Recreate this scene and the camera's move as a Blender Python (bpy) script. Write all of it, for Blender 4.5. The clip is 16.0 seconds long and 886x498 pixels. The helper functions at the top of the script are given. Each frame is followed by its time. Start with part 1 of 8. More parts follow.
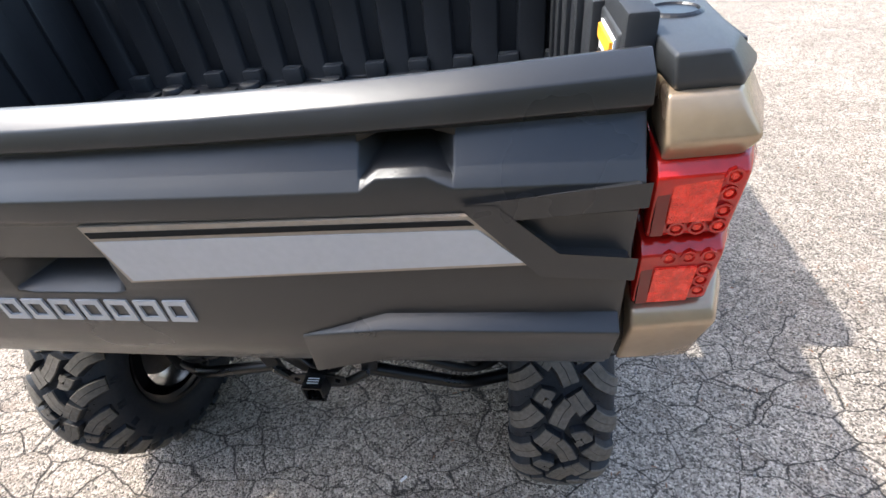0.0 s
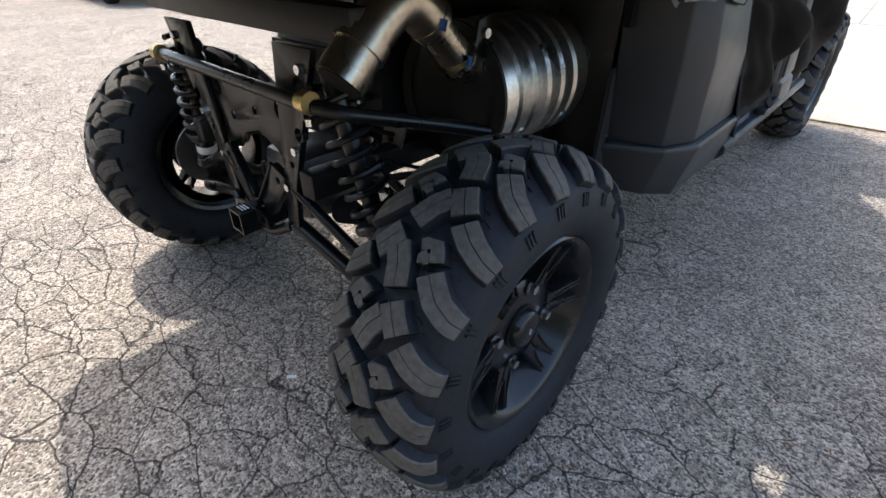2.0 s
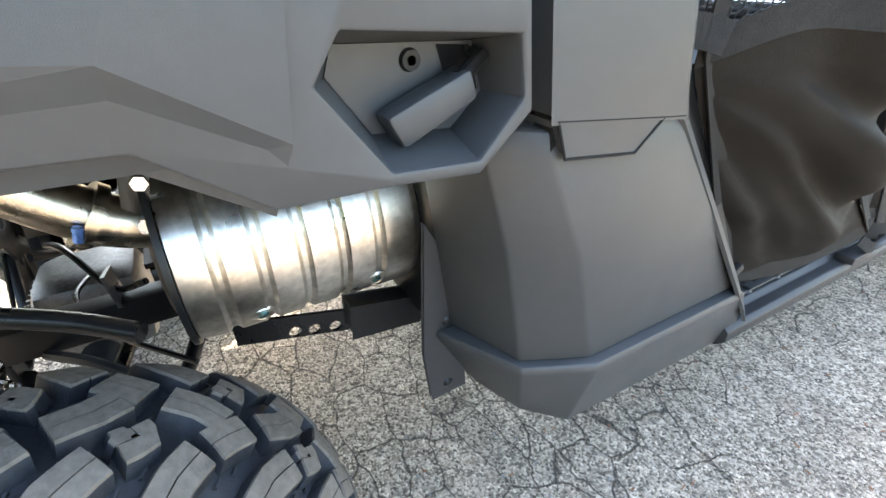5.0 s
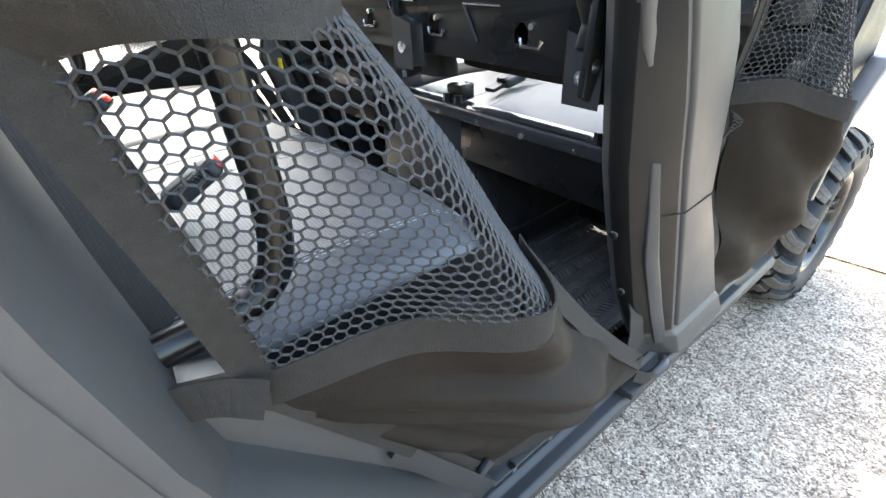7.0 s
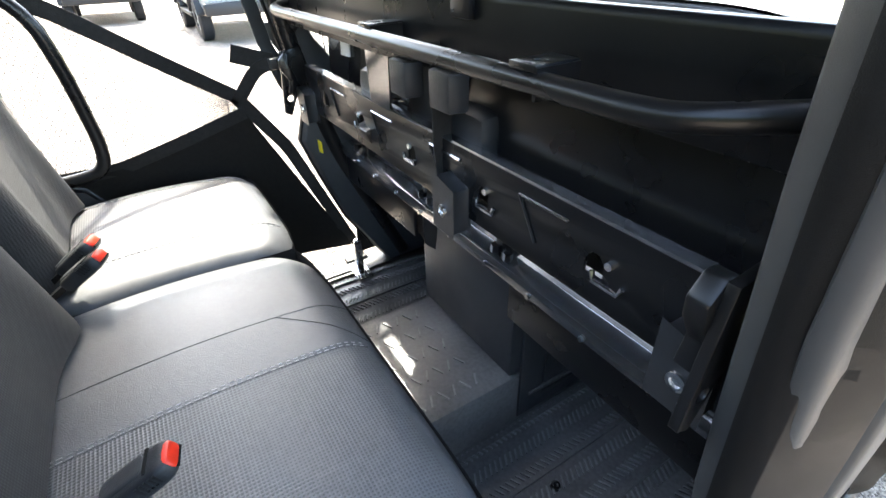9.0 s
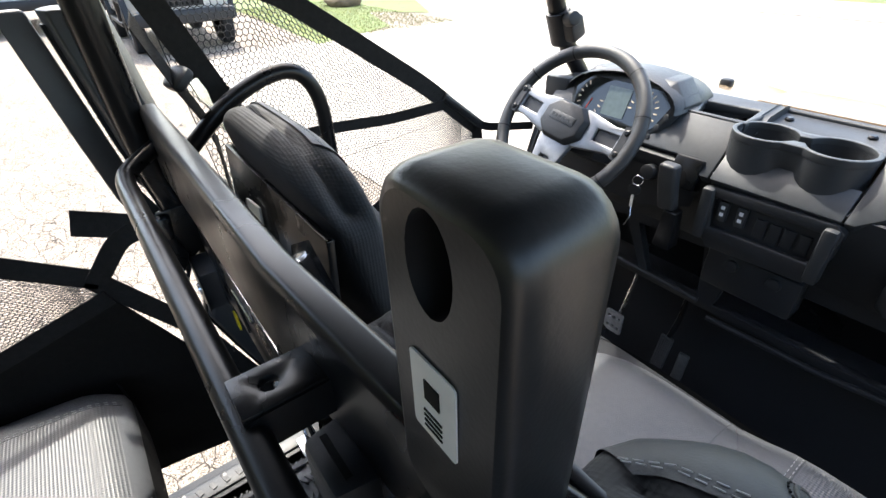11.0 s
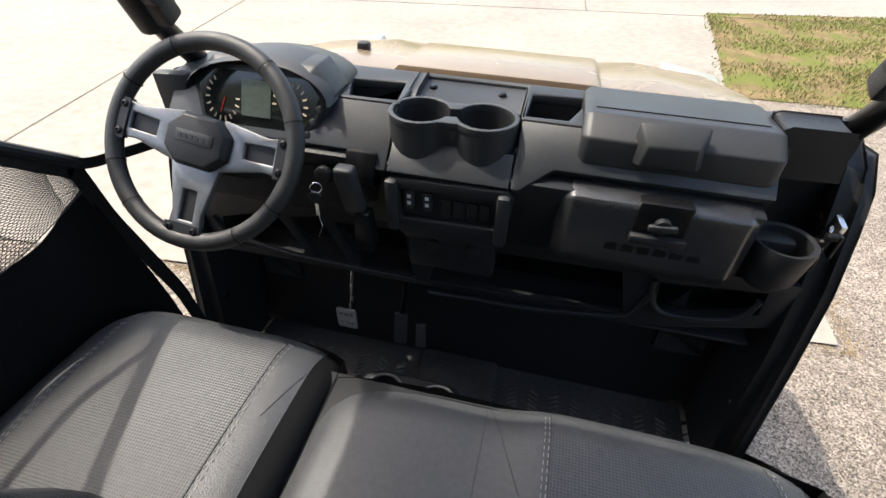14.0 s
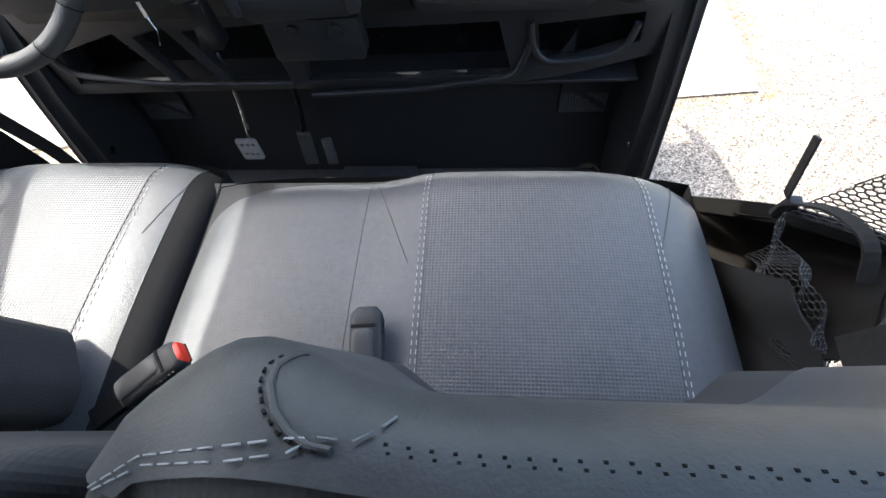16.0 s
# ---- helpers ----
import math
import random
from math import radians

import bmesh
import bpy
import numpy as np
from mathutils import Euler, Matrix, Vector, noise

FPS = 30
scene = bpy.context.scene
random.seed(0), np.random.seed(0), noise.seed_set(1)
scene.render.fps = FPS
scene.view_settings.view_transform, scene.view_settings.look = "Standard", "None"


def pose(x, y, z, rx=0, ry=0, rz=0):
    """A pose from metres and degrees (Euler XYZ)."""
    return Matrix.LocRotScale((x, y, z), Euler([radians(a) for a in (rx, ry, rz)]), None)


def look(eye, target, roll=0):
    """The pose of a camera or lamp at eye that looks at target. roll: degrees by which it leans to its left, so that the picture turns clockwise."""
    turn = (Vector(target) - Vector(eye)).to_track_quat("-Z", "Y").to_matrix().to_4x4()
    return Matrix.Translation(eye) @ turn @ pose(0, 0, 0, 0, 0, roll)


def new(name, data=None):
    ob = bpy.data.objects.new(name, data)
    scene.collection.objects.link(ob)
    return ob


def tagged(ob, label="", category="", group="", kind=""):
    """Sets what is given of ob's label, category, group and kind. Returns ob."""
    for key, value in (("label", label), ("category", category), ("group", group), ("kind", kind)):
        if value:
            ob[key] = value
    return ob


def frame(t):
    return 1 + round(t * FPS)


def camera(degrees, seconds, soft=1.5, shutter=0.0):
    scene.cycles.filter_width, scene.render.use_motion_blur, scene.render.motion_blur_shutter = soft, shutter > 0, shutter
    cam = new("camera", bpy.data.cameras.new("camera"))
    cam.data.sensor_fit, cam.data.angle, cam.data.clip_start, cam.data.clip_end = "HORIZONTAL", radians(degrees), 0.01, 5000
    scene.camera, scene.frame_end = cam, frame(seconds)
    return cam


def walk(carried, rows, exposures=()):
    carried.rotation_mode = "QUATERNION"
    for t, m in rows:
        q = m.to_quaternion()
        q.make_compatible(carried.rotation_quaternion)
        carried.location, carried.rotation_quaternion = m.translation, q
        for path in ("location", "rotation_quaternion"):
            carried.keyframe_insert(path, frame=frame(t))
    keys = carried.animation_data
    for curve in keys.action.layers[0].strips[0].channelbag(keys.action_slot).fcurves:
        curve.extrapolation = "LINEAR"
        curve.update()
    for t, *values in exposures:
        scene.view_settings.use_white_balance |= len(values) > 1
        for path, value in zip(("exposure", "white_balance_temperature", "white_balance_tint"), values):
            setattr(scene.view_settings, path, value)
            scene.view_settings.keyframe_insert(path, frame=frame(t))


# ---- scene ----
cam = camera(86.4, 16.0)
PATH = [
    (0, (0.572, -0.945, 1.523), (0.347, 0.205, 0.586), -7.22),
    (0.5, (0.749, -0.913, 1.360), (0.431, 0.238, 0.452), -6.63),
    (1, (0.900, -0.881, 1.204), (0.397, 0.247, 0.353), -4.41),
    (1.5, (1.035, -0.816, 1.091), (0.328, 0.234, 0.288), -1.15),
    (2, (1.123, -0.635, 0.999), (0.267, 0.290, 0.186), 0.23),
    (2.5, (1.155, -0.416, 0.975), (0.187, 0.380, 0.151), -0.15),
    (3, (1.136, -0.249, 0.985), (0.082, 0.442, 0.172), -1.74),
    (3.2, (1.127, -0.205, 0.993), (0.041, 0.447, 0.190), -2.31),
    (5.3, (1.164, 0.363, 1.087), (0.027, 0.977, 0.326), -1.75),
    (5.5, (1.175, 0.412, 1.101), (0.051, 1.046, 0.336), -1.74),
    (6, (1.166, 0.558, 1.170), (0.081, 1.246, 0.395), -1.80),
    (6.5, (1.118, 0.703, 1.232), (0.084, 1.455, 0.448), -2.08),
    (7, (1.089, 0.826, 1.299), (0.096, 1.618, 0.501), -2.63),
    (7.5, (1.040, 0.908, 1.389), (0.027, 1.675, 0.591), -3.18),
    (8, (0.998, 0.942, 1.442), (-0.054, 1.664, 0.654), -2.68),
    (8.2, (0.969, 0.961, 1.454), (-0.097, 1.665, 0.668), -2.51),
    (10.3, (0.460, 1.297, 1.667), (-0.620, 1.912, 0.827), -1.69),
    (10.5, (0.402, 1.322, 1.680), (-0.668, 1.956, 0.840), -1.75),
    (11, (0.255, 1.429, 1.693), (-0.757, 2.162, 0.863), -1.92),
    (11.5, (0.115, 1.534, 1.736), (-0.782, 2.382, 0.885), -1.07),
    (12, (0.068, 1.604, 1.728), (-0.703, 2.530, 0.834), 0.41),
    (12.5, (0.045, 1.639, 1.728), (-0.581, 2.642, 0.805), 1.72),
    (13, (0.049, 1.646, 1.721), (-0.446, 2.707, 0.784), 3.24),
    (13.5, (0.103, 1.659, 1.726), (-0.263, 2.762, 0.777), 3.24),
    (14, (0.145, 1.671, 1.727), (-0.111, 2.789, 0.760), 1.62),
    (14.5, (0.195, 1.691, 1.699), (0.008, 2.748, 0.651), -0.97),
    (15, (0.245, 1.685, 1.653), (0.089, 2.628, 0.498), -4.72),
    (15.5, (0.296, 1.652, 1.635), (0.163, 2.504, 0.407), -6.36),
    (16, (0.327, 1.603, 1.612), (0.206, 2.384, 0.337), -7.18),
]
EXPOSURES = [
    (0, 2.08, 6400, 8), (1, 1.83, 6420, 8), (1.5, 1.70, 6430, 8), (2, 1.80, 6450, 8), (3, 2.26, 6620, 8), (5.3, 4.05, 7300, 4), (6, 4.1, 7250, 3), (7, 4.0, 7250, 4), (7.5, 4.15, 7250, 4),
    (8.2, 4.38, 7150, 3), (10.3, 2.7, 6650, 7), (11, 2.52, 6700, 7), (11.5, 2.0, 6950, 8), (12.5, 1.55, 7150, 8), (14, 1.6, 7050, 8), (14.5, 1.68, 6700, 7), (15, 2.12, 6550, 7), (16, 2.88, 6620, 6),
]
walk(cam, [(t, look(eye, target, roll)) for t, eye, target, roll in PATH], EXPOSURES)

# world and sun
world = bpy.data.worlds.new("sky")
world.use_nodes = True
scene.world = world
SUN_AZ, SUN_EL = radians(-75), radians(58)
sky = world.node_tree.nodes.new("ShaderNodeTexSky")
sky.sky_type = "NISHITA"
sky.sun_disc = False
sky.sun_elevation = SUN_EL
sky.sun_rotation = SUN_AZ
sky.dust_density = 3.0
background = world.node_tree.nodes["Background"]
background.inputs["Strength"].default_value = 0.15
world.node_tree.links.new(sky.outputs["Color"], background.inputs["Color"])
sun_data = bpy.data.lights.new("sun", "SUN")
sun_data.energy, sun_data.angle, sun_data.color = 1.65, radians(0.8), (1.0, 0.965, 0.915)
sun = new("sun", sun_data)
SUN_WAY = Vector((math.sin(SUN_AZ) * math.cos(SUN_EL), math.cos(SUN_AZ) * math.cos(SUN_EL), math.sin(SUN_EL)))
sun.matrix_world = look(SUN_WAY * 30, (0, 0, 0))

# materials
def material(name, color, rough=0.5, metal=0.0, spec=0.5, var=0.15, scale=8.0, bump=0.0, bump_scale=200.0, detail=4.0):
    """A procedural surface: two scales of colour variation, fine relief, uneven gloss."""
    m = bpy.data.materials.new(name)
    m.use_nodes = True
    t = m.node_tree
    p = t.nodes["Principled BSDF"]
    co = t.nodes.new("ShaderNodeTexCoord")
    n1, n2 = t.nodes.new("ShaderNodeTexNoise"), t.nodes.new("ShaderNodeTexNoise")
    n1.inputs["Scale"].default_value, n2.inputs["Scale"].default_value = scale, scale * 12
    n1.inputs["Detail"].default_value = n2.inputs["Detail"].default_value = detail
    add = t.nodes.new("ShaderNodeMath")
    add.operation = "ADD"
    ramp = t.nodes.new("ShaderNodeMapRange")
    ramp.inputs["From Min"].default_value, ramp.inputs["From Max"].default_value = 0.7, 1.3
    ramp.inputs["To Min"].default_value, ramp.inputs["To Max"].default_value = 1 - var, 1 + var
    mul = t.nodes.new("ShaderNodeVectorMath")
    mul.operation = "SCALE"
    mul.inputs[0].default_value = color[:3]
    for n in (n1, n2):
        t.links.new(co.outputs["Object"], n.inputs["Vector"])
    t.links.new(n1.outputs["Fac"], add.inputs[0])
    t.links.new(n2.outputs["Fac"], add.inputs[1])
    t.links.new(add.outputs[0], ramp.inputs["Value"])
    t.links.new(ramp.outputs["Result"], mul.inputs["Scale"])
    t.links.new(mul.outputs[0], p.inputs["Base Color"])
    p.inputs["Metallic"].default_value = metal
    p.inputs["Specular IOR Level"].default_value = spec
    rr = t.nodes.new("ShaderNodeMapRange")
    rr.inputs["From Min"].default_value, rr.inputs["From Max"].default_value = 0.3, 0.7
    rr.inputs["To Min"].default_value, rr.inputs["To Max"].default_value = max(rough - 0.07, 0.02), min(rough + 0.07, 1)
    t.links.new(n1.outputs["Fac"], rr.inputs["Value"])
    t.links.new(rr.outputs["Result"], p.inputs["Roughness"])
    if bump:
        nb = t.nodes.new("ShaderNodeTexNoise")
        nb.inputs["Scale"].default_value, nb.inputs["Detail"].default_value = bump_scale, 3
        b = t.nodes.new("ShaderNodeBump")
        b.inputs["Strength"].default_value, b.inputs["Distance"].default_value = bump, 0.002
        t.links.new(co.outputs["Object"], nb.inputs["Vector"])
        t.links.new(nb.outputs["Fac"], b.inputs["Height"])
        t.links.new(b.outputs["Normal"], p.inputs["Normal"])
    return m


PLASTIC = material("black_plastic", (0.022, 0.023, 0.025), 0.42, spec=0.3, var=0.08, bump=0.25, bump_scale=900)
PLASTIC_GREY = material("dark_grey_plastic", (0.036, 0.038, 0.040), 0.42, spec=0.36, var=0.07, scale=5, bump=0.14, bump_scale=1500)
# pillar plastic darkened in its colour for the facet turned from the light
PLASTIC_SHADED = material("shaded_textured_plastic", (0.0070, 0.0070, 0.0073), 0.5, spec=0.14, var=0.10, bump=0.3, bump_scale=1200)
STEEL_BLACK = material("black_painted_steel", (0.007, 0.007, 0.0075), 0.30, spec=0.34)
STEEL_DULL = material("dark_chassis_steel", (0.008, 0.008, 0.0085), 0.45, spec=0.25, var=0.3)
RUBBER = material("tyre_rubber", (0.014, 0.016, 0.020), 0.6, spec=0.25, var=0.3, bump=0.3, bump_scale=300)
TREAD = material("worn_tread_rubber", (0.098, 0.087, 0.074), 0.8, spec=0.2, var=0.3, bump=0.5, bump_scale=300)
TAN = material("metallic_tan_paint", (0.36, 0.265, 0.175), 0.22, metal=0.45, var=0.06)
ALUMINIUM = material("heat_shield_aluminium", (0.60, 0.565, 0.51), 0.32, metal=1.0, var=0.30, scale=6, bump=0.1, bump_scale=60)
EXHAUST = material("exhaust_steel", (0.42, 0.37, 0.30), 0.28, metal=1.0, var=0.2)
CHROME = material("zinc_bolts", (0.7, 0.7, 0.7), 0.25, metal=1.0)
GOLD = material("gold_zinc_bushing", (0.6, 0.45, 0.2), 0.35, metal=1.0)
SILVER = material("silver_wheel_spokes", (0.20, 0.205, 0.21), 0.36, metal=0.6)
VINYL = material("grey_vinyl", (0.066, 0.069, 0.074), 0.42, bump=0.4, bump_scale=500)
VINYL_DARK = material("dark_grey_vinyl", (0.045, 0.047, 0.050), 0.5, spec=0.3, bump=0.15, bump_scale=600)
WEBBING = material("black_webbing", (0.024, 0.0225, 0.021), 0.8, spec=0.15, var=0.2, bump=0.8, bump_scale=900)
CANVAS = material("brown_black_canvas", (0.0115, 0.0098, 0.0083), 0.70, spec=0.14, var=0.2, bump=0.6, bump_scale=800)
STITCH = material("pale_thread", (0.36, 0.36, 0.36), 0.7)
RED = material("red_release_button", (0.7, 0.03, 0.01), 0.4)
DECAL = material("silver_decal", (0.37, 0.37, 0.375), 0.42, var=0.05)
EMBLEM_GREY = material("pale_emblem_thread", (0.42, 0.42, 0.42), 0.6)
DECAL_TAN = material("tan_decal", (0.26, 0.21, 0.16), 0.4)
WHITE_LABEL = material("white_paper_label", (0.75, 0.75, 0.74), 0.6, var=0.04)
YELLOW = material("yellow_sticker", (0.8, 0.6, 0.02), 0.5)
# black for print and seams, also painted as the shade inside gaps and slots
INK_GAP_BLACK = material("ink_and_gap_black", (0.012, 0.012, 0.012), 0.7, spec=0.1)
ORANGE = material("orange_label_band", (0.8, 0.35, 0.02), 0.5)
FLOOR_MAT = material("black_floor_liner", (0.074, 0.074, 0.075), 0.42, var=0.35, bump=0.3, bump_scale=250)


def mesh_weave(name, color, cell, rough=0.5, depth=0.6, dims="3D", holes=0.0):
    """Fabric punched with fine dots."""
    m = material(name, color, rough, bump=0.2, bump_scale=800)
    t = m.node_tree
    p = t.nodes["Principled BSDF"]
    v = t.nodes.new("ShaderNodeTexVoronoi")
    v.voronoi_dimensions = dims
    v.inputs["Scale"].default_value, v.inputs["Randomness"].default_value = 1 / cell, 0.0
    co = t.nodes.new("ShaderNodeTexCoord")
    b = t.nodes.new("ShaderNodeBump")
    b.inputs["Strength"].default_value, b.inputs["Distance"].default_value = depth, 0.002
    t.links.new(co.outputs["Object"], v.inputs["Vector"])
    t.links.new(v.outputs["Distance"], b.inputs["Height"])
    t.links.new(b.outputs["Normal"], p.inputs["Normal"])
    if holes:
        hole, tint = t.nodes.new("ShaderNodeMapRange"), t.nodes.new("ShaderNodeVectorMath")
        hole.inputs["From Min"].default_value, hole.inputs["From Max"].default_value = 0.20, 0.32
        hole.inputs["To Min"].default_value, hole.inputs["To Max"].default_value = 1 - holes, 1.0
        tint.operation = "SCALE"
        t.links.new(v.outputs["Distance"], hole.inputs["Value"])
        t.links.new(p.inputs["Base Color"].links[0].from_socket, tint.inputs[0])
        t.links.new(hole.outputs["Result"], tint.inputs["Scale"])
        t.links.new(tint.outputs[0], p.inputs["Base Color"])
    return m


SEAT_BLACK = mesh_weave("black_knit_seat_fabric", (0.020, 0.020, 0.021), 0.0045, 0.8, 0.35)
BAND_BLACK = material("black_side_fabric", (0.010, 0.010, 0.0105), 0.8, spec=0.15, bump=0.3, bump_scale=900)
SEAT_PERF = mesh_weave("perforated_grey_vinyl", (0.076, 0.078, 0.082), 0.0052, 0.45, 0.6, "2D", 0.45)


def asphalt_material():
    """Pale gravelly asphalt, crazed into blocks except where it was patched smooth."""
    m = material("weathered_asphalt", (0.272, 0.230, 0.188), 0.9, spec=0.2, var=0.20, scale=1.2, detail=8)
    t = m.node_tree
    p = t.nodes["Principled BSDF"]

    def node(kind, **values):
        n = t.nodes.new("ShaderNode" + kind)
        for k, v in values.items():
            n.inputs[k.replace("_", " ")].default_value = v
        return n

    def math_node(op, a, b, clamp=False):
        n = node("Math")
        n.operation, n.use_clamp = op, clamp
        for i, v in enumerate((a, b)):
            if isinstance(v, (int, float)):
                n.inputs[i].default_value = v
            else:
                t.links.new(v, n.inputs[i])
        return n.outputs[0]

    def ranged(value, a, b, c, d):
        n = node("MapRange", From_Min=a, From_Max=b, To_Min=c, To_Max=d)
        t.links.new(value, n.inputs["Value"])
        return n.outputs["Result"]
    co = node("TexCoord").outputs["Object"]
    stones, chips = node("TexVoronoi", Scale=175.0), node("TexVoronoi", Scale=75.0)
    warp = node("TexNoise", Scale=8.0, Detail=5.0, Roughness=0.55)
    where = node("TexNoise", Scale=1.4, Detail=3.0)
    for n in (stones, chips, warp, where):
        t.links.new(co, n.inputs["Vector"])
    mixv = node("Mix")
    mixv.data_type = "VECTOR"
    mixv.inputs["Factor"].default_value = 0.055
    t.links.new(co, mixv.inputs["A"])
    t.links.new(warp.outputs["Color"], mixv.inputs["B"])
    stretch = node("Mapping", Scale=(0.75, 1.35, 1.0), Rotation=(0, 0, 0.35))
    t.links.new(mixv.outputs["Result"], stretch.inputs["Vector"])
    cracks = node("TexVoronoi", Scale=7.6, Randomness=0.85)
    blocks = node("TexVoronoi", Scale=7.6, Randomness=0.85)
    t.links.new(stretch.outputs["Vector"], blocks.inputs["Vector"])
    cracks.feature = "DISTANCE_TO_EDGE"
    t.links.new(stretch.outputs["Vector"], cracks.inputs["Vector"])
    place = node("SeparateXYZ")
    t.links.new(co, place.inputs[0])
    smooth_patch = math_node("MULTIPLY", ranged(place.outputs["X"], 0.55, 0.95, 0, 1), ranged(place.outputs["Y"], 0.15, 0.80, 0, 1))
    width = math_node("MULTIPLY", ranged(where.outputs["Fac"], 0.36, 0.64, 0.034, 0.013), math_node("SUBTRACT", 1.0, math_node("MULTIPLY", smooth_patch, 0.93)))
    crack = math_node("DIVIDE", cracks.outputs["Distance"], math_node("ADD", width, 0.0005), True)
    sep, sep2 = node("SeparateColor"), node("SeparateColor")
    t.links.new(stones.outputs["Color"], sep.inputs["Color"])
    t.links.new(chips.outputs["Color"], sep2.inputs["Color"])
    sep3 = node("SeparateColor")
    t.links.new(blocks.outputs["Color"], sep3.inputs["Color"])
    tone = math_node("MULTIPLY", ranged(sep.outputs["Red"], 0, 1, 0.28, 1.72), ranged(sep2.outputs["Green"], 0.0, 1.0, 0.76, 1.24))
    tone = math_node("MULTIPLY", tone, ranged(sep3.outputs["Red"], 0, 1, 0.90, 1.10))
    s1 = node("VectorMath")
    s1.operation = "SCALE"
    t.links.new(p.inputs["Base Color"].links[0].from_socket, s1.inputs[0])
    t.links.new(tone, s1.inputs["Scale"])
    rust = node("Mix")
    rust.data_type = "RGBA"
    rust.inputs["B"].default_value = (0.19, 0.135, 0.10, 1)
    t.links.new(ranged(warp.outputs["Fac"], 0.60, 0.75, 0, 0.55), rust.inputs["Factor"])
    t.links.new(s1.outputs[0], rust.inputs["A"])
    specks = node("Mix")
    specks.data_type = "RGBA"
    specks.inputs["B"].default_value = (0.52, 0.44, 0.34, 1)
    t.links.new(ranged(sep.outputs["Green"], 0.93, 0.95, 0, 0.5), specks.inputs["Factor"])
    t.links.new(rust.outputs["Result"], specks.inputs["A"])
    dark = node("Mix")
    dark.data_type = "RGBA"
    dark.inputs["A"].default_value = (0.040, 0.035, 0.031, 1)
    t.links.new(crack, dark.inputs["Factor"])
    t.links.new(specks.outputs["Result"], dark.inputs["B"])
    t.links.new(dark.outputs["Result"], p.inputs["Base Color"])
    height = math_node("ADD", math_node("MULTIPLY", stones.outputs["Distance"], -0.55), math_node("MULTIPLY", crack, 0.6))
    b = node("Bump", Strength=1.0, Distance=0.010)
    t.links.new(height, b.inputs["Height"])
    t.links.new(b.outputs["Normal"], p.inputs["Normal"])
    return m


ASPHALT = asphalt_material()
CONCRETE = material("pale_concrete", (0.31, 0.278, 0.232), 0.85, var=0.18, scale=0.9, bump=0.3, bump_scale=120, detail=8)
GRASS = material("lawn", (0.10, 0.13, 0.03), 0.9, var=0.5, scale=3)
ROAD = material("pale_road_asphalt", (0.30, 0.29, 0.28), 0.9, var=0.2, scale=1.5, bump=0.4, bump_scale=150)


# modelling helpers
def part(name, bm, mat, parent=None, label="", smooth=False, bevel=0.0, seg=2, angle=35):
    """Links a bmesh as one mesh object under a thing or a part."""
    bmesh.ops.remove_doubles(bm, verts=bm.verts, dist=1e-5)
    if bevel:
        edges = [e for e in bm.edges if len(e.link_faces) == 2 and e.calc_face_angle(0) > radians(25)]
        bmesh.ops.bevel(bm, geom=edges, offset=bevel, segments=seg, affect="EDGES", profile=0.5, clamp_overlap=True)
    bmesh.ops.recalc_face_normals(bm, faces=bm.faces)
    me = bpy.data.meshes.new(name)
    bm.to_mesh(me)
    bm.free()
    me.materials.append(mat)
    if smooth or bevel:
        me.shade_smooth()
        me.set_sharp_from_angle(angle=radians(angle))
    ob = new(name, me)
    if parent:
        ob.parent = parent
    if label:
        ob["label"] = label
    return ob


def add_box(bm, c, s, rot=(0, 0, 0)):
    m = pose(*c, *rot) @ Matrix.Diagonal((*s, 1))
    return bmesh.ops.create_cube(bm, size=1, matrix=m)["verts"]


def box(c, s, rot=(0, 0, 0)):
    bm = bmesh.new()
    add_box(bm, c, s, rot)
    return bm


def add_prism(bm, pts, axis, a, b, shift=(0, 0)):
    """A polygon in the plane across an axis, drawn out from a to b; shift moves the far end."""
    def at(p, d, k):
        u, v = p[0] + shift[0] * k, p[1] + shift[1] * k
        return {"x": (d, u, v), "y": (u, d, v), "z": (u, v, d)}[axis]
    lo = [bm.verts.new(at(p, a, 0)) for p in pts]
    hi = [bm.verts.new(at(p, b, 1)) for p in pts]
    bm.faces.new(lo)
    bm.faces.new(hi[::-1])
    n = len(pts)
    for i in range(n):
        bm.faces.new((lo[i], lo[(i + 1) % n], hi[(i + 1) % n], hi[i]))


def prism(pts, axis, a, b, shift=(0, 0)):
    bm = bmesh.new()
    add_prism(bm, pts, axis, a, b, shift)
    return bm


def add_loft(bm, loops, closed=True, caps=True):
    rows = [[bm.verts.new(p) for p in loop] for loop in loops]
    n = len(rows[0])
    for a, b in zip(rows, rows[1:]):
        for i in range(n if closed else n - 1):
            bm.faces.new((a[i], a[(i + 1) % n], b[(i + 1) % n], b[i]))
    if caps and closed:
        bm.faces.new(rows[0][::-1])
        bm.faces.new(rows[-1])
    return rows


def loft(loops, closed=True, caps=True):
    bm = bmesh.new()
    add_loft(bm, loops, closed, caps)
    return bm


def smooth_path(pts, rad, steps=5):
    """A polyline with its corners rounded."""
    pts = [Vector(p) for p in pts]
    out = [pts[0]]
    for a, b, c in zip(pts, pts[1:], pts[2:]):
        d1, d2 = min(rad, (a - b).length * 0.48), min(rad, (c - b).length * 0.48)
        p, q = b + (a - b).normalized() * d1, b + (c - b).normalized() * d2
        for k in range(steps + 1):
            u = k / steps
            out.append(p * (1 - u) ** 2 + b * 2 * u * (1 - u) + q * u * u)
    return out + [pts[-1]]


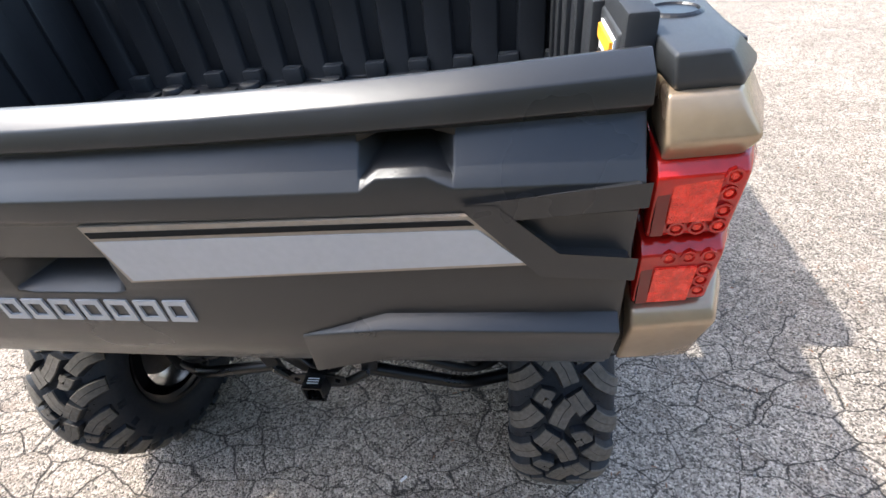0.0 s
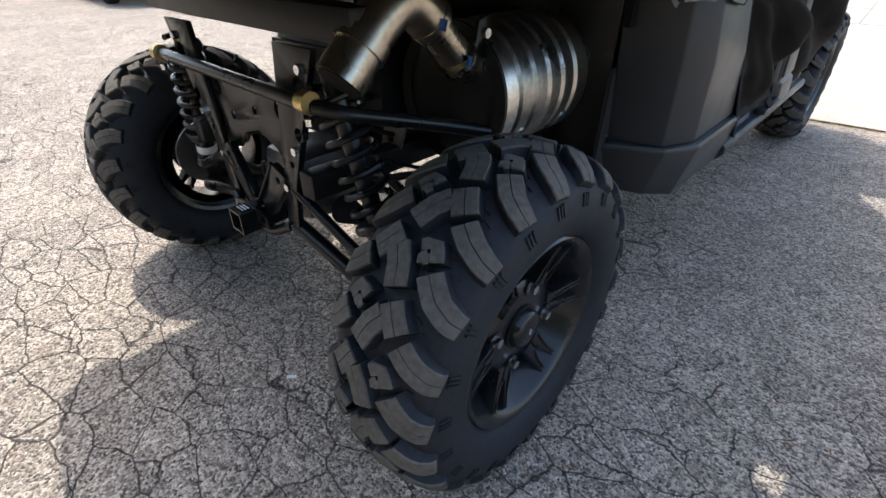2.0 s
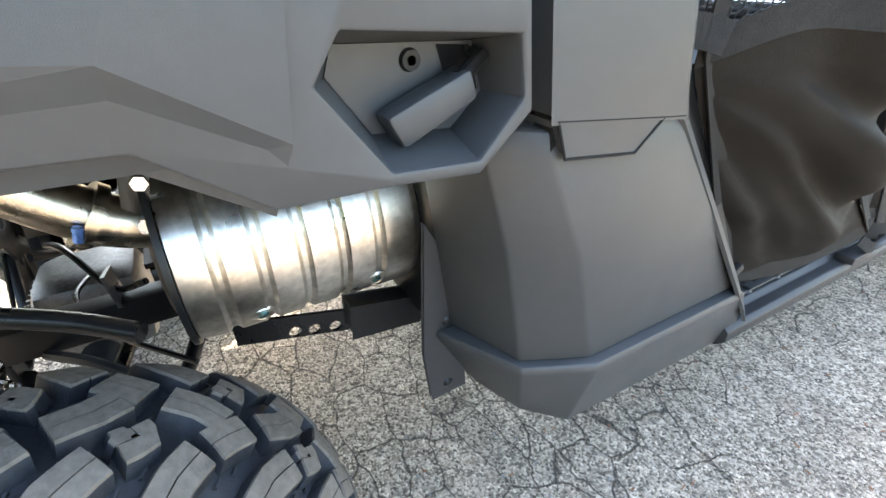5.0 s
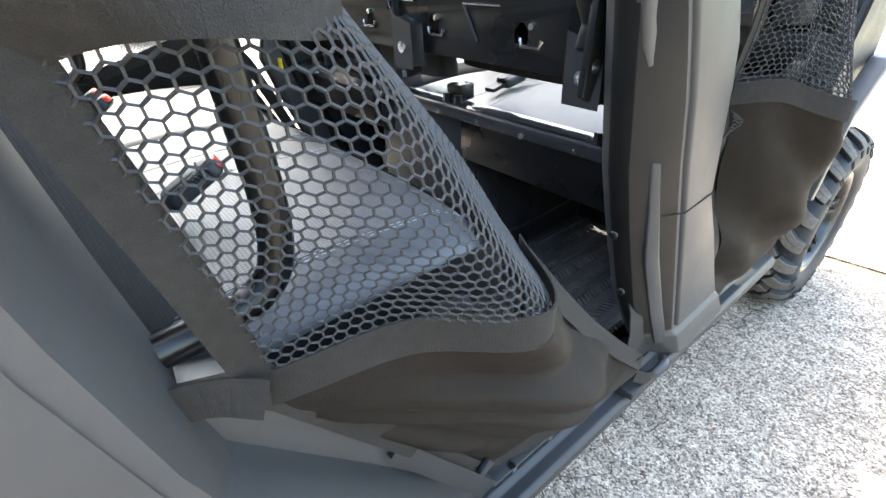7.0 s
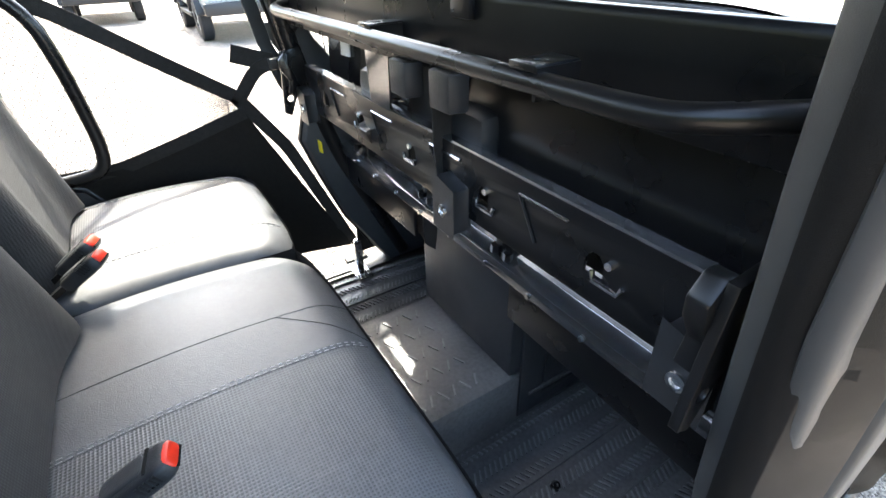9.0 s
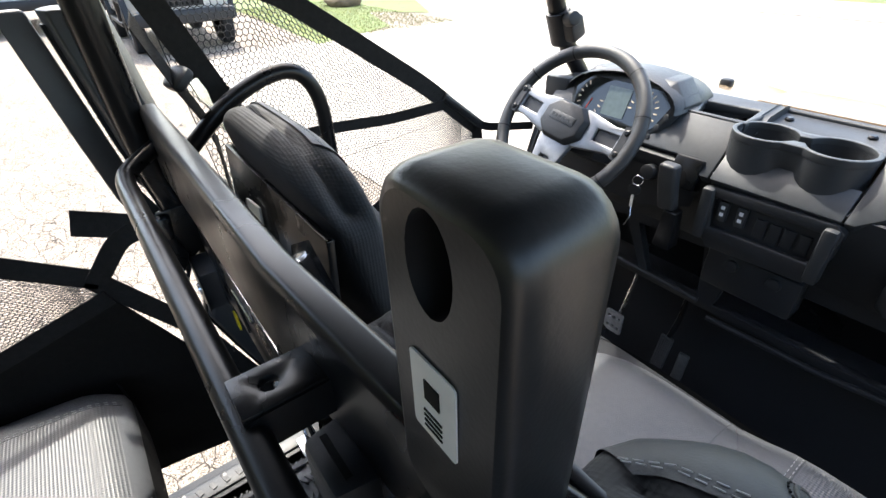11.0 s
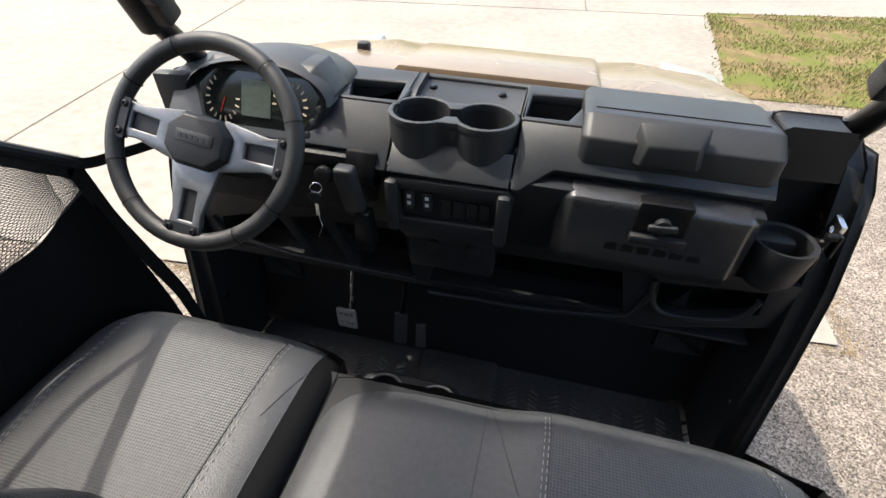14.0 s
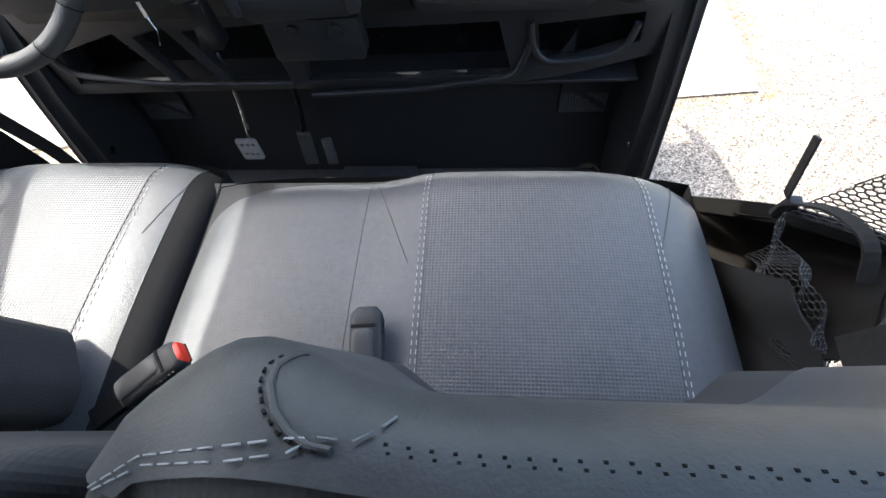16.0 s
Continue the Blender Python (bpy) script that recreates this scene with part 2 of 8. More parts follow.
def add_tube(bm, pts, r, seg=12, flat=None, caps=True):
    """A round tube along a path, or a flat strap with flat=(width, thickness, up)."""
    pts = [Vector(p) for p in pts]
    loops, side = [], None
    for i, p in enumerate(pts):
        d = (pts[min(i + 1, len(pts) - 1)] - pts[max(i - 1, 0)]).normalized()
        if flat:
            s = d.cross(Vector(flat[2])).normalized()
        elif side is None:
            s = d.orthogonal().normalized()
        else:
            s = (side - d * side.dot(d)).normalized()
        side = s
        u = d.cross(s).normalized()
        if flat:
            w, t = flat[0] / 2, flat[1] / 2
            loops.append([p + s * w + u * t, p - s * w + u * t, p - s * w - u * t, p + s * w - u * t])
        else:
            rr = r[i] if isinstance(r, (list, tuple)) else r
            loops.append([p + (s * math.cos(a) + u * math.sin(a)) * rr for a in (2 * math.pi * k / seg for k in range(seg))])
    add_loft(bm, loops, True, caps)


def tube(pts, r, seg=12, rad=0.0, flat=None):
    bm = bmesh.new()
    add_tube(bm, smooth_path(pts, rad) if rad else pts, r, seg, flat)
    return bm


def add_cyl(bm, a, b, r, r2=None, seg=20):
    add_tube(bm, [a, b], [r, r if r2 is None else r2], seg)


def cyl(a, b, r, r2=None, seg=20):
    bm = bmesh.new()
    add_cyl(bm, a, b, r, r2, seg)
    return bm


def add_revolve(bm, profile, m, seg=32, close=False):
    """Turns a profile of (radius, height) about the z axis of the pose m."""
    loops = [[m @ Vector((r * math.cos(a), r * math.sin(a), z)) for r, z in profile] for a in (2 * math.pi * k / seg for k in range(seg))]
    rows = [[bm.verts.new(p) for p in loop] for loop in loops]
    n = len(profile)
    for i in range(seg):
        a, b = rows[i], rows[(i + 1) % seg]
        for j in range(n if close else n - 1):
            bm.faces.new((a[j], a[(j + 1) % n], b[(j + 1) % n], b[j]))


def revolve(profile, m, seg=32, close=False):
    bm = bmesh.new()
    add_revolve(bm, profile, m, seg, close)
    return bm


def cushion(c, s, rot=(0, 0, 0), n=10, power=4.0, crown=0.0, lean=None):
    """A padded block: a rounded box whose upper face swells by crown."""
    bm = bmesh.new()
    bmesh.ops.create_cube(bm, size=2)
    bmesh.ops.subdivide_edges(bm, edges=bm.edges, cuts=n, use_grid_fill=True)
    m = pose(*c, *rot)
    for v in bm.verts:
        p = v.co.copy()
        k = (abs(p.x) ** power + abs(p.y) ** power + abs(p.z) ** power) ** (1 / power)
        q = p / k
        x, y, z = q.x * s[0] / 2, q.y * s[1] / 2, q.z * s[2] / 2
        if z > 0:
            z += crown * (1 - q.x ** 2) * (1 - q.y ** 2)
        if lean:
            x, y, z = lean(x, y, z)
        v.co = m @ Vector((x, y, z))
    return bm


def bolt(p, axis, r=0.009, h=0.008):
    q = Vector(axis).normalized()
    return cyl(Vector(p), Vector(p) + q * h, r, r * 0.9, 6)

# ground
def sheet(name, pts, z, mat, label, cat, kind="structure"):
    bm = bmesh.new()
    bm.faces.new([bm.verts.new((x, y, z)) for x, y in pts])
    ob = part(name, bm, mat)
    return tagged(ob, label, cat, kind=kind)


sheet("ground", [(-400, -400), (400, -400), (400, 400), (-400, 400)], 0, ASPHALT, "grey weathered asphalt with a network of cracks", "ground")

# ---------------- the utility vehicle: body at the rear ----------------
utv = new("utility_vehicle")
tagged(utv, "tan and black crew-cab utility vehicle parked on cracked asphalt", "utility vehicle")


def panel(outer, holes, axis, a, b):
    """A plate of an outline with holes through it, drawn out along an axis from a to b."""
    bm = bmesh.new()
    put = {"x": lambda p: (a, p[0], p[1]), "y": lambda p: (p[0], a, p[1]), "z": lambda p: (p[0], p[1], a)}[axis]
    edges = []
    for loop in (outer, *holes):
        vs = [bm.verts.new(put(p)) for p in loop]
        edges += [bm.edges.new((vs[i], vs[(i + 1) % len(vs)])) for i in range(len(vs))]
    bmesh.ops.triangle_fill(bm, edges=edges, use_beauty=True, use_dissolve=False)
    got = bmesh.ops.extrude_face_region(bm, geom=list(bm.faces))
    d = {"x": (b - a, 0, 0), "y": (0, b - a, 0), "z": (0, 0, b - a)}[axis]
    bmesh.ops.translate(bm, vec=d, verts=[v for v in got["geom"] if isinstance(v, bmesh.types.BMVert)])
    bmesh.ops.dissolve_limit(bm, angle_limit=0.02, verts=bm.verts, edges=bm.edges)
    return bm


def ring(c, r, n=12, squash=1.0):
    return [(c[0] + r * math.cos(2 * math.pi * k / n), c[1] + r * squash * math.sin(2 * math.pi * k / n)) for k in range(n)]


# tailgate: one section, drawn across; notches for the latch handle and the grip slot
def gate_section(x, notch=0, slot=0):
    rows = [(-0.466, 1.378), (-0.494, 1.386), (-0.522, 1.372), (-0.529, 1.346), (-0.512, 1.334),
            (-0.515, 1.330), (-0.520, 1.323), (-0.540, 1.293), (-0.551, 1.281), (-0.553, 1.255), (-0.545, 1.245),
            (-0.545, 1.200), (-0.548, 1.188), (-0.549, 1.150), (-0.549, 1.142), (-0.549, 1.090), (-0.547, 1.040), (-0.522, 0.978), (-0.490, 0.966),
            (-0.455, 0.985), (-0.455, 1.36)]
    if notch:
        rows[5:9] = [(-0.475, 1.332), (-0.46, 1.322), (-0.478, 1.308), (-0.551, 1.298)]
    if slot:
        rows[11:15] = [(-0.545, 1.196), (-0.495, 1.19), (-0.495, 1.155), (-0.549, 1.140)]
    bow = 1 - (x / 0.71) ** 2
    return [(x, y - 0.013 * bow, z - 0.020 * bow * min(max((z - 1.29) / 0.07, 0), 1)) for y, z in rows]


sections = []
for x, notch, slot in ((0.693, 0, 0), (0.514, 0, 0), (0.488, 1, 0), (0.438, 1, 0), (0.418, 0, 0), (0.250, 0, 0), (0.082, 0, 0), (0.060, 0, 1)):
    sections.append((x, notch, slot))
sections += [(-x, n, s) for x, n, s in reversed(sections)]
GATE_GREY = material("dark_grey_gate_plastic", (0.020, 0.020, 0.0205), 0.32, spec=0.5, var=0.07, scale=5, bump=0.12, bump_scale=1500)
tailgate = part("tailgate", loft([gate_section(*s) for s in sections]), GATE_GREY, utv, "dark grey moulded plastic tailgate", bevel=0.004)
for s in (1, -1):
    ledge = []
    for x, z, deep in ((0.294, 1.066, 0.0005), (0.415, 1.099, 0.019), (0.690, 1.099, 0.023)):
        face = -0.549 - 0.013 * (1 - (x / 0.71) ** 2)
        ledge.append([(x * s, face + 0.012, z + 0.014 * min(deep * 60, 1)), (x * s, face - deep, z - 0.004), (x * s, face - deep * 0.96, z - 0.012), (x * s, face - 0.0005, z - 0.080), (x * s, face + 0.012, z - 0.080)])
    part("rib", loft(ledge), GATE_GREY, tailgate, bevel=0.002)
    part("rib", prism([(0.536 * s, 1.264), (0.690 * s, 1.283), (0.690 * s, 1.266), (0.555 * s, 1.252)], "y", -0.540, -0.565), GATE_GREY, tailgate, bevel=0.005)
    part("rib", prism([(0.528 * s, 1.262), (0.552 * s, 1.262), (0.615 * s, 1.202), (0.690 * s, 1.196), (0.690 * s, 1.176), (0.602 * s, 1.180)], "y", -0.535, -0.566), GATE_GREY, tailgate, bevel=0.005)
    part("stripe_decal", prism([(0.077 * s, 1.246), (0.529 * s, 1.254), (0.594 * s, 1.190), (0.098 * s, 1.160)], "y", -0.540, -0.5635), DECAL_TAN, tailgate, "tan edged stripe decal")
    part("stripe_field", prism([(0.086 * s, 1.225), (0.536 * s, 1.237), (0.582 * s, 1.194), (0.104 * s, 1.164)], "y", -0.55, -0.5648), DECAL, tailgate, "silver stripe field")
    part("stripe_band", prism([(0.082 * s, 1.238), (0.525 * s, 1.249), (0.532 * s, 1.243), (0.085 * s, 1.230)], "y", -0.55, -0.5646), INK_GAP_BLACK, tailgate, "black stripe band")
part("latch_pull", box((0.463, -0.468, 1.322), (0.02, 0.02, 0.012)), STEEL_BLACK, tailgate)
part("latch_screw", cyl((0.463, -0.462, 1.331), (0.463, -0.482, 1.331), 0.005), CHROME, tailgate)
for k in range(7):
    x = -0.135 + k * 0.0425
    part("emblem_bar", panel([(x, 1.090), (x + 0.036, 1.090), (x + 0.036, 1.128), (x + 0.003, 1.128)],
                             [[(x + 0.008, 1.098), (x + 0.008, 1.120), (x + 0.028, 1.120), (x + 0.028, 1.098)]], "y", -0.557, -0.5645), DECAL, tailgate, "silver emblem shape")


# cargo box: floor, front wall with ribs, side walls
cargo = part("cargo_bed", box((0, -0.03, 1.065), (1.36, 0.88, 0.03)), PLASTIC, utv, "black ribbed plastic cargo bed", bevel=0.004)
part("bed_wall", box((0, 0.43, 1.24), (1.40, 0.03, 0.36)), PLASTIC, cargo, bevel=0.004)
for k in range(11):
    x = -0.62 + k * 0.124
    part("wall_rib", prism([(x - 0.042, 0.415), (x + 0.042, 0.415), (x + 0.034, 0.395), (x - 0.034, 0.395)], "z", 1.08, 1.42), PLASTIC, cargo, bevel=0.004)
    part("bed_notch", box((x + 0.062, 0.385, 1.100), (0.055, 0.035, 0.045)), PLASTIC_GREY, cargo, bevel=0.004)
    if k % 2:
        part("bed_boss", cyl((x + 0.062, 0.345, 1.08), (x + 0.062, 0.345, 1.098), 0.033, 0.028, 20), PLASTIC, cargo, bevel=0.003)
    part("bed_rib", box((x, -0.05, 1.083), (0.05, 0.78, 0.012)), PLASTIC, cargo, bevel=0.003)
for s in (1, -1):
    part("bed_wall", box((0.690 * s, -0.02, 1.235), (0.03, 0.88, 0.34)), PLASTIC, cargo, bevel=0.004)
    for k in range(5):
        part("wall_rib", box((0.670 * s, 0.30 - k * 0.15, 1.24), (0.018, 0.07, 0.30)), PLASTIC, cargo, bevel=0.004)
# warning label inside the right wall
warning = part("warning_label", box((0.672, -0.395, 1.30), (0.004, 0.085, 0.15)), WHITE_LABEL, cargo, "black and white warning label with orange bands")
for z in (1.365, 1.315):
    part("label_band", box((0.6685, -0.395, z), (0.004, 0.078, 0.014)), ORANGE, warning)
for k in range(7):
    part("text_bar", box((0.6685, -0.395, 1.345 - k * 0.006 - (0.035 if k > 3 else 0)), (0.004, 0.065, 0.003)), INK_GAP_BLACK, warning)


LAMP_RED = material("red_lamp_lens", (0.42, 0.010, 0.007), 0.10, var=0.15, spec=0.6)
LAMP_DARK = material("dark_red_lens_edge", (0.14, 0.006, 0.005), 0.12, spec=0.6)
LAMP_BRIGHT = material("bright_red_reflector", (0.80, 0.040, 0.020), 0.25, var=0.5, scale=90, spec=0.6, bump=0.8, bump_scale=500)


def rear_corner(s):
    """Corner post with cap, tan panels and the stacked tail lamp."""
    post = part("corner_post", loft([[(x * s, y, z) for x, y in ((0.715, -0.47), (0.79, -0.47), (0.79, -0.33), (0.715, -0.33))] for z in (0.99, 1.36)]), STEEL_BLACK, utv)
    # dark cap on top: a broad flat piece that reaches in over the bed wall
    part("corner_cap", loft([[(x * s, y, z) for x, y in pts] for z, pts in (
        (1.350, ((0.712, -0.516), (0.771, -0.510), (0.800, -0.457), (0.803, -0.27), (0.672, -0.27), (0.672, -0.446), (0.708, -0.450))),
        (1.358, ((0.709, -0.520), (0.769, -0.514), (0.799, -0.457), (0.802, -0.27), (0.672, -0.27), (0.672, -0.446), (0.706, -0.450))),
        (1.384, ((0.706, -0.518), (0.752, -0.513), (0.772, -0.470), (0.785, -0.27), (0.672, -0.27), (0.672, -0.446), (0.704, -0.450))))]), PLASTIC_GREY, post, bevel=0.004, seg=3)
    part("stake_hole", revolve([(0.0, 0.001), (0.023, 0.001), (0.025, 0.003), (0.028, 0.0015), (0.030, 0.0)], pose(0.738 * s, -0.380, 1.3842), 26), STEEL_BLACK, post)
    part("tan_panel", loft([[(x * s, y, z) for x, y in pts] for z, pts in (
        (1.289, ((0.708, -0.530), (0.782, -0.522), (0.806, -0.46), (0.812, -0.36), (0.718, -0.36))),
        (1.312, ((0.706, -0.543), (0.790, -0.534), (0.818, -0.46), (0.822, -0.36), (0.718, -0.36))),
        (1.352, ((0.703, -0.526), (0.764, -0.520), (0.796, -0.45), (0.800, -0.36), (0.718, -0.36))))]), TAN, post, "metallic tan upper corner panel", bevel=0.005, seg=3)
    part("tan_panel", loft([[(x * s, y, z) for x, y in pts] for z, pts in (
        (0.968, ((0.708, -0.495), (0.784, -0.484), (0.810, -0.44), (0.810, -0.40), (0.722, -0.40))),
        (0.984, ((0.707, -0.522), (0.798, -0.512), (0.823, -0.45), (0.823, -0.40), (0.720, -0.40))),
        (1.082, ((0.706, -0.554), (0.804, -0.542), (0.832, -0.47), (0.832, -0.40), (0.714, -0.40))),
        (1.102, ((0.706, -0.540), (0.800, -0.528), (0.824, -0.47), (0.824, -0.40), (0.714, -0.40))))]), TAN, post, "metallic tan lower corner panel", bevel=0.006, seg=3)
    part("tan_panel", loft([[(x * s, y, z) for x, y in ((0.800, -0.452), (0.820, -0.445), (0.820, -0.36), (0.800, -0.36))] for z in (1.09, 1.30)]), TAN, post, bevel=0.003)
    for low, high, out in ((1.201, 1.292, 0.796), (1.104, 1.197, 0.796)):
        lamp = part("tail_lamp", loft([[(x * s, y, z) for x, y in pts] for z, pts in (
            (low, ((0.707, -0.532), (out - 0.012, -0.524), (out, -0.500), (out, -0.44), (0.716, -0.44))),
            (low + 0.010, ((0.706, -0.540), (out - 0.010, -0.532), (out + 0.006, -0.500), (out + 0.006, -0.44), (0.715, -0.44))),
            (high - 0.012, ((0.704, -0.546), (out - 0.008, -0.536), (out + 0.010, -0.500), (out + 0.010, -0.44), (0.712, -0.44))),
            (high, ((0.704, -0.532), (out - 0.010, -0.524), (out + 0.004, -0.500), (out + 0.004, -0.44), (0.712, -0.44))))]), LAMP_RED, utv, "glossy red tail lamp", bevel=0.003)
        rows = (low + 0.018, low + 0.037, low + 0.057, low + 0.076) if low > 1.15 else (low + 0.077, low + 0.057, low + 0.042, low + 0.026)
        across = 1 if low > 1.15 else -1
        z0 = low + 0.053 if across > 0 else low + 0.037
        part("reflector", box((0.7425 * s, -0.5398, z0), (0.044, 0.004, 0.052), (-3 * across, 0, 6 * s)), LAMP_BRIGHT, lamp, "bright red reflector panel")
        part("lens_shade", box((0.7135 * s, -0.5425, (low + high) / 2), (0.012, 0.003, (high - low) * 0.74), (-3, 0, 6 * s)), LAMP_DARK, lamp)
        for x, z in [(0.7735, z) for z in rows] + [(0.733, rows[0]), (0.753, rows[0])]:
            y = -0.5445 + (x - 0.705) * 0.10 - (z - low) * 0.03
            part("led", panel(ring((x * s, z), 0.0088, 8), [ring((x * s, z), 0.0062, 8)], "y", y, y + 0.006), LAMP_RED, lamp)
            part("led_core", cyl((x * s, y + 0.004, z), (x * s, y + 0.001, z), 0.0060, 0.0036, 10), LAMP_BRIGHT, lamp)


rear_corner(1)
rear_corner(-1)

# box side panels with a latch pocket
POCKET = [(0.373, 1.001), (0.397, 1.036), (0.556, 1.022), (0.562, 0.968), (0.515, 0.918), (0.428, 0.924)]
SIDE = [(-0.42, 1.365), (0.562, 1.365), (0.564, 1.05), (0.572, 0.955), (0.515, 0.905), (0.43, 0.912), (0.330, 0.915), (0.25, 0.975), (-0.30, 1.0), (-0.42, 1.03)]


def box_side(s):
    side = part("side_panel", panel(SIDE, [POCKET], "x", 0.785 * s, 0.803 * s), PLASTIC_GREY, utv, "dark grey plastic cargo box side panel", bevel=0.003)
    # lower facet that tucks in under the waist
    part("side_facet", loft([[(0.803 * s, -0.41, 1.05), (0.792 * s, -0.30, 0.975), (0.78 * s, 0.25, 0.955), (0.79 * s, 0.33, 0.905)],
                             [(0.812 * s, -0.41, 1.09), (0.812 * s, -0.20, 1.07), (0.812 * s, 0.25, 1.03), (0.808 * s, 0.35, 0.965)],
                             [(0.805 * s, -0.41, 1.355), (0.805 * s, 0.0, 1.355), (0.805 * s, 0.30, 1.355), (0.805 * s, 0.40, 1.355)]], closed=False), PLASTIC_GREY, side)
    inner = [(0.399, 0.995), (0.408, 1.020), (0.545, 1.012), (0.556, 0.965), (0.520, 0.932), (0.436, 0.940)]
    pocket = part("latch_pocket", loft([[(0.797 * s, y, z) for y, z in POCKET], [(0.735 * s, y, z) for y, z in inner]], caps=False), PLASTIC_GREY, utv, "recessed latch pocket", smooth=True, angle=20)
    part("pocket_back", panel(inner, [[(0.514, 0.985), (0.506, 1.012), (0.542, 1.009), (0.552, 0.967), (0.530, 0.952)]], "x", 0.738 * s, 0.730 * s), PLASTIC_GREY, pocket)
    part("latch_lever", loft([[(x * s, y, z) for y, z in ((0.437, 0.962), (0.453, 0.931), (0.531, 0.967), (0.523, 0.995))] for x in (0.742, 0.776)]), PLASTIC_GREY, pocket, "grey lever", bevel=0.006)
    part("lever_rod", tube([(0.765 * s, 0.515, 0.985), (0.755 * s, 0.545, 1.000), (0.70 * s, 0.56, 1.005)], 0.008, 10), STEEL_BLACK, pocket)
    # black sheet painted as the shade inside the pocket's opening
    part("pocket_liner", box((0.715 * s, 0.50, 1.0), (0.004, 0.16, 0.14)), INK_GAP_BLACK, pocket)
    part("pocket_bolt", revolve([(0.0, 0.001), (0.0045, 0.001), (0.0045, 0.006), (0.009, 0.006), (0.011, 0.0)], pose(0.737 * s, 0.479, 1.001, 0, 90 * s, 0), 20), STEEL_DULL, pocket)
    part("under_rail", box((0.70 * s, -0.02, 0.995), (0.10, 0.70, 0.03)), STEEL_DULL, utv)


box_side(1)
box_side(-1)
part("engine_cover", box((0, 0.50, 0.985), (1.24, 0.20, 0.02)), PLASTIC, utv, "black engine cover")
part("box_floor", box((0, -0.02, 1.015), (1.42, 0.86, 0.04)), STEEL_DULL, utv, "dark underside of the cargo box")
part("box_lip", box((0, -0.43, 1.0), (1.40, 0.05, 0.03)), STEEL_DULL, utv)


# ---------------- wheels ----------------


def tyre_radius(u):
    """Carcass radius across the tread, u from -1 to 1 at the shoulders."""
    return 0.343 - 0.022 * abs(u) ** 3.0


def tyre_bm():
    prof = []
    for u in np.linspace(-1, 1, 15):
        prof.append((tyre_radius(u), u * 0.108))
    out = [(0.305, 0.121), (0.285, 0.127), (0.262, 0.1285), (0.242, 0.125), (0.228, 0.119), (0.218, 0.111), (0.211, 0.103), (0.200, 0.090)]
    full = [(r, -h) for r, h in reversed(out)] + prof + out
    return full


def lug_outline(line, wide, side=0.0, ends=(0.0, 0.0)):
    """Both long edges of a lug: a centre line of (across, round) in metres, widened on either side."""
    pts = [Vector(p) for p in line]
    a, b = [], []
    for i, p in enumerate(pts):
        d = (pts[min(i + 1, len(pts) - 1)] - pts[max(i - 1, 0)]).normalized()
        n = Vector((-d.y, d.x))
        a.append(p + n * wide)
        b.append(p - n * wide)
    return a, b


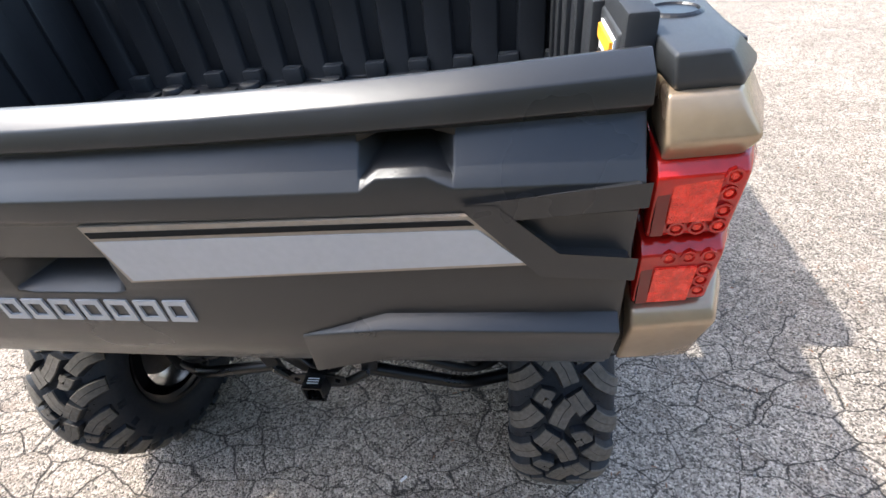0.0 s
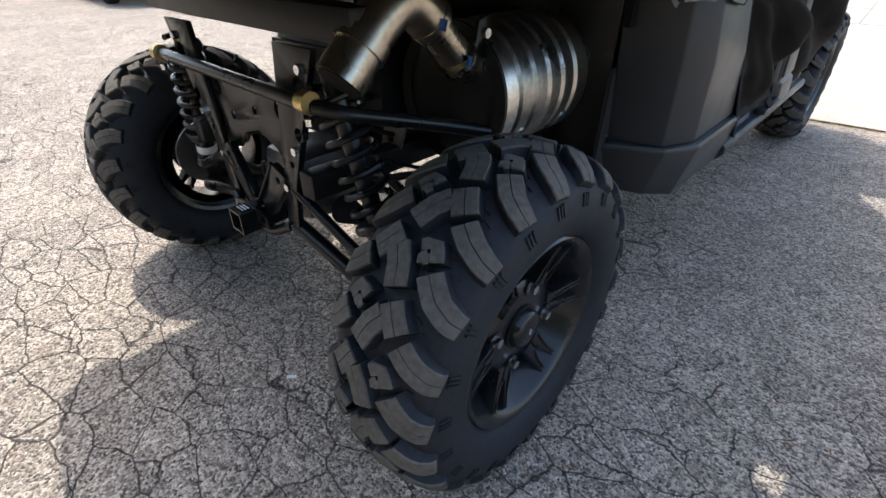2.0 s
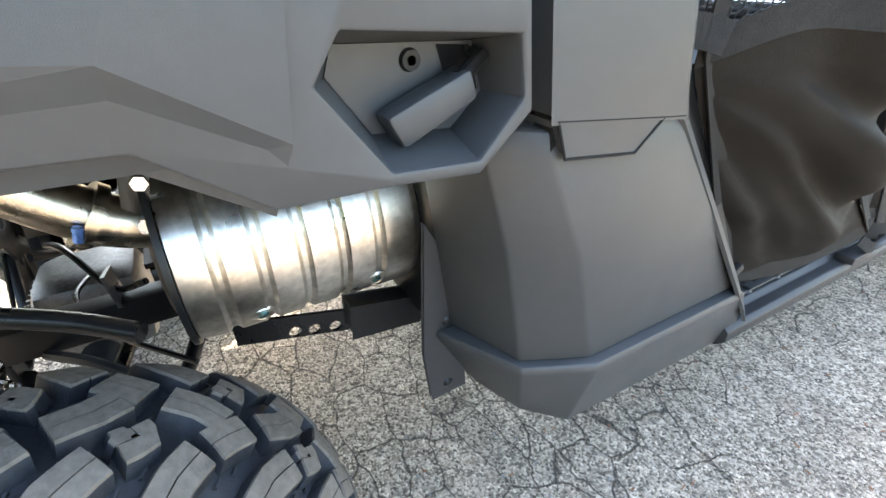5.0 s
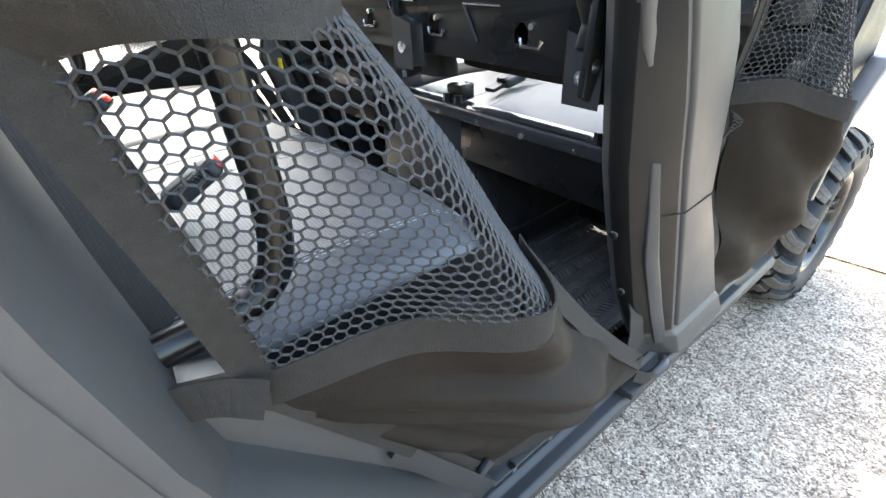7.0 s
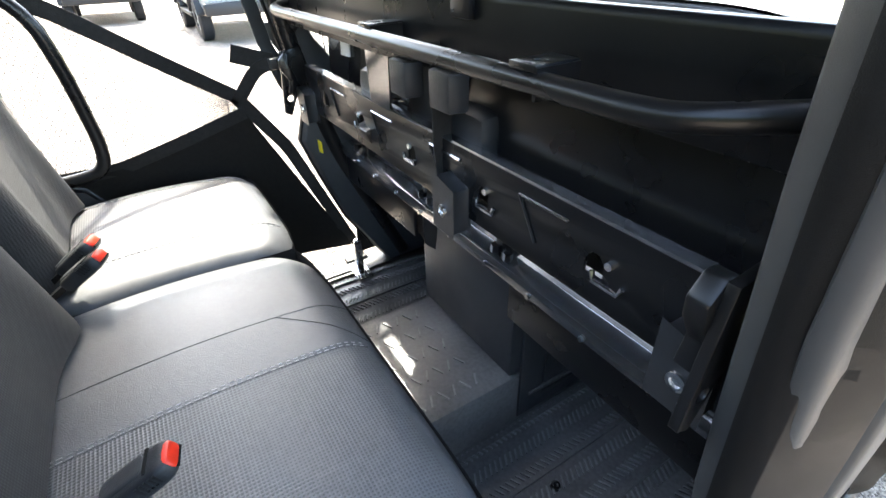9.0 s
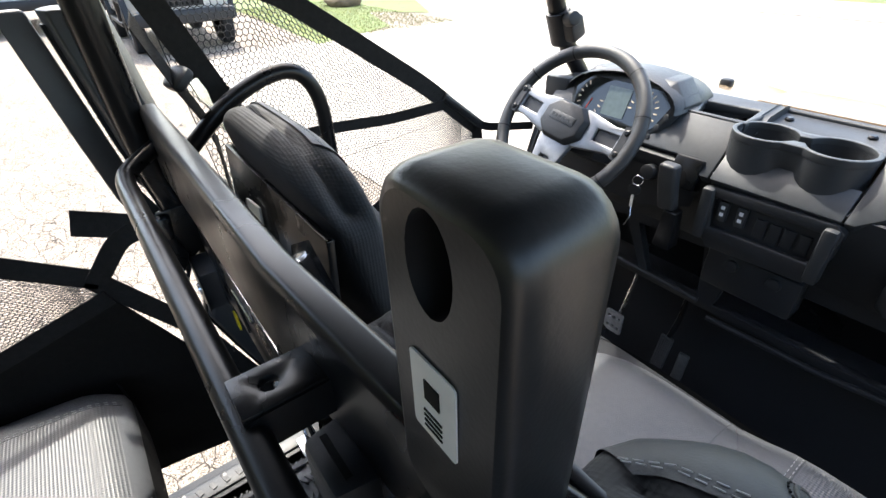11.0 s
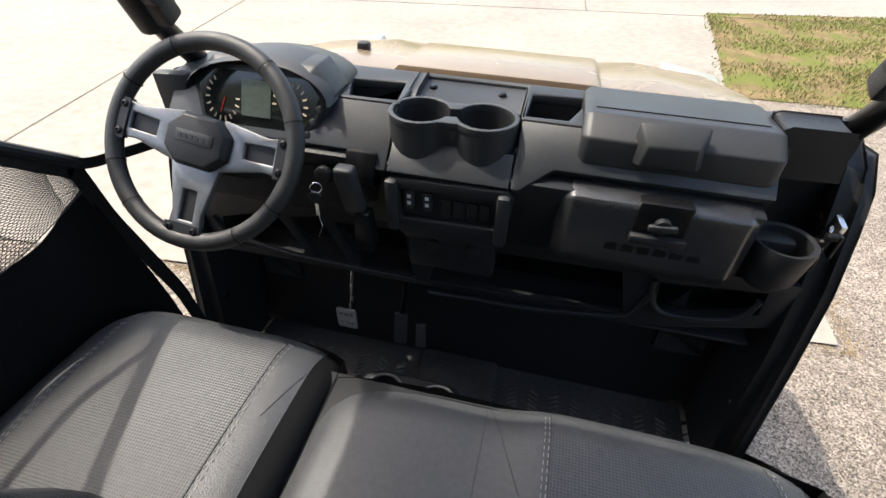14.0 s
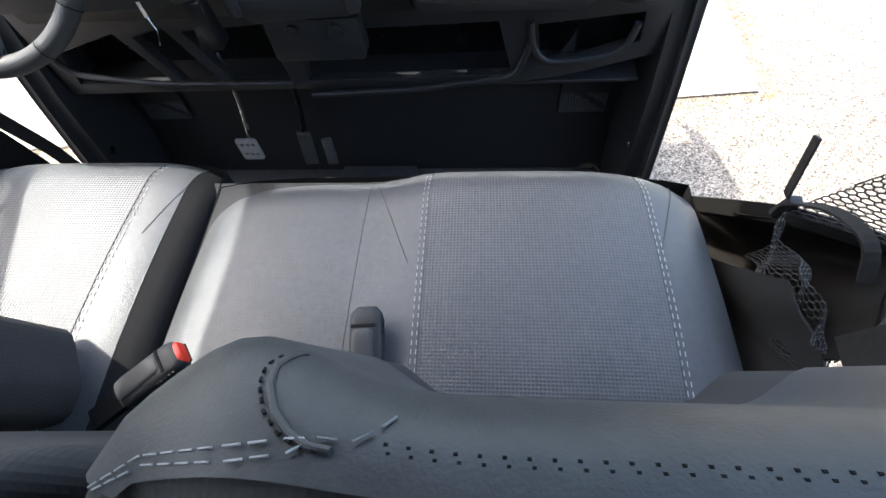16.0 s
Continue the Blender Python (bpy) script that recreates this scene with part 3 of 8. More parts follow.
def tread_bm():
    """Directional mud tread: on each half a long lug of three blocks and a short one of two, turn about."""
    bm = bmesh.new()
    pitch, around, stretch = 11, 0.345, 13 / 11
    lugs = [  # blocks of (share of the half width, turn)
        [[(-0.15, -0.110), (0.02, -0.055), (0.15, 0.025)], [(0.215, 0.075), (0.34, 0.125), (0.475, 0.172)], [(0.555, 0.200), (0.78, 0.250), (1.00, 0.282), (1.08, 0.288), (1.15, 0.290)]],
        [[(0.27, -0.128), (0.38, -0.148), (0.455, -0.105)], [(0.535, -0.070), (0.78, 0.005), (1.00, 0.042), (1.07, 0.048), (1.12, 0.050)]],
    ]

    def at(u, th, lift):
        uu = min(abs(u), 1.0)
        over = min(max(abs(u) - 1.0, 0.0), 0.5)
        base = tyre_radius(uu) - over * 0.085 - over * over * 0.12
        side = 0.108 * uu + 0.019 * math.sin(min(over / 0.4, 1) * math.pi / 2)
        k = 1 - min(over / 0.33, 1.0)
        up = lift * (1.0 - 0.22 * uu ** 2) * (0.15 + 0.85 * k)
        out = lift * (0.16 * uu ** 3 + 0.30 * min(over / 0.12, 1.0) * (0.35 + 0.65 * k))
        r = base + up
        return (r * math.cos(th), r * math.sin(th), math.copysign(side + out, u))

    for k in range(pitch):
        for side in (1, -1):
            base = 2 * math.pi * (k + (0.5 if side < 0 else 0)) / pitch
            for lug in lugs:
                for block in lug:
                    jig = random.uniform(-0.004, 0.004)
                    fine = []
                    for p, q in zip(block, block[1:]):
                        for j in range(3):
                            fine.append(Vector(p).lerp(Vector(q), j / 3))
                    fine.append(Vector(block[-1]))
                    line = [(p.x * 0.108, p.y * around * stretch) for p in fine]
                    for sgn in (1, -1):
                        edges = []
                        for wide, lift in ((0.0255, -0.004), (0.0205, 0.0195), (0.0188, 0.0232)):
                            inner = 0.0006
                            a, _ = lug_outline(line, wide * sgn)
                            c, _ = lug_outline(line, inner * sgn)
                            loop = a + c[::-1]
                            mid = sum(loop, Vector((0, 0))) / len(loop)
                            grow = 1.03 if lift < 0 else (0.985 if lift > 0.02 else 1.0)
                            edges.append([bm.verts.new(at((mid.x + (p.x - mid.x) * grow) / 0.108 * side, base + jig + (mid.y + (p.y - mid.y) * grow) / around, lift)) for p in loop])
                        n = len(edges[0])
                        for lo, hi in zip(edges, edges[1:]):
                            for i in range(n):
                                bm.faces.new((lo[i], lo[(i + 1) % n], hi[(i + 1) % n], hi[i])).material_index = 1 if lo is edges[0] else 0
                        top = edges[-1]
                        h = n // 2
                        for i in range(h - 1):
                            bm.faces.new((top[i], top[i + 1], top[n - 2 - i], top[n - 1 - i]))
            # small wear bars between the lugs and ribs on the shoulder
            for u, d in ((0.60, 0.110), (0.74, 0.165), (0.62, 0.375), (0.78, 0.440)):
                vs = [bm.verts.new(at((u + du) * side, base + d + dt, e)) for e in (-0.003, 0.004) for du, dt in ((-0.05, -0.012), (0.05, 0.002), (0.05, 0.012), (-0.05, -0.002))]
                for q in ((4, 5, 6, 7), (0, 1, 5, 4), (1, 2, 6, 5), (2, 3, 7, 6), (3, 0, 4, 7)):
                    bm.faces.new([vs[i] for i in q]).material_index = 1
            for d in (0.318, 0.345, 0.372, 0.032, 0.060, 0.088):
                vs = []
                for e in (-0.002, 0.0035):
                    for r, h in ((0.302, 0.1225), (0.279, 0.1275)):
                        for w in (-0.006, 0.006):
                            vs.append(bm.verts.new((r * math.cos(base + d + w), r * math.sin(base + d + w), side * (h + e))))
                for q in ((4, 5, 7, 6), (0, 1, 5, 4), (2, 3, 7, 6), (0, 2, 6, 4), (1, 3, 7, 5)):
                    bm.faces.new([vs[i] for i in q]).material_index = 1
    return bm


def rim_bm():
    bm = bmesh.new()
    add_revolve(bm, [(0.150, -0.092), (0.152, 0.020), (0.166, 0.052), (0.176, 0.066), (0.184, 0.086), (0.192, 0.098), (0.200, 0.106), (0.207, 0.109), (0.2115, 0.105), (0.207, 0.098),
                     (0.178, 0.0), (0.182, -0.080), (0.200, -0.088), (0.206, -0.104), (0.194, -0.1)], Matrix.Identity(4), 56)
    add_revolve(bm, [(0.0, 0.066), (0.060, 0.066), (0.100, 0.064), (0.108, 0.058), (0.108, 0.048), (0.090, 0.040), (0.0, 0.040)], Matrix.Identity(4), 48)
    return bm


def wheel(x, y, s):
    """A wheel turned so that its outer face points along s times x."""
    m = pose(x, y, 0.350, 0, 90 * s, 0)
    root = new("wheel")
    root.parent = utv
    root.matrix_local = m
    root["label"] = "black alloy wheel with a deep-lugged mud tyre"
    for name, me in WHEEL.items():
        for part_name, mesh, mat in me:
            ob = new(part_name, mesh)
            ob.parent = root
    return root


def as_mesh(name, bm, mat, angle=35, bevel=0.0):
    ob = part(name, bm, mat, smooth=True, angle=angle, bevel=bevel)
    me = ob.data
    bpy.data.objects.remove(ob)
    return me


WHEEL = {"tyre": [("tyre", as_mesh("tyre", revolve(tyre_bm(), Matrix.Identity(4), 64), RUBBER, 60), RUBBER)],
         "tread": [("tread", as_mesh("tread", tread_bm(), TREAD, 20), TREAD)],
         "rim": [("rim", as_mesh("rim", rim_bm(), RIM_BLACK := material("black_rim_paint", (0.010, 0.010, 0.011), 0.22, spec=0.45)), RIM_BLACK)]}
WHEEL["tread"][0][1].materials.append(RUBBER)
# forked spokes: a broad root that splits into two prongs with proud edges
spokes = []
for k in range(6):
    bm = bmesh.new()
    for side in (-1, 1):
        add_loft(bm, [[(r, w * side, z - d) for r, w, z in ((0.092, 0.002, 0.070), (0.122, 0.004, 0.074), (0.150, 0.012, 0.080), (0.183, 0.015, 0.090), (0.185, 0.030, 0.090), (0.150, 0.026, 0.081), (0.122, 0.025, 0.074), (0.092, 0.028, 0.070))] for d in (0.0, 0.030)])
        add_loft(bm, [[(r, w * side, z + d) for r, w, z in ((0.098, 0.0235, 0.070), (0.150, 0.0215, 0.080), (0.183, 0.0255, 0.090), (0.184, 0.0295, 0.090), (0.150, 0.0255, 0.080), (0.098, 0.0275, 0.070))] for d in (-0.006, 0.0045)])
        add_loft(bm, [[(r, w * side, z + d) for r, w, z in ((0.122, 0.0045, 0.074), (0.150, 0.0125, 0.080), (0.183, 0.0155, 0.090), (0.184, 0.0190, 0.090), (0.150, 0.0160, 0.080), (0.122, 0.0085, 0.074))] for d in (-0.006, 0.0045)])
    bmesh.ops.recalc_face_normals(bm, faces=bm.faces)
    bmesh.ops.transform(bm, matrix=pose(0, 0, 0, 0, 0, 60 * k + 32), verts=bm.verts)
    spokes.append(("spoke", as_mesh("spoke", bm, RIM_BLACK, 30, 0.0012), RIM_BLACK))
WHEEL["spokes"] = spokes
WHEEL["cap"] = [("hub_cap", as_mesh("hub_cap", revolve([(0.0, 0.091), (0.030, 0.090), (0.038, 0.087), (0.042, 0.082), (0.045, 0.06)], Matrix.Identity(4), 36), RIM_BLACK), RIM_BLACK),
                ("cap_mark", as_mesh("cap_mark", loft([[(x, y, z) for x, y in ((-0.010, -0.003), (0.002, -0.006), (0.011, 0.002), (-0.001, 0.006))] for z in (0.0905, 0.0918)]), CAP_GREY := material("grey_cap_mark", (0.16, 0.16, 0.165), 0.4)), CAP_GREY)]
nut_pose = [(0.089 * math.cos(a), 0.089 * math.sin(a)) for a in (radians(167) + k * math.pi / 2 for k in range(4))]
WHEEL["nuts"] = [("lug_nut", as_mesh("lug_nut", cyl((a, b, 0.058), (a, b, 0.081), 0.0115, 0.0100, 6), CHROME), CHROME) for a, b in nut_pose]
WHEEL["seats"] = [("nut_seat", as_mesh("nut_seat", cyl((a, b, 0.058), (a, b, 0.069), 0.0185, 0.0165, 20), RIM_BLACK), RIM_BLACK) for a, b in nut_pose]
WHEEL["disc"] = [("brake_disc", as_mesh("brake_disc", cyl((0, 0, -0.03), (0, 0, -0.024), 0.115, seg=32), BRAKE := material("worn_brake_steel", (0.22, 0.21, 0.20), 0.4, metal=1.0)), BRAKE),
                 ("hub", as_mesh("hub", cyl((0, 0, -0.10), (0, 0, 0.07), 0.05, seg=20), STEEL_DULL), STEEL_DULL)]
FRONT_Y = 2.97
for x, y in ((0.683, 0), (-0.683, 0), (0.683, FRONT_Y), (-0.683, FRONT_Y)):
    wheel(x, y, 1 if x > 0 else -1)


# ---------------- chassis at the rear ----------------
def coil(a, b, r, turns, wire=0.007):
    a, b = Vector(a), Vector(b)
    d = (b - a).normalized()
    s = d.orthogonal().normalized()
    u = d.cross(s)
    n = turns * 14
    return [a + (b - a) * (k / n) + (s * math.cos(k / 14 * 2 * math.pi) + u * math.sin(k / 14 * 2 * math.pi)) * r for k in range(n + 1)]


for s in (1, -1):
    hub = Vector((0.585 * s, 0, 0.352))
    arm = part("lower_arm", tube([(0.15 * s, -0.120, 0.398), (0.43 * s, -0.110, 0.325), (0.575 * s, -0.03, 0.280)], 0.020, 12, 0.05), STEEL_BLACK, utv, "black tubular suspension arm", smooth=True)
    part("arm_strut", tube([(0.15 * s, 0.20, 0.395), (0.40 * s, 0.09, 0.33), (0.575 * s, -0.01, 0.275)], 0.016, 12, 0.05), STEEL_BLACK, arm, smooth=True)
    upper = part("upper_arm", tube([(0.165 * s, -0.125, 0.510), (0.43 * s, -0.112, 0.395), (0.50 * s, -0.085, 0.385), (0.57 * s, -0.03, 0.42)], 0.0135, 12, 0.05), STEEL_BLACK, utv, "black tubular suspension arm", smooth=True)
    part("arm_strut", tube([(0.165 * s, 0.12, 0.50), (0.38 * s, 0.06, 0.48), (0.57 * s, -0.02, 0.435)], 0.013, 12, 0.05), STEEL_BLACK, upper, smooth=True)
    part("knuckle", loft([[(x * s, y, z) for y, z in ((-0.05, 0.25), (0.05, 0.25), (0.06, 0.35), (0.03, 0.46), (-0.04, 0.46), (-0.06, 0.35))] for x in (0.555, 0.60)]), STEEL_DULL, utv, bevel=0.006)
    top, foot = Vector((0.335 * s, -0.105, 0.80)), Vector((0.46 * s, -0.075, 0.375))
    shock = part("shock_absorber", cyl(top, foot, 0.020), STEEL_BLACK, utv, "black coil-over shock absorber", smooth=True)
    part("spring", tube(coil(top + (foot - top) * 0.05, top + (foot - top) * 0.72, 0.045, 8), 0.0075, 8), STEEL_BLACK, shock, smooth=True)
    part("shock_body", cyl(top + (foot - top) * 0.70, top + (foot - top) * 0.93, 0.031), STEEL_BLACK, shock, smooth=True)
    part("shock_label", cyl(top + (foot - top) * 0.80, top + (foot - top) * 0.86, 0.0315), WHITE_LABEL, shock, "white paper band", smooth=True)
    part("spring_seat", cyl(top + (foot - top) * 0.71, top + (foot - top) * 0.73, 0.052), STEEL_BLACK, shock)
    # driveshaft with ribbed boots
    prof = [(0.018, 0.0)]
    for k in range(6):
        prof += [(0.040 - k * 0.003, 0.012 + k * 0.014), (0.030 - k * 0.003, 0.019 + k * 0.014)]
    shaft = part("drive_shaft", cyl((0.12 * s, 0.01, 0.40), (0.60 * s, 0.0, 0.355), 0.012), STEEL_DULL, utv, smooth=True)
    part("rubber_boot", revolve(prof, pose(0.52 * s, 0.002, 0.362, 0, -95 * s, 0), 20), RUBBER, shaft, smooth=True, angle=60)
    part("rubber_boot", revolve(prof, pose(0.15 * s, 0.01, 0.398, 0, 85 * s, 0), 20), RUBBER, shaft, smooth=True, angle=60)
    # stamped frame legs with lightening holes
    leg = [(0.122 * s, 0.385), (0.168 * s, 0.378), (0.195 * s, 0.52), (0.335 * s, 0.84), (0.20 * s, 0.84), (0.150 * s, 0.54)]
    holes = [ring((0.245 * s, 0.66), 0.016), ring((0.275 * s, 0.765), 0.020), ring((0.195 * s, 0.58), 0.008)]
    frame_leg = part("frame_leg", panel(leg, holes, "y", -0.135, -0.120), STEEL_BLACK, utv, "black stamped steel frame leg", bevel=0.002)
    for x, z in ((0.145, 0.395), (0.163, 0.515), (0.225, 0.62), (0.29, 0.80)):
        part("frame_bolt", bolt((x * s, -0.132, z), (0, -1, 0), 0.011, 0.012), CHROME, frame_leg)
    part("frame_rail", box((0.27 * s, 0.55, 0.555), (0.05, 1.4, 0.06)), STEEL_DULL, utv, bevel=0.004)
    part("hanger", panel([(0.60, 0.86), (0.60, 0.70), (0.56, 0.69), (0.52, 0.92), (0.585, 0.95)], [ring((0.57, 0.80), 0.015)], "x", 0.40 * s, 0.408 * s), STEEL_BLACK, utv)
    tail = part("hitch_leg", tube([(0.145 * s, -0.135, 0.40), (0.075 * s, -0.15, 0.365), (0, -0.155, 0.365)], 0.014, 10, 0.02), STEEL_BLACK, utv, smooth=True)
part("frame_plate", panel([(-0.175, 0.525), (-0.080, 0.548), (-0.045, 0.595), (0.030, 0.618), (0.105, 0.590), (0.150, 0.545), (0.175, 0.525), (0.27, 0.745), (0.12, 0.745), (0.08, 0.725), (-0.08, 0.725), (-0.12, 0.745), (-0.27, 0.745)], [ring((-0.15, 0.69), 0.022), ring((0.15, 0.69), 0.022), ring((0.03, 0.665), 0.010), ring((-0.09, 0.63), 0.012)], "y", -0.112, -0.118), STEEL_BLACK, utv, "black stamped steel cross plate", bevel=0.002)
for s in (1, -1):
    brace = part("hitch_brace", panel([(0.105 * s, 0.560), (0.160 * s, 0.540), (0.150 * s, 0.505), (0.055 * s, 0.400), (0.020 * s, 0.400), (0.020 * s, 0.440)], [ring((0.125 * s, 0.522), 0.008)], "y", -0.122, -0.142), STEEL_BLACK, utv, "black folded steel hitch brace", bevel=0.003)
    part("brace_lip", tube([(0.105 * s, -0.140, 0.560), (0.020 * s, -0.150, 0.437), (0.0, -0.150, 0.432)], 0.005, 8, 0.01), STEEL_BLACK, brace, smooth=True)
part("frame_beam", box((0, -0.10, 0.885), (0.9, 0.06, 0.06)), STEEL_DULL, utv, bevel=0.004)
bar = part("sway_bar", tube([(-0.62, 0.10, 0.62), (-0.44, -0.13, 0.745), (-0.38, -0.165, 0.755), (0.36, -0.165, 0.750), (0.41, -0.12, 0.735), (0.473, 0.086, 0.680), (0.52, 0.16, 0.66)], 0.0145, 12, 0.06), STEEL_BLACK, utv, "black bent sway bar", smooth=True)
for s in (1, -1):
    part("bushing", cyl((0.332 * s, -0.165, 0.755), (0.360 * s, -0.165, 0.755), 0.0215), GOLD, bar, "gold zinc bushing strap", smooth=True)
    part("bushing_bolt", bolt((0.345 * s, -0.165, 0.725), (0, 0, -1), 0.010, 0.014), CHROME, bar)
# hitch receiver: an open square tube
hitch = part("hitch_receiver", loft([[(x, -0.215, z) for x, z in ((-0.030, 0.360), (0.030, 0.360), (0.030, 0.420), (-0.030, 0.420))],
                                     [(x, 0.05, z) for x, z in ((-0.030, 0.360), (0.030, 0.360), (0.030, 0.420), (-0.030, 0.420))],
                                     [(x, 0.05, z) for x, z in ((-0.025, 0.365), (0.025, 0.365), (0.025, 0.415), (-0.025, 0.415))],
                                     [(x, -0.215, z) for x, z in ((-0.025, 0.365), (0.025, 0.365), (0.025, 0.415), (-0.025, 0.415))],
                                     [(x, -0.215, z) for x, z in ((-0.030, 0.360), (0.030, 0.360), (0.030, 0.420), (-0.030, 0.420))]], caps=False), STEEL_BLACK, utv, "black square hitch receiver")
part("chain_plate", panel([(-0.085, 0.385), (0.085, 0.385), (0.085, 0.415), (0.03, 0.425), (-0.03, 0.425), (-0.085, 0.415)], [ring((0.062, 0.400), 0.010), ring((-0.062, 0.400), 0.010)], "y", -0.165, -0.171), STEEL_BLACK, hitch)
part("hitch_label", box((0.0, -0.19, 0.4215), (0.045, 0.03, 0.002)), INK_GAP_BLACK, hitch)
for k in range(3):
    part("text_bar", box((0.0, -0.182 - k * 0.008, 0.4232), (0.034, 0.003, 0.001)), WHITE_LABEL, hitch)
# gear case, engine and covers in the dark behind the frame
case = part("gear_case", cushion((0.03, 0.02, 0.46), (0.20, 0.20, 0.19), power=6, n=4), CAST := material("cast_aluminium", (0.20, 0.20, 0.195), 0.45, metal=0.9, var=0.25, bump=0.5, bump_scale=200), utv, "cast aluminium gear case", smooth=True)
for k in range(6):
    part("fin", box((-0.04 + k * 0.022, -0.085, 0.455), (0.006, 0.02, 0.11)), CAST, case)
for k in range(4):
    part("case_bolt", bolt((0.03 + 0.08 * math.cos(k * 1.57 + 0.8), -0.08, 0.46 + 0.07 * math.sin(k * 1.57 + 0.8)), (0, -1, 0), 0.008, 0.012), CHROME, case)
engine = part("engine", cushion((-0.08, 0.38, 0.66), (0.52, 0.46, 0.36), power=8, n=4), STEEL_DULL, utv, "dark engine block", smooth=True)
for k in range(5):
    part("engine_rib", box((-0.08, 0.145, 0.56 + k * 0.05), (0.42, 0.02, 0.012)), STEEL_DULL, engine)
part("bracket", panel([(0.22, 0.55), (0.30, 0.58), (0.33, 0.66), (0.25, 0.64)], [ring((0.265, 0.60), 0.012)], "y", 0.10, 0.106), CAST, engine)
part("cable", tube([(0.05, -0.02, 0.62), (0.16, 0.03, 0.66), (0.28, 0.10, 0.60), (0.34, 0.16, 0.64)], 0.006, 8, 0.06), STEEL_BLACK, engine, smooth=True)
part("cable", tube([(0.10, 0.04, 0.56), (0.22, 0.02, 0.58), (0.33, 0.08, 0.55), (0.45, 0.20, 0.53)], 0.005, 8, 0.06), STEEL_BLACK, engine, smooth=True)
part("hose", tube([(0.30, -0.02, 0.53), (0.40, 0.06, 0.56), (0.50, 0.15, 0.55)], 0.009, 8, 0.05), RUBBER, engine, smooth=True)

# exhaust: outlet bend, clamps and the shielded silencer
pipe = smooth_path([(0.430, -0.148, 0.801), (0.432, -0.085, 0.865), (0.440, -0.005, 0.935), (0.440, 0.062, 0.880)], 0.07, 8)
exhaust = part("exhaust_pipe", tube(pipe, 0.044, 24), EXHAUST, utv, "straw-tinted steel exhaust pipe", smooth=True)
part("outlet", cyl((0.430, -0.148, 0.801), (0.431, -0.124, 0.825), 0.046, 0.046, 24), EXHAUST, exhaust, smooth=True)
# black disc on the closed pipe end paints the shade inside its mouth
part("outlet_mouth", cyl((0.430, -0.1495, 0.7995), (0.430, -0.14, 0.809), 0.039, 0.039, 24), INK_GAP_BLACK, exhaust)
part("outlet_collar", cyl((0.432, -0.104, 0.846), (0.432, -0.085, 0.865), 0.0485, 0.0485, 24), EXHAUST, exhaust, smooth=True)
pipe2 = smooth_path([(0.440, 0.062, 0.880), (0.438, 0.120, 0.825), (0.432, 0.170, 0.785), (0.41, 0.26, 0.755)], 0.04, 6)
part("link_pipe", tube(pipe2, 0.036, 24), EXHAUST, exhaust, smooth=True)
for a, b in (((0.440, 0.055, 0.886), (0.440, 0.068, 0.875)), ((0.436, 0.138, 0.811), (0.434, 0.150, 0.801))):
    part("clamp", cyl(a, b, 0.046, 0.046, 24), EXHAUST, exhaust, "steel band clamp", smooth=True)
    part("clamp_bolt", bolt((a[0] + 0.046, a[1], a[2]), (0, -0.3, -1), 0.007, 0.02), BLUE := material("blue_heat_tint", (0.05, 0.12, 0.35), 0.3, metal=1.0), exhaust, "blue tinted bolt")
# silencer: drum with a bright shield pressed with five ribs, hung level under the box
SIL = Vector((0.362, 0, 0.700))
R_SIL = 0.160
prof = [(R_SIL - 0.020, -0.004), (R_SIL - 0.004, 0.0)]
L = 0.365
for k in range(5):
    a = 0.052 + k * 0.060
    prof += [(R_SIL, a - 0.018), (R_SIL, a - 0.011), (R_SIL - 0.007, a - 0.004), (R_SIL - 0.007, a + 0.003), (R_SIL, a + 0.010)]
prof += [(R_SIL, L - 0.012), (R_SIL - 0.006, L), (R_SIL - 0.026, L + 0.004)]
silencer = part("silencer", revolve([(0.0, 0.0), (0.105, 0.0), (0.132, 0.012), (0.148, 0.030), (0.150, 0.400), (0.0, 0.405)], pose(SIL.x, 0.196, SIL.z, -90, 0, 0), 48), STEEL_DULL, utv, "dark steel silencer drum", smooth=True)
part("heat_shield", revolve(prof, pose(SIL.x, 0.219, SIL.z, -90, 0, 0), 64), ALUMINIUM, silencer, "ribbed bright aluminium heat shield", smooth=True, angle=25)
part("end_flange", cyl((SIL.x, 0.208, SIL.z), (SIL.x, 0.217, SIL.z), 0.163, seg=48), STEEL_DULL, silencer, smooth=True)

for y in (0.314, 0.505):
    n = Vector((0.830, 0, -0.557))
    p = SIL + n * (R_SIL - 0.004) + Vector((0, y, 0))
    part("shield_washer", revolve([(0.0, 0.002), (0.013, 0.002), (0.016, 0.005), (0.019, 0.004), (0.021, 0.0)], Matrix.Translation(p) @ n.to_track_quat("Z", "Y").to_matrix().to_4x4(), 24), ALUMINIUM, silencer, smooth=True)
    part("shield_bolt", cyl(p + n * 0.001, p + n * 0.007, 0.0095, 0.0085, 6), material("teal_zinc_bolt", (0.10, 0.22, 0.22), 0.3, metal=1.0), silencer, "teal zinc bolt")
hang = part("silencer_hanger", panel([(0.195, 0.87), (0.235, 0.88), (0.215, 0.80), (0.20, 0.75), (0.175, 0.77)], [ring((0.205, 0.785), 0.010)], "x", 0.444, 0.454), STEEL_BLACK, utv, bevel=0.002)
part("hanger_bolt", bolt((0.454, 0.205, 0.785), (1, 0, 0), 0.013, 0.012), CHROME, hang)
part("hanger_bolt", bolt((0.454, 0.214, 0.844), (1, 0, 0), 0.012, 0.010), CHROME, hang)
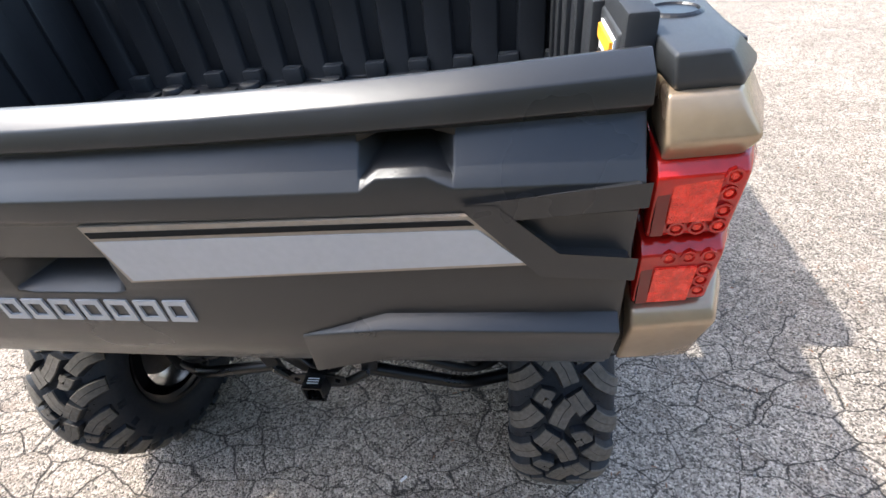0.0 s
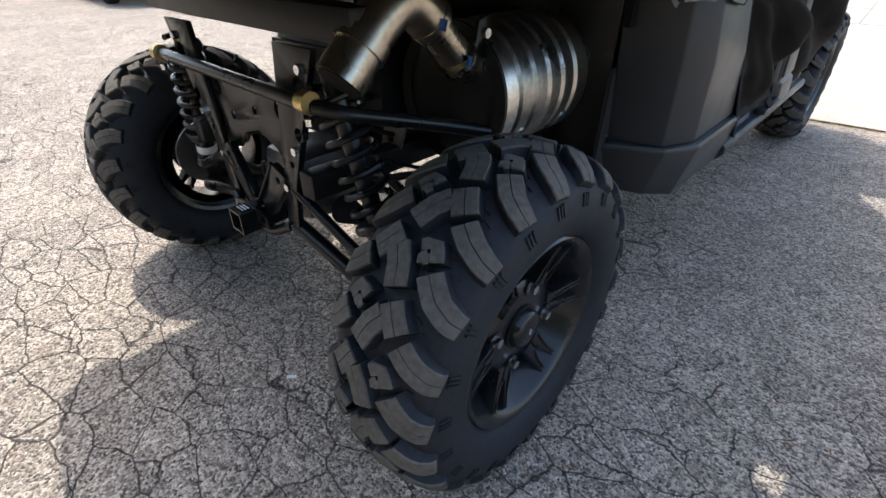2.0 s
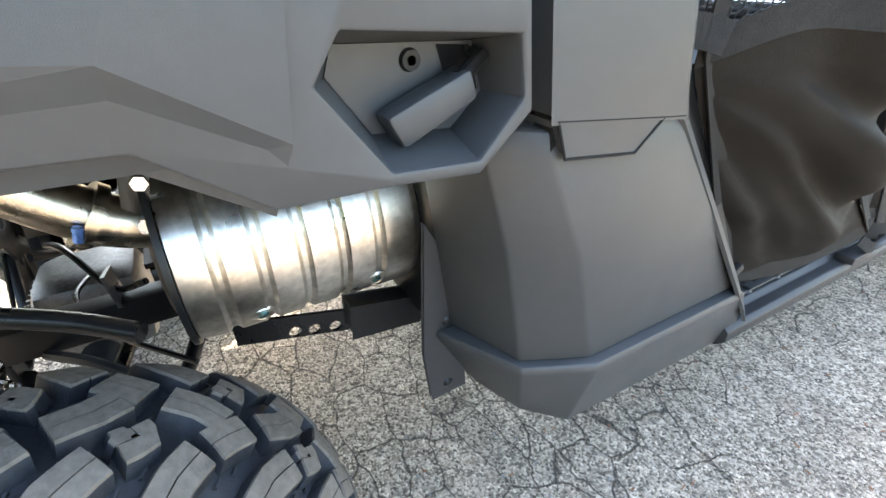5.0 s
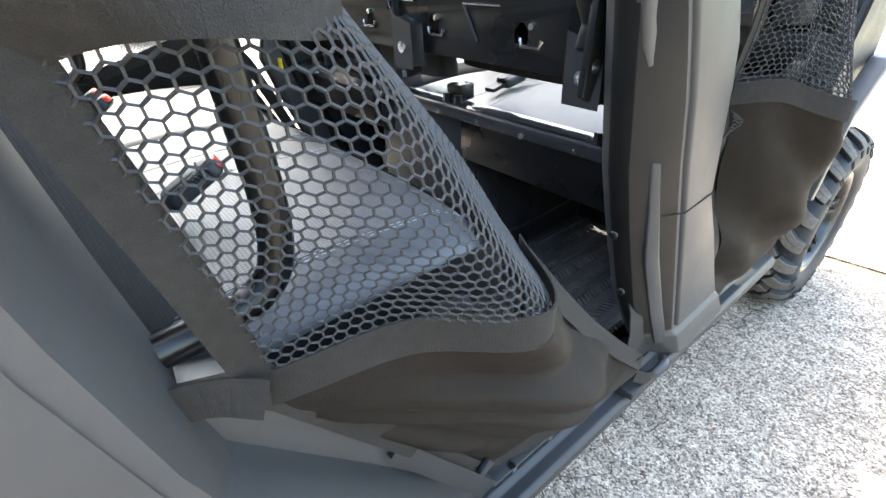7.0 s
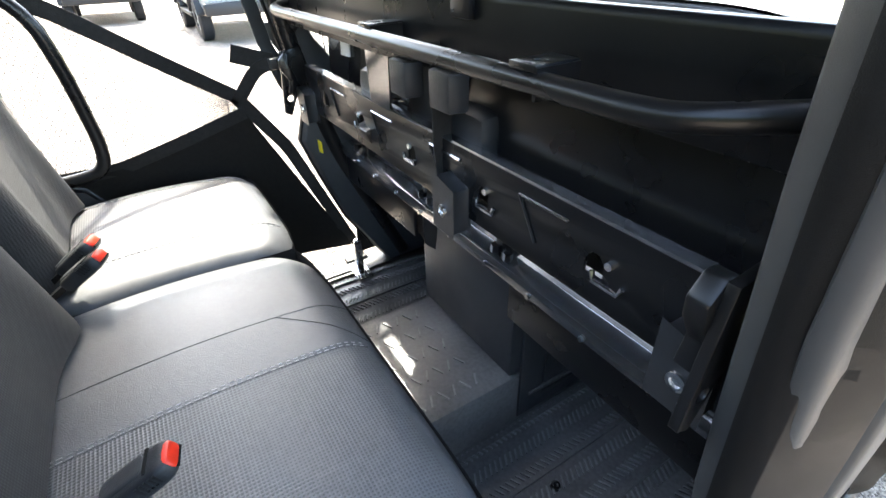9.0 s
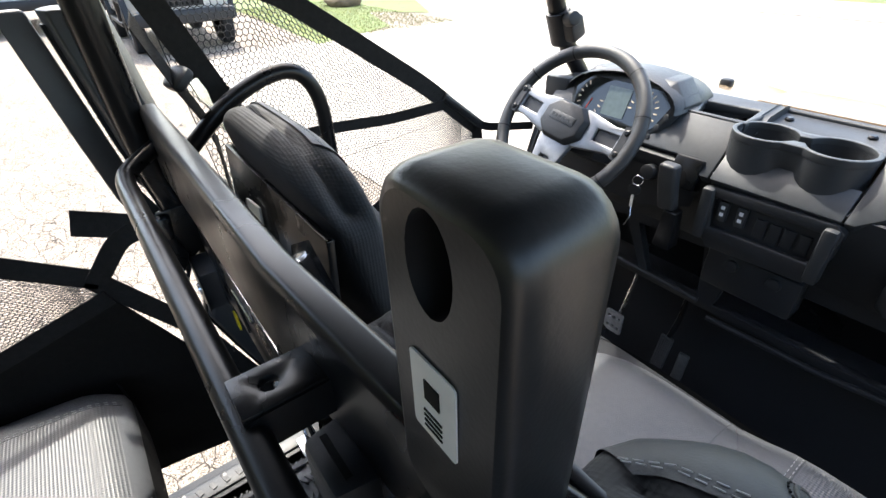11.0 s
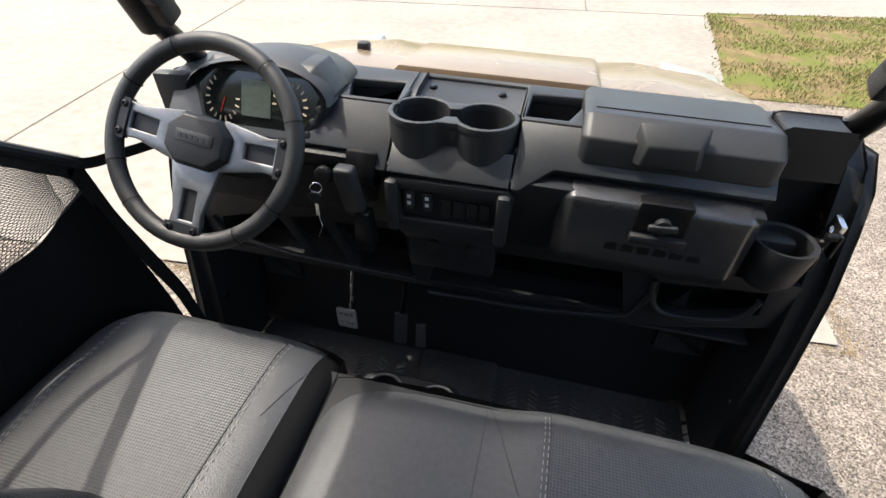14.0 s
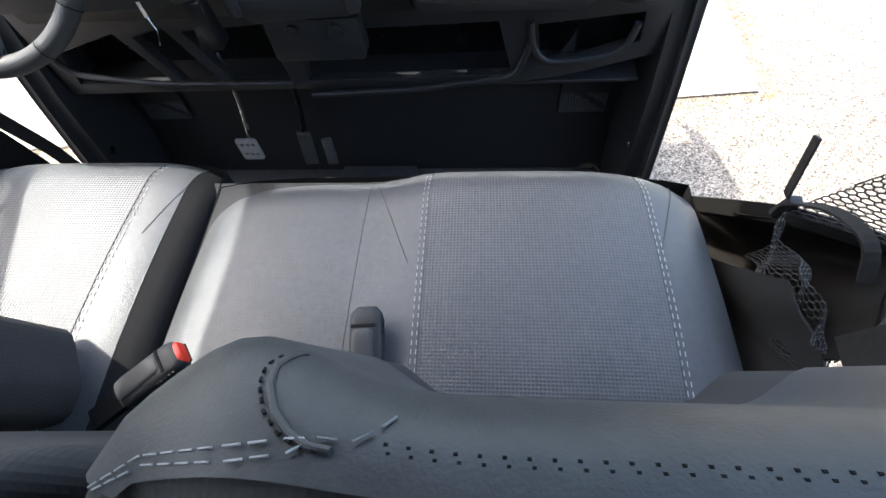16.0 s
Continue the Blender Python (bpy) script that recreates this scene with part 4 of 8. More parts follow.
rail = part("perforated_rail", panel([(0.26, 0.445), (0.66, 0.345), (0.66, 0.400), (0.26, 0.500)], [ring(c, 0.013) for c in ((0.371, 0.431), (0.410, 0.422), (0.454, 0.412))], "x", 0.326, 0.334), STEEL_BLACK, utv, "black perforated frame rail")
part("frame_block", prism([(0.462, 0.462), (0.600, 0.448), (0.600, 0.505), (0.466, 0.530)], "x", 0.400, 0.450), STEEL_DULL, utv, "black frame bracket block", bevel=0.004)

# ---------------- cab: panels, sills, floor, pillars ----------------
def mirror(s, pts):
    return [(p[0] * s, *p[1:]) for p in pts]


def cab_side(s):
    corner = part("corner_panel", prism([(0.600, 0.943), (0.764, 0.9225), (0.795, 0.9185), (0.784, 0.954), (0.752, 1.11), (0.737, 1.22), (0.703, 1.62), (0.600, 1.62), (0.596, 1.15), (0.590, 1.05)],
                                        "x", 0.745 * s, 0.805 * s), PLASTIC_GREY, utv, "dark grey plastic cab corner panel", bevel=0.006, seg=3)
    part("corner_inset", prism([(0.607, 0.937), (0.620, 0.9015), (0.721, 0.8885), (0.757, 0.9175)], "x", 0.75 * s, 0.8035 * s), PLASTIC_GREY, corner, bevel=0.002)
    # added black filler stands for the shade between box side and cab corner
    part("gap_liner", box((0.62 * s, 0.575, 1.20), (0.02, 0.10, 0.72)), INK_GAP_BLACK, corner)
    for line in ([(0.604, 0.940), (0.618, 0.8985), (0.722, 0.8855), (0.7615, 0.9195)], [(0.602, 0.940), (0.764, 0.9200), (0.799, 0.9160)]):
        part("panel_gap", tube([(0.8035 * s, y, z) for y, z in line], 0.0019, 6), INK_GAP_BLACK, corner)
    # black block behind the seams, shade of the gap put in as colour
    part("gap_backing", box((0.775 * s, 0.69, 0.92), (0.03, 0.16, 0.08)), INK_GAP_BLACK, corner)
    skirt = part("fender_skirt", loft([mirror(s, [(x, y, z) for x, y in pts]) for z, pts in (
        (0.550, ((0.600, 0.590), (0.736, 0.636), (0.783, 0.733), (0.782, 1.086), (0.600, 1.086))),
        (0.760, ((0.600, 0.562), (0.745, 0.594), (0.796, 0.668), (0.797, 0.925), (0.600, 0.925))),
        (0.890, ((0.600, 0.545), (0.750, 0.556), (0.795, 0.612), (0.797, 0.820), (0.600, 0.820))),
        (0.925, ((0.600, 0.545), (0.745, 0.558), (0.786, 0.610), (0.789, 0.803), (0.600, 0.803))))]), PLASTIC_GREY, utv, "dark grey faceted plastic fender skirt", bevel=0.005)
    part("skirt_band", loft([mirror(s, [(x, y, z) for x, y in pts]) for z, pts in (
        (0.388, ((0.600, 0.640), (0.700, 0.672), (0.762, 0.728), (0.768, 1.185), (0.600, 1.185))),
        (0.536, ((0.600, 0.560), (0.748, 0.630), (0.800, 0.733), (0.800, 1.106), (0.600, 1.106))),
        (0.548, ((0.604, 0.562), (0.746, 0.632), (0.797, 0.734), (0.797, 1.098), (0.604, 1.098))))]), PLASTIC_GREY, skirt, bevel=0.004)
    flap = part("mud_flap", prism([(0.553, 0.742), (0.606, 0.640), (0.616, 0.395), (0.551, 0.390), (0.540, 0.50)], "x", 0.592 * s, 0.602 * s), PLASTIC, utv, "thin black plastic mud flap", bevel=0.003)
    for y, z in ((0.588, 0.642), (0.584, 0.560), (0.582, 0.415)):
        part("flap_bolt", revolve([(0, 0.005), (0.006, 0.004), (0.010, 0)], pose(0.602 * s, y, z, 0, 90 * s, 0), 12), STEEL_BLACK, flap)
    # rounded edge of the cab corner and the skirt, turned in towards the doorway
    edge = [(1.62, 0.704, 0.757), (1.232, 0.738, 0.790), (1.12, 0.753, 0.803), (0.975, 0.783, 0.823), (0.915, 0.801, 0.836), (0.72, 0.951, 0.989), (0.57, 1.062, 1.098), (0.500, 1.115, 1.140), (0.460, 1.140, 1.160)]
    rows = []
    for z, a, b in edge:
        out = 0.800 if z > 0.95 or z < 0.60 else 0.797
        rows.append(mirror(s, [(out - 0.004, a - 0.004, z), (out + 0.001, a + 0.001, z), (out - 0.004, a + (b - a) * 0.42, z), (0.772, a + (b - a) * 0.78, z), (0.750, b, z), (0.690, b + 0.006, z)]))
    part("door_jamb", loft(rows, closed=False), PLASTIC_GREY, utv, "dark grey rounded door jamb edge", smooth=True, angle=22)
    base_side = part("seat_base_side", prism([(0.70, 1.004), (0.818, 1.000), (0.864, 0.984), (1.02, 0.748), (1.19, 0.470), (0.70, 0.460)], "x", 0.690 * s, 0.730 * s), PLASTIC_GREY, utv, "grey plastic seat base side", bevel=0.005)
    part("base_foot", prism([(1.00, 0.735), (1.018, 0.752), (1.20, 0.470), (1.165, 0.462)], "x", 0.728 * s, 0.742 * s), PLASTIC, base_side, bevel=0.003)
    # sill with a raised lip, tread plate and net hook
    sill = part("sill", loft([mirror(s, [(x, y, z) for x, z in ((0.640, 0.450), (0.745, 0.450), (0.755, 0.438), (0.778, 0.438), (0.788, 0.428), (0.788, 0.405), (0.770, 0.385), (0.640, 0.385))]) for y in (1.12, 2.42)]), PLASTIC, utv, "black plastic rocker sill", bevel=0.003)
    for y0, y1 in ((1.20, 1.60), (2.05, 2.40)):
        part("tread_plate", box((0.715 * s, (y0 + y1) / 2, 0.453), (0.05, y1 - y0, 0.008)), PLASTIC_GREY, sill, bevel=0.003)
        for k in range(8):
            part("tread_mark", box((0.715 * s, y0 + 0.06 + k * 0.035, 0.4585), (0.022, 0.012, 0.003), (0, 0, 20)), PLASTIC, sill)
    for y in (1.254, 1.36):
        part("sill_bolt", revolve([(0, 0.006), (0.008, 0.005), (0.012, 0)], pose(0.733 * s, y, 0.452, 0, 0, 0), 14), STEEL_BLACK, sill)
    part("net_hook", tube(mirror(s, [(0.770, 1.645, 0.445), (0.795, 1.655, 0.470), (0.800, 1.690, 0.485), (0.785, 1.715, 0.470)]), 0.010, 10, 0.012), PLASTIC_GREY, sill, smooth=True)
    part("hook_base", box((0.775 * s, 1.62, 0.448), (0.04, 0.09, 0.02)), PLASTIC, sill, bevel=0.004)
    # B-pillar: a rear facet with shade painted in, a light outer facet, the plate with its flat top and the bevelled
    # ridges
    rear = ((1.62, 1.36), (1.40, 1.392), (1.26, 1.420), (1.17, 1.437), (1.00, 1.470), (0.86, 1.515), (0.68, 1.585), (0.535, 1.672), (0.525, 1.676), (0.440, 1.735))
    crease = ((1.62, 1.375), (1.356, 1.419), (1.25, 1.475), (1.12, 1.532), (0.976, 1.575), (0.857, 1.620), (0.535, 1.738), (0.44, 1.79))
    ahead = ((1.62, 1.50), (1.346, 1.540), (1.258, 1.624), (1.15, 1.690), (0.89, 1.745), (0.77, 1.825), (0.557, 1.950), (0.535, 1.975), (0.44, 2.05))

    def at_height(line, z):
        for (z1, y1), (z0, y0) in zip(line, line[1:]):
            if z0 <= z <= z1:
                return y0 + (y1 - y0) * (z - z0) / (z1 - z0)
        return line[-1][1]
    loops = []
    for z in (1.62, 1.40, 1.30, 1.22, 1.17, 1.10, 1.00, 0.90, 0.80, 0.68, 0.60, 0.540, 0.528, 0.440):
        out = 0.012 if z < 0.535 else 0.0
        top = -0.014 if z > 1.36 else 0.0
        a, c, f = at_height(rear, z), at_height(crease, z), at_height(ahead, z)
        a += 0.05 if s < 0 and z > 1.0 else 0.0
        c = max(c, a + 0.02)
        loops.append(mirror(s, [(0.690, a + 0.012, z), (0.722, a, z), (0.742, a + 0.006, z), (0.780 + out + top, c, z), (0.776 + out + top, f - 0.018, z), (0.755 + out + top, f, z), (0.690, f - 0.02, z)]))
    pillar = part("pillar_cover", loft(loops), PLASTIC_GREY, utv, "dark grey faceted plastic B-pillar cover", bevel=0.004)
    rows = []
    for z in (1.352, 1.30, 1.25, 1.17, 1.10, 1.0, 0.89, 0.77, 0.65, 0.552):
        c, f = at_height(crease, z), at_height(ahead, z) - (0.045 if z > 1.33 else 0.012)
        rows.append(mirror(s, [(0.768, c + 0.004, z), (0.788, c + 0.012, z), (0.786, f - 0.008, z), (0.766, f, z)]))
    part("pillar_plate", loft(rows), PLASTIC_GREY, pillar, bevel=0.005)
    # overlay that paints the rear facet's shade over the grey cover
    shade_rows = []
    for z in (1.60, 1.40, 1.30, 1.22, 1.17, 1.10, 1.00, 0.90, 0.80, 0.68, 0.60, 0.548):
        a, c, top = at_height(rear, z) + (0.05 if s < 0 and z > 1.0 else 0.0), at_height(crease, z), -0.014 if z > 1.36 else 0.0
        c = max(c, a + 0.02)
        shade_rows.append(mirror(s, [(0.712, a + 0.006, z), (0.712, a - 0.002, z), (0.724, a - 0.004, z), (0.7465, a + 0.002, z), (0.7815 + top, c - 0.004, z), (0.778 + top, c - 0.001, z), (0.742, a + 0.009, z)]))
    part("pillar_inset", loft(shade_rows), PLASTIC_SHADED, pillar, "textured rear facet of the pillar, shade painted in", bevel=0.001)
    part("pillar_ridge", loft([mirror(s, [(0.735, a, z), (0.756, a + 0.006, z), (0.762, b - 0.010, z), (0.745, b, z)]) for z, a, b in ((1.62, 1.356, 1.400), (1.40, 1.388, 1.436), (1.30, 1.405, 1.452), (1.185, 1.438, 1.500), (1.155, 1.452, 1.500))]), PLASTIC_GREY, pillar, bevel=0.007, seg=3)
    part("pillar_trim", loft([mirror(s, [(0.748, y - 0.004, z), (0.762, y - w / 2, z), (0.774, y + w / 2, z), (0.768, y + w, z)]) for z, y, w in ((1.01, 1.512, 0.006), (0.80, 1.575, 0.026), (0.64, 1.650, 0.028), (0.50, 1.725, 0.030))]), PLASTIC_GREY, pillar, bevel=0.004)
    part("pillar_seam", tube(mirror(s, [(0.7215, at_height(rear, 0.9) - 0.001, 0.900), (0.743, at_height(rear, 0.9) + 0.004, 0.900), (0.789, at_height(crease, 0.9) + 0.010, 0.895), (0.787, at_height(ahead, 0.9) - 0.018, 0.898)]), 0.0013, 6), INK_GAP_BLACK, pillar)
    for p in ((0.724, 1.500, 0.868), (0.728, 1.560, 0.715)):
        part("pillar_screw", revolve([(0, 0.003), (0.006, 0.002), (0.008, 0)], pose(p[0] * s, p[1], p[2], 90, 0, 20 * s), 14), STEEL_BLACK, pillar)
    bracket = part("net_bracket", panel([(1.447, 1.285), (1.51, 1.29), (1.515, 1.20), (1.485, 1.175), (1.45, 1.10), (1.43, 1.11)], [ring((1.455, 1.15), 0.010)], "x", 0.664 * s, 0.676 * s), STEEL_BLACK, utv, "black steel net bracket", bevel=0.003)
    for z in (1.263, 1.231):
        part("bracket_bolt", bolt((0.676 * s, 1.492, z), (s, 0, 0), 0.012, 0.022), GOLD, bracket)
    part("bracket_claw", loft([mirror(s, [(x, y, z) for y, z in ((1.452, 1.285), (1.472, 1.282), (1.468, 1.235), (1.480, 1.200), (1.462, 1.165), (1.446, 1.172), (1.456, 1.205), (1.436, 1.238), (1.432, 1.262))]) for x in (0.640, 0.664)]), STEEL_BLACK, bracket, bevel=0.004)
    # steel cage tubes
    cage = part("cage_tube", tube(mirror(s, [(0.70, 1.80, 0.47), (0.70, 1.58, 0.95), (0.70, 1.475, 1.35), (0.655, 1.46, 1.93)]), 0.026, 16, 0.1), STEEL_BLACK, utv, "black steel roll cage tube", smooth=True)
    part("cage_tube", tube(mirror(s, [(0.72, 0.66, 0.60), (0.70, 0.70, 1.40), (0.655, 0.78, 1.93)]), 0.024, 14, 0.1), STEEL_BLACK, utv, smooth=True)
    part("cage_tube", tube(mirror(s, [(0.655, 0.72, 1.935), (0.655, 2.20, 1.935), (0.665, 2.35, 1.86), (0.690, 2.545, 1.455), (0.700, 2.70, 1.29), (0.70, 2.78, 1.20)]), 0.024, 14, 0.1), STEEL_BLACK, utv, smooth=True)
    clamp = part("pillar_clamp", cyl(mirror(s, [(0.686, 2.515, 1.520)])[0], mirror(s, [(0.691, 2.555, 1.438)])[0], 0.033, seg=20), PLASTIC, utv, "black plastic tube clamp", smooth=True)
    part("clamp_block", box((0.655 * s, 2.545, 1.475), (0.05, 0.05, 0.06), (25, 0, 0)), PLASTIC, clamp, bevel=0.008)
    part("clamp_knob", cyl((0.65 * s, 2.52, 1.50), (0.62 * s, 2.51, 1.505), 0.020, 0.018, 16), PLASTIC, clamp, bevel=0.003)
    # inner side wall of the footwell and door frame
    wall = part("footwell_side", prism([(2.42, 0.44), (2.475, 0.88), (2.515, 1.06), (2.56, 1.18), (2.61, 1.29), (2.68, 1.325), (2.90, 1.25), (2.90, 0.44)], "x", 0.700 * s, 0.735 * s), PLASTIC, utv, "black plastic door frame panel", bevel=0.006)
    part("frame_flange", prism([(2.385, 0.44), (2.409, 0.606), (2.460, 0.883), (2.501, 1.063), (2.546, 1.181), (2.582, 1.256), (2.637, 1.306), (2.68, 1.30), (2.62, 1.22), (2.585, 1.14), (2.55, 1.05), (2.51, 0.87), (2.45, 0.58), (2.43, 0.44)], "x", 0.735 * s, 0.755 * s), PLASTIC, wall, bevel=0.006)
    for y, z in ((2.535, 1.01), (2.59, 1.19), (2.48, 0.70)):
        part("frame_screw", revolve([(0, 0.005), (0.008, 0.004), (0.011, 0)], pose(0.699 * s, y, z, 0, -90 * s, 0), 14), STEEL_BLACK, wall)
    latch = part("door_latch", panel([(2.50, 1.225), (2.535, 1.23), (2.545, 1.16), (2.52, 1.145), (2.505, 1.18)], [ring((2.522, 1.205), 0.007)], "x", 0.690 * s, 0.700 * s), CHROME, utv, "small zinc latch plate", bevel=0.002)
    part("latch_hook", tube(mirror(s, [(0.690, 2.505, 1.195), (0.672, 2.495, 1.19), (0.668, 2.515, 1.18), (0.685, 2.535, 1.165)]), 0.006, 8, 0.008), STEEL_BLACK, latch, smooth=True)
    # front fender over the wheel
    part("front_fender", loft([mirror(s, [(x, y, z) for y, z in ((2.50, 0.62), (2.60, 0.86), (2.80, 0.98), (3.10, 0.98), (3.35, 0.86), (3.40, 0.78), (3.36, 0.82), (3.10, 0.94), (2.80, 0.94), (2.62, 0.83), (2.53, 0.60))]) for x in (0.745, 0.80)]), PLASTIC_GREY, utv, "dark grey plastic front fender", bevel=0.006)


cab_side(1)
cab_side(-1)

# floor liner with tread ribs, tunnel and bulkheads
floor_pan = part("floor_liner", box((0, 1.75, 0.435), (1.36, 2.15, 0.030)), FLOOR_MAT, utv, "black moulded floor liner with tread ribs", bevel=0.004)
for k in range(4):
    for s in (1, -1):
        part("liner_rib", box(((0.225 + 0.135 * k) * s, 1.72, 0.453), (0.012, 0.90, 0.008)), FLOOR_MAT, floor_pan)
tread_lines = bmesh.new()
for i in range(57):
    for j in range(9):
        for s in (1, -1):
            add_box(tread_lines, ((0.17 + j * 0.058) * s, 1.285 + i * 0.0155, 0.4535), (0.030, 0.004, 0.006), (0, 0, 28 if j % 2 else -28))
            if i < 24:
                add_box(tread_lines, ((0.12 + j * 0.062) * s, 2.18 + i * 0.016, 0.4535), (0.030, 0.004, 0.006), (0, 0, 28 if j % 2 else -28))
TREAD_WORN = material("worn_tread_plastic", (0.13, 0.13, 0.132), 0.4, var=0.5, scale=25)
tagged(part("tread_relief", tread_lines, TREAD_WORN, floor_pan), kind="stuff")
for x, y in ((-0.574, 1.435), (-0.19, 1.487), (0.40, 1.62), (0.55, 1.40), (-0.35, 1.60)):
    part("floor_plug", revolve([(0, 0.004), (0.006, 0.004), (0.007, 0.008), (0.011, 0.008), (0.013, 0)], pose(x, y, 0.45, 0, 0, 0), 16), STEEL_BLACK, floor_pan)
tunnel = part("tunnel", loft([[(x, y, z) for x, z in ((-w - 0.004, 0.44), (-w, h), (w, h), (w + 0.004, 0.44))] for y, w, h in ((1.20, 0.20, 0.615), (2.20, 0.20, 0.615), (2.24, 0.14, 0.60), (2.36, 0.13, 0.52), (2.46, 0.12, 0.475), (2.62, 0.12, 0.470))]), FLOOR_MAT, utv, "black centre tunnel", bevel=0.008)
ticks = bmesh.new()
for i in range(9):
    for j in range(5):
        add_box(ticks, (-0.15 + j * 0.075, 1.31 + i * 0.032, 0.6165), (0.034, 0.004, 0.005), (0, 0, 24 if (i + j) % 2 else -24))
tagged(part("tread_relief", ticks, TREAD_WORN, tunnel), kind="stuff")
part("rear_bulkhead", box((0, 0.60, 1.0), (1.16, 0.03, 1.0)), STEEL_BLACK, utv, "black rear cab wall", bevel=0.003)
part("rear_seat_base", box((0, 0.95, 0.66), (1.38, 0.50, 0.42)), PLASTIC, utv, "black rear seat base", bevel=0.01)
# rear cup holder on the tunnel
cup = part("rear_cup_holder", revolve([(0.0, 0.03), (0.034, 0.03), (0.038, 0.10), (0.046, 0.10), (0.048, 0.09), (0.043, 0.0)], pose(-0.19, 1.345, 0.55, 0, 0, 0), 28), PLASTIC, utv, "black moulded cup holder", smooth=True)
part("holder_box", box((-0.21, 1.30, 0.51), (0.15, 0.20, 0.10)), PLASTIC, cup, bevel=0.008)
# plate under the front seats, facing rearwards
part("seat_plinth", box((0, 1.90, 0.78), (0.404, 0.54, 0.30)), PLASTIC, utv, "black box under the middle of the front seats", bevel=0.006)
for s in (1, -1):
    part("plinth_panel", panel([(1.66, 0.47), (2.16, 0.47), (2.16, 0.90), (1.66, 0.90)], [[(1.74, 0.52), (1.74, 0.80), (1.90, 0.80), (1.90, 0.52)]], "x", 0.204 * s, 0.212 * s), PLASTIC, utv, bevel=0.003)
    part("plinth_door", box((0.206 * s, 1.82, 0.66), (0.010, 0.150, 0.270)), PLASTIC, utv, bevel=0.004)
    part("plinth_ledge", box((0.21 * s, 1.93, 0.545), (0.014, 0.48, 0.008)), FLOOR_MAT, utv)
    part("seat_pan", box((0.45 * s, 1.90, 0.835), (0.50, 0.52, 0.03)), STEEL_BLACK, utv, "black steel pan under a front seat", bevel=0.004)
    part("pan_apron", box((0.44 * s, 1.612, 0.893), (0.47, 0.012, 0.105)), STEEL_BLACK, utv, bevel=0.003)
    part("pan_front", box((0.45 * s, 2.19, 0.64), (0.50, 0.014, 0.38)), PLASTIC, utv, bevel=0.003)
    part("pan_leg", box((0.655 * s, 2.14, 0.64), (0.03, 0.05, 0.38)), STEEL_BLACK, utv, bevel=0.004)
# shiny seat rail with bolts
rail2 = part("seat_rail", loft([[(x, y, z) for y, z in ((1.592, 0.945), (1.592, 0.978), (1.632, 0.984), (1.636, 0.968), (1.602, 0.962), (1.600, 0.945))] for x in (-0.672, 0.672)]), RAIL := material("glossy_dark_steel", (0.30, 0.30, 0.31), 0.16, metal=0.9), utv, "glossy black steel seat rail", bevel=0.002)
for x in (0.60, 0.645, 0.191, 0.15, -0.12, -0.16, -0.58):
    part("rail_bolt", bolt((x, 1.612, 0.980), (0, 0, 1), 0.012, 0.018), STEEL_BLACK, rail2)
for x in (0.17, -0.14, -0.52):
    part("rail_bracket", box((x, 1.64, 1.0), (0.05, 0.05, 0.04)), STEEL_BLACK, rail2, bevel=0.004)
for k in range(9):
    part("rail_rivet", cyl((-0.56 + k * 0.14, 1.591, 0.952), (-0.56 + k * 0.14, 1.587, 0.952), 0.006, 0.005, 10), CHROME, rail2)
# perforated cross bar
holes = []
for k in range(5):
    x = -0.50 + k * 0.245
    holes.append([(x - 0.016, 1.155), (x + 0.016, 1.155), (x + 0.016, 1.178), (x + 0.006, 1.190), (x - 0.006, 1.190), (x - 0.016, 1.178)])
crossbar = part("cross_bar", panel([(-0.672, 1.112), (0.672, 1.112), (0.672, 1.238), (-0.672, 1.238)], holes, "y", 1.510, 1.516), STEEL_BLACK, utv, "black perforated steel cross bar", bevel=0.001)
part("bar_lip", box((0, 1.522, 1.240), (1.344, 0.022, 0.005)), RAIL, crossbar)
for k in range(4):
    x = -0.40 + k * 0.26
    part("pressed_line", tube([(x - 0.05, 1.5085, 1.215), (x + 0.05, 1.5085, 1.215)], 0.003, 6), RAIL, crossbar)
    part("pressed_line", tube([(x - 0.05, 1.5085, 1.215), (x - 0.01, 1.5085, 1.15)], 0.003, 6), STEEL_BLACK, crossbar)
    part("slot_lip", tube([(x + 0.10, 1.508, 1.165), (x + 0.105, 1.507, 1.152), (x + 0.145, 1.507, 1.152), (x + 0.15, 1.508, 1.165)], 0.004, 6), RAIL, crossbar)
    part("bar_bolt", bolt((x + 0.125, 1.510, 1.185), (0, -1, 0), 0.007, 0.005), CHROME, crossbar)
for x in (0.164, 0.640, -0.630):
    block = part("rubber_block", prism([(x - 0.030, 1.085), (x + 0.030, 1.085), (x + 0.030, 1.170), (x - 0.030, 1.185)], "y", 1.475, 1.512), PLASTIC, utv, "black moulded bump block", bevel=0.005)
    part("block_hole", revolve([(0, 0.001), (0.006, 0.001), (0.007, 0.004), (0.012, 0.004), (0.013, 0)], pose(x, 1.4745, 1.125, 90, 0, 0), 18), CHROME, block)
# top beam with a folded edge, grab tube and brackets
beam = part("top_beam", loft([[(x, y + dy, z) for y, z in ((1.504, 1.352), (1.504, 1.462), (1.508, 1.470), (1.530, 1.470), (1.535, 1.464), (1.535, 1.446), (1.520, 1.444), (1.518, 1.352))] for x, dy in ((-0.690, -0.016), (-0.10, -0.012), (0.12, 0.004), (0.20, 0.022), (0.690, 0.030))]), STEEL_BLACK, utv, "black folded steel top beam", bevel=0.003)
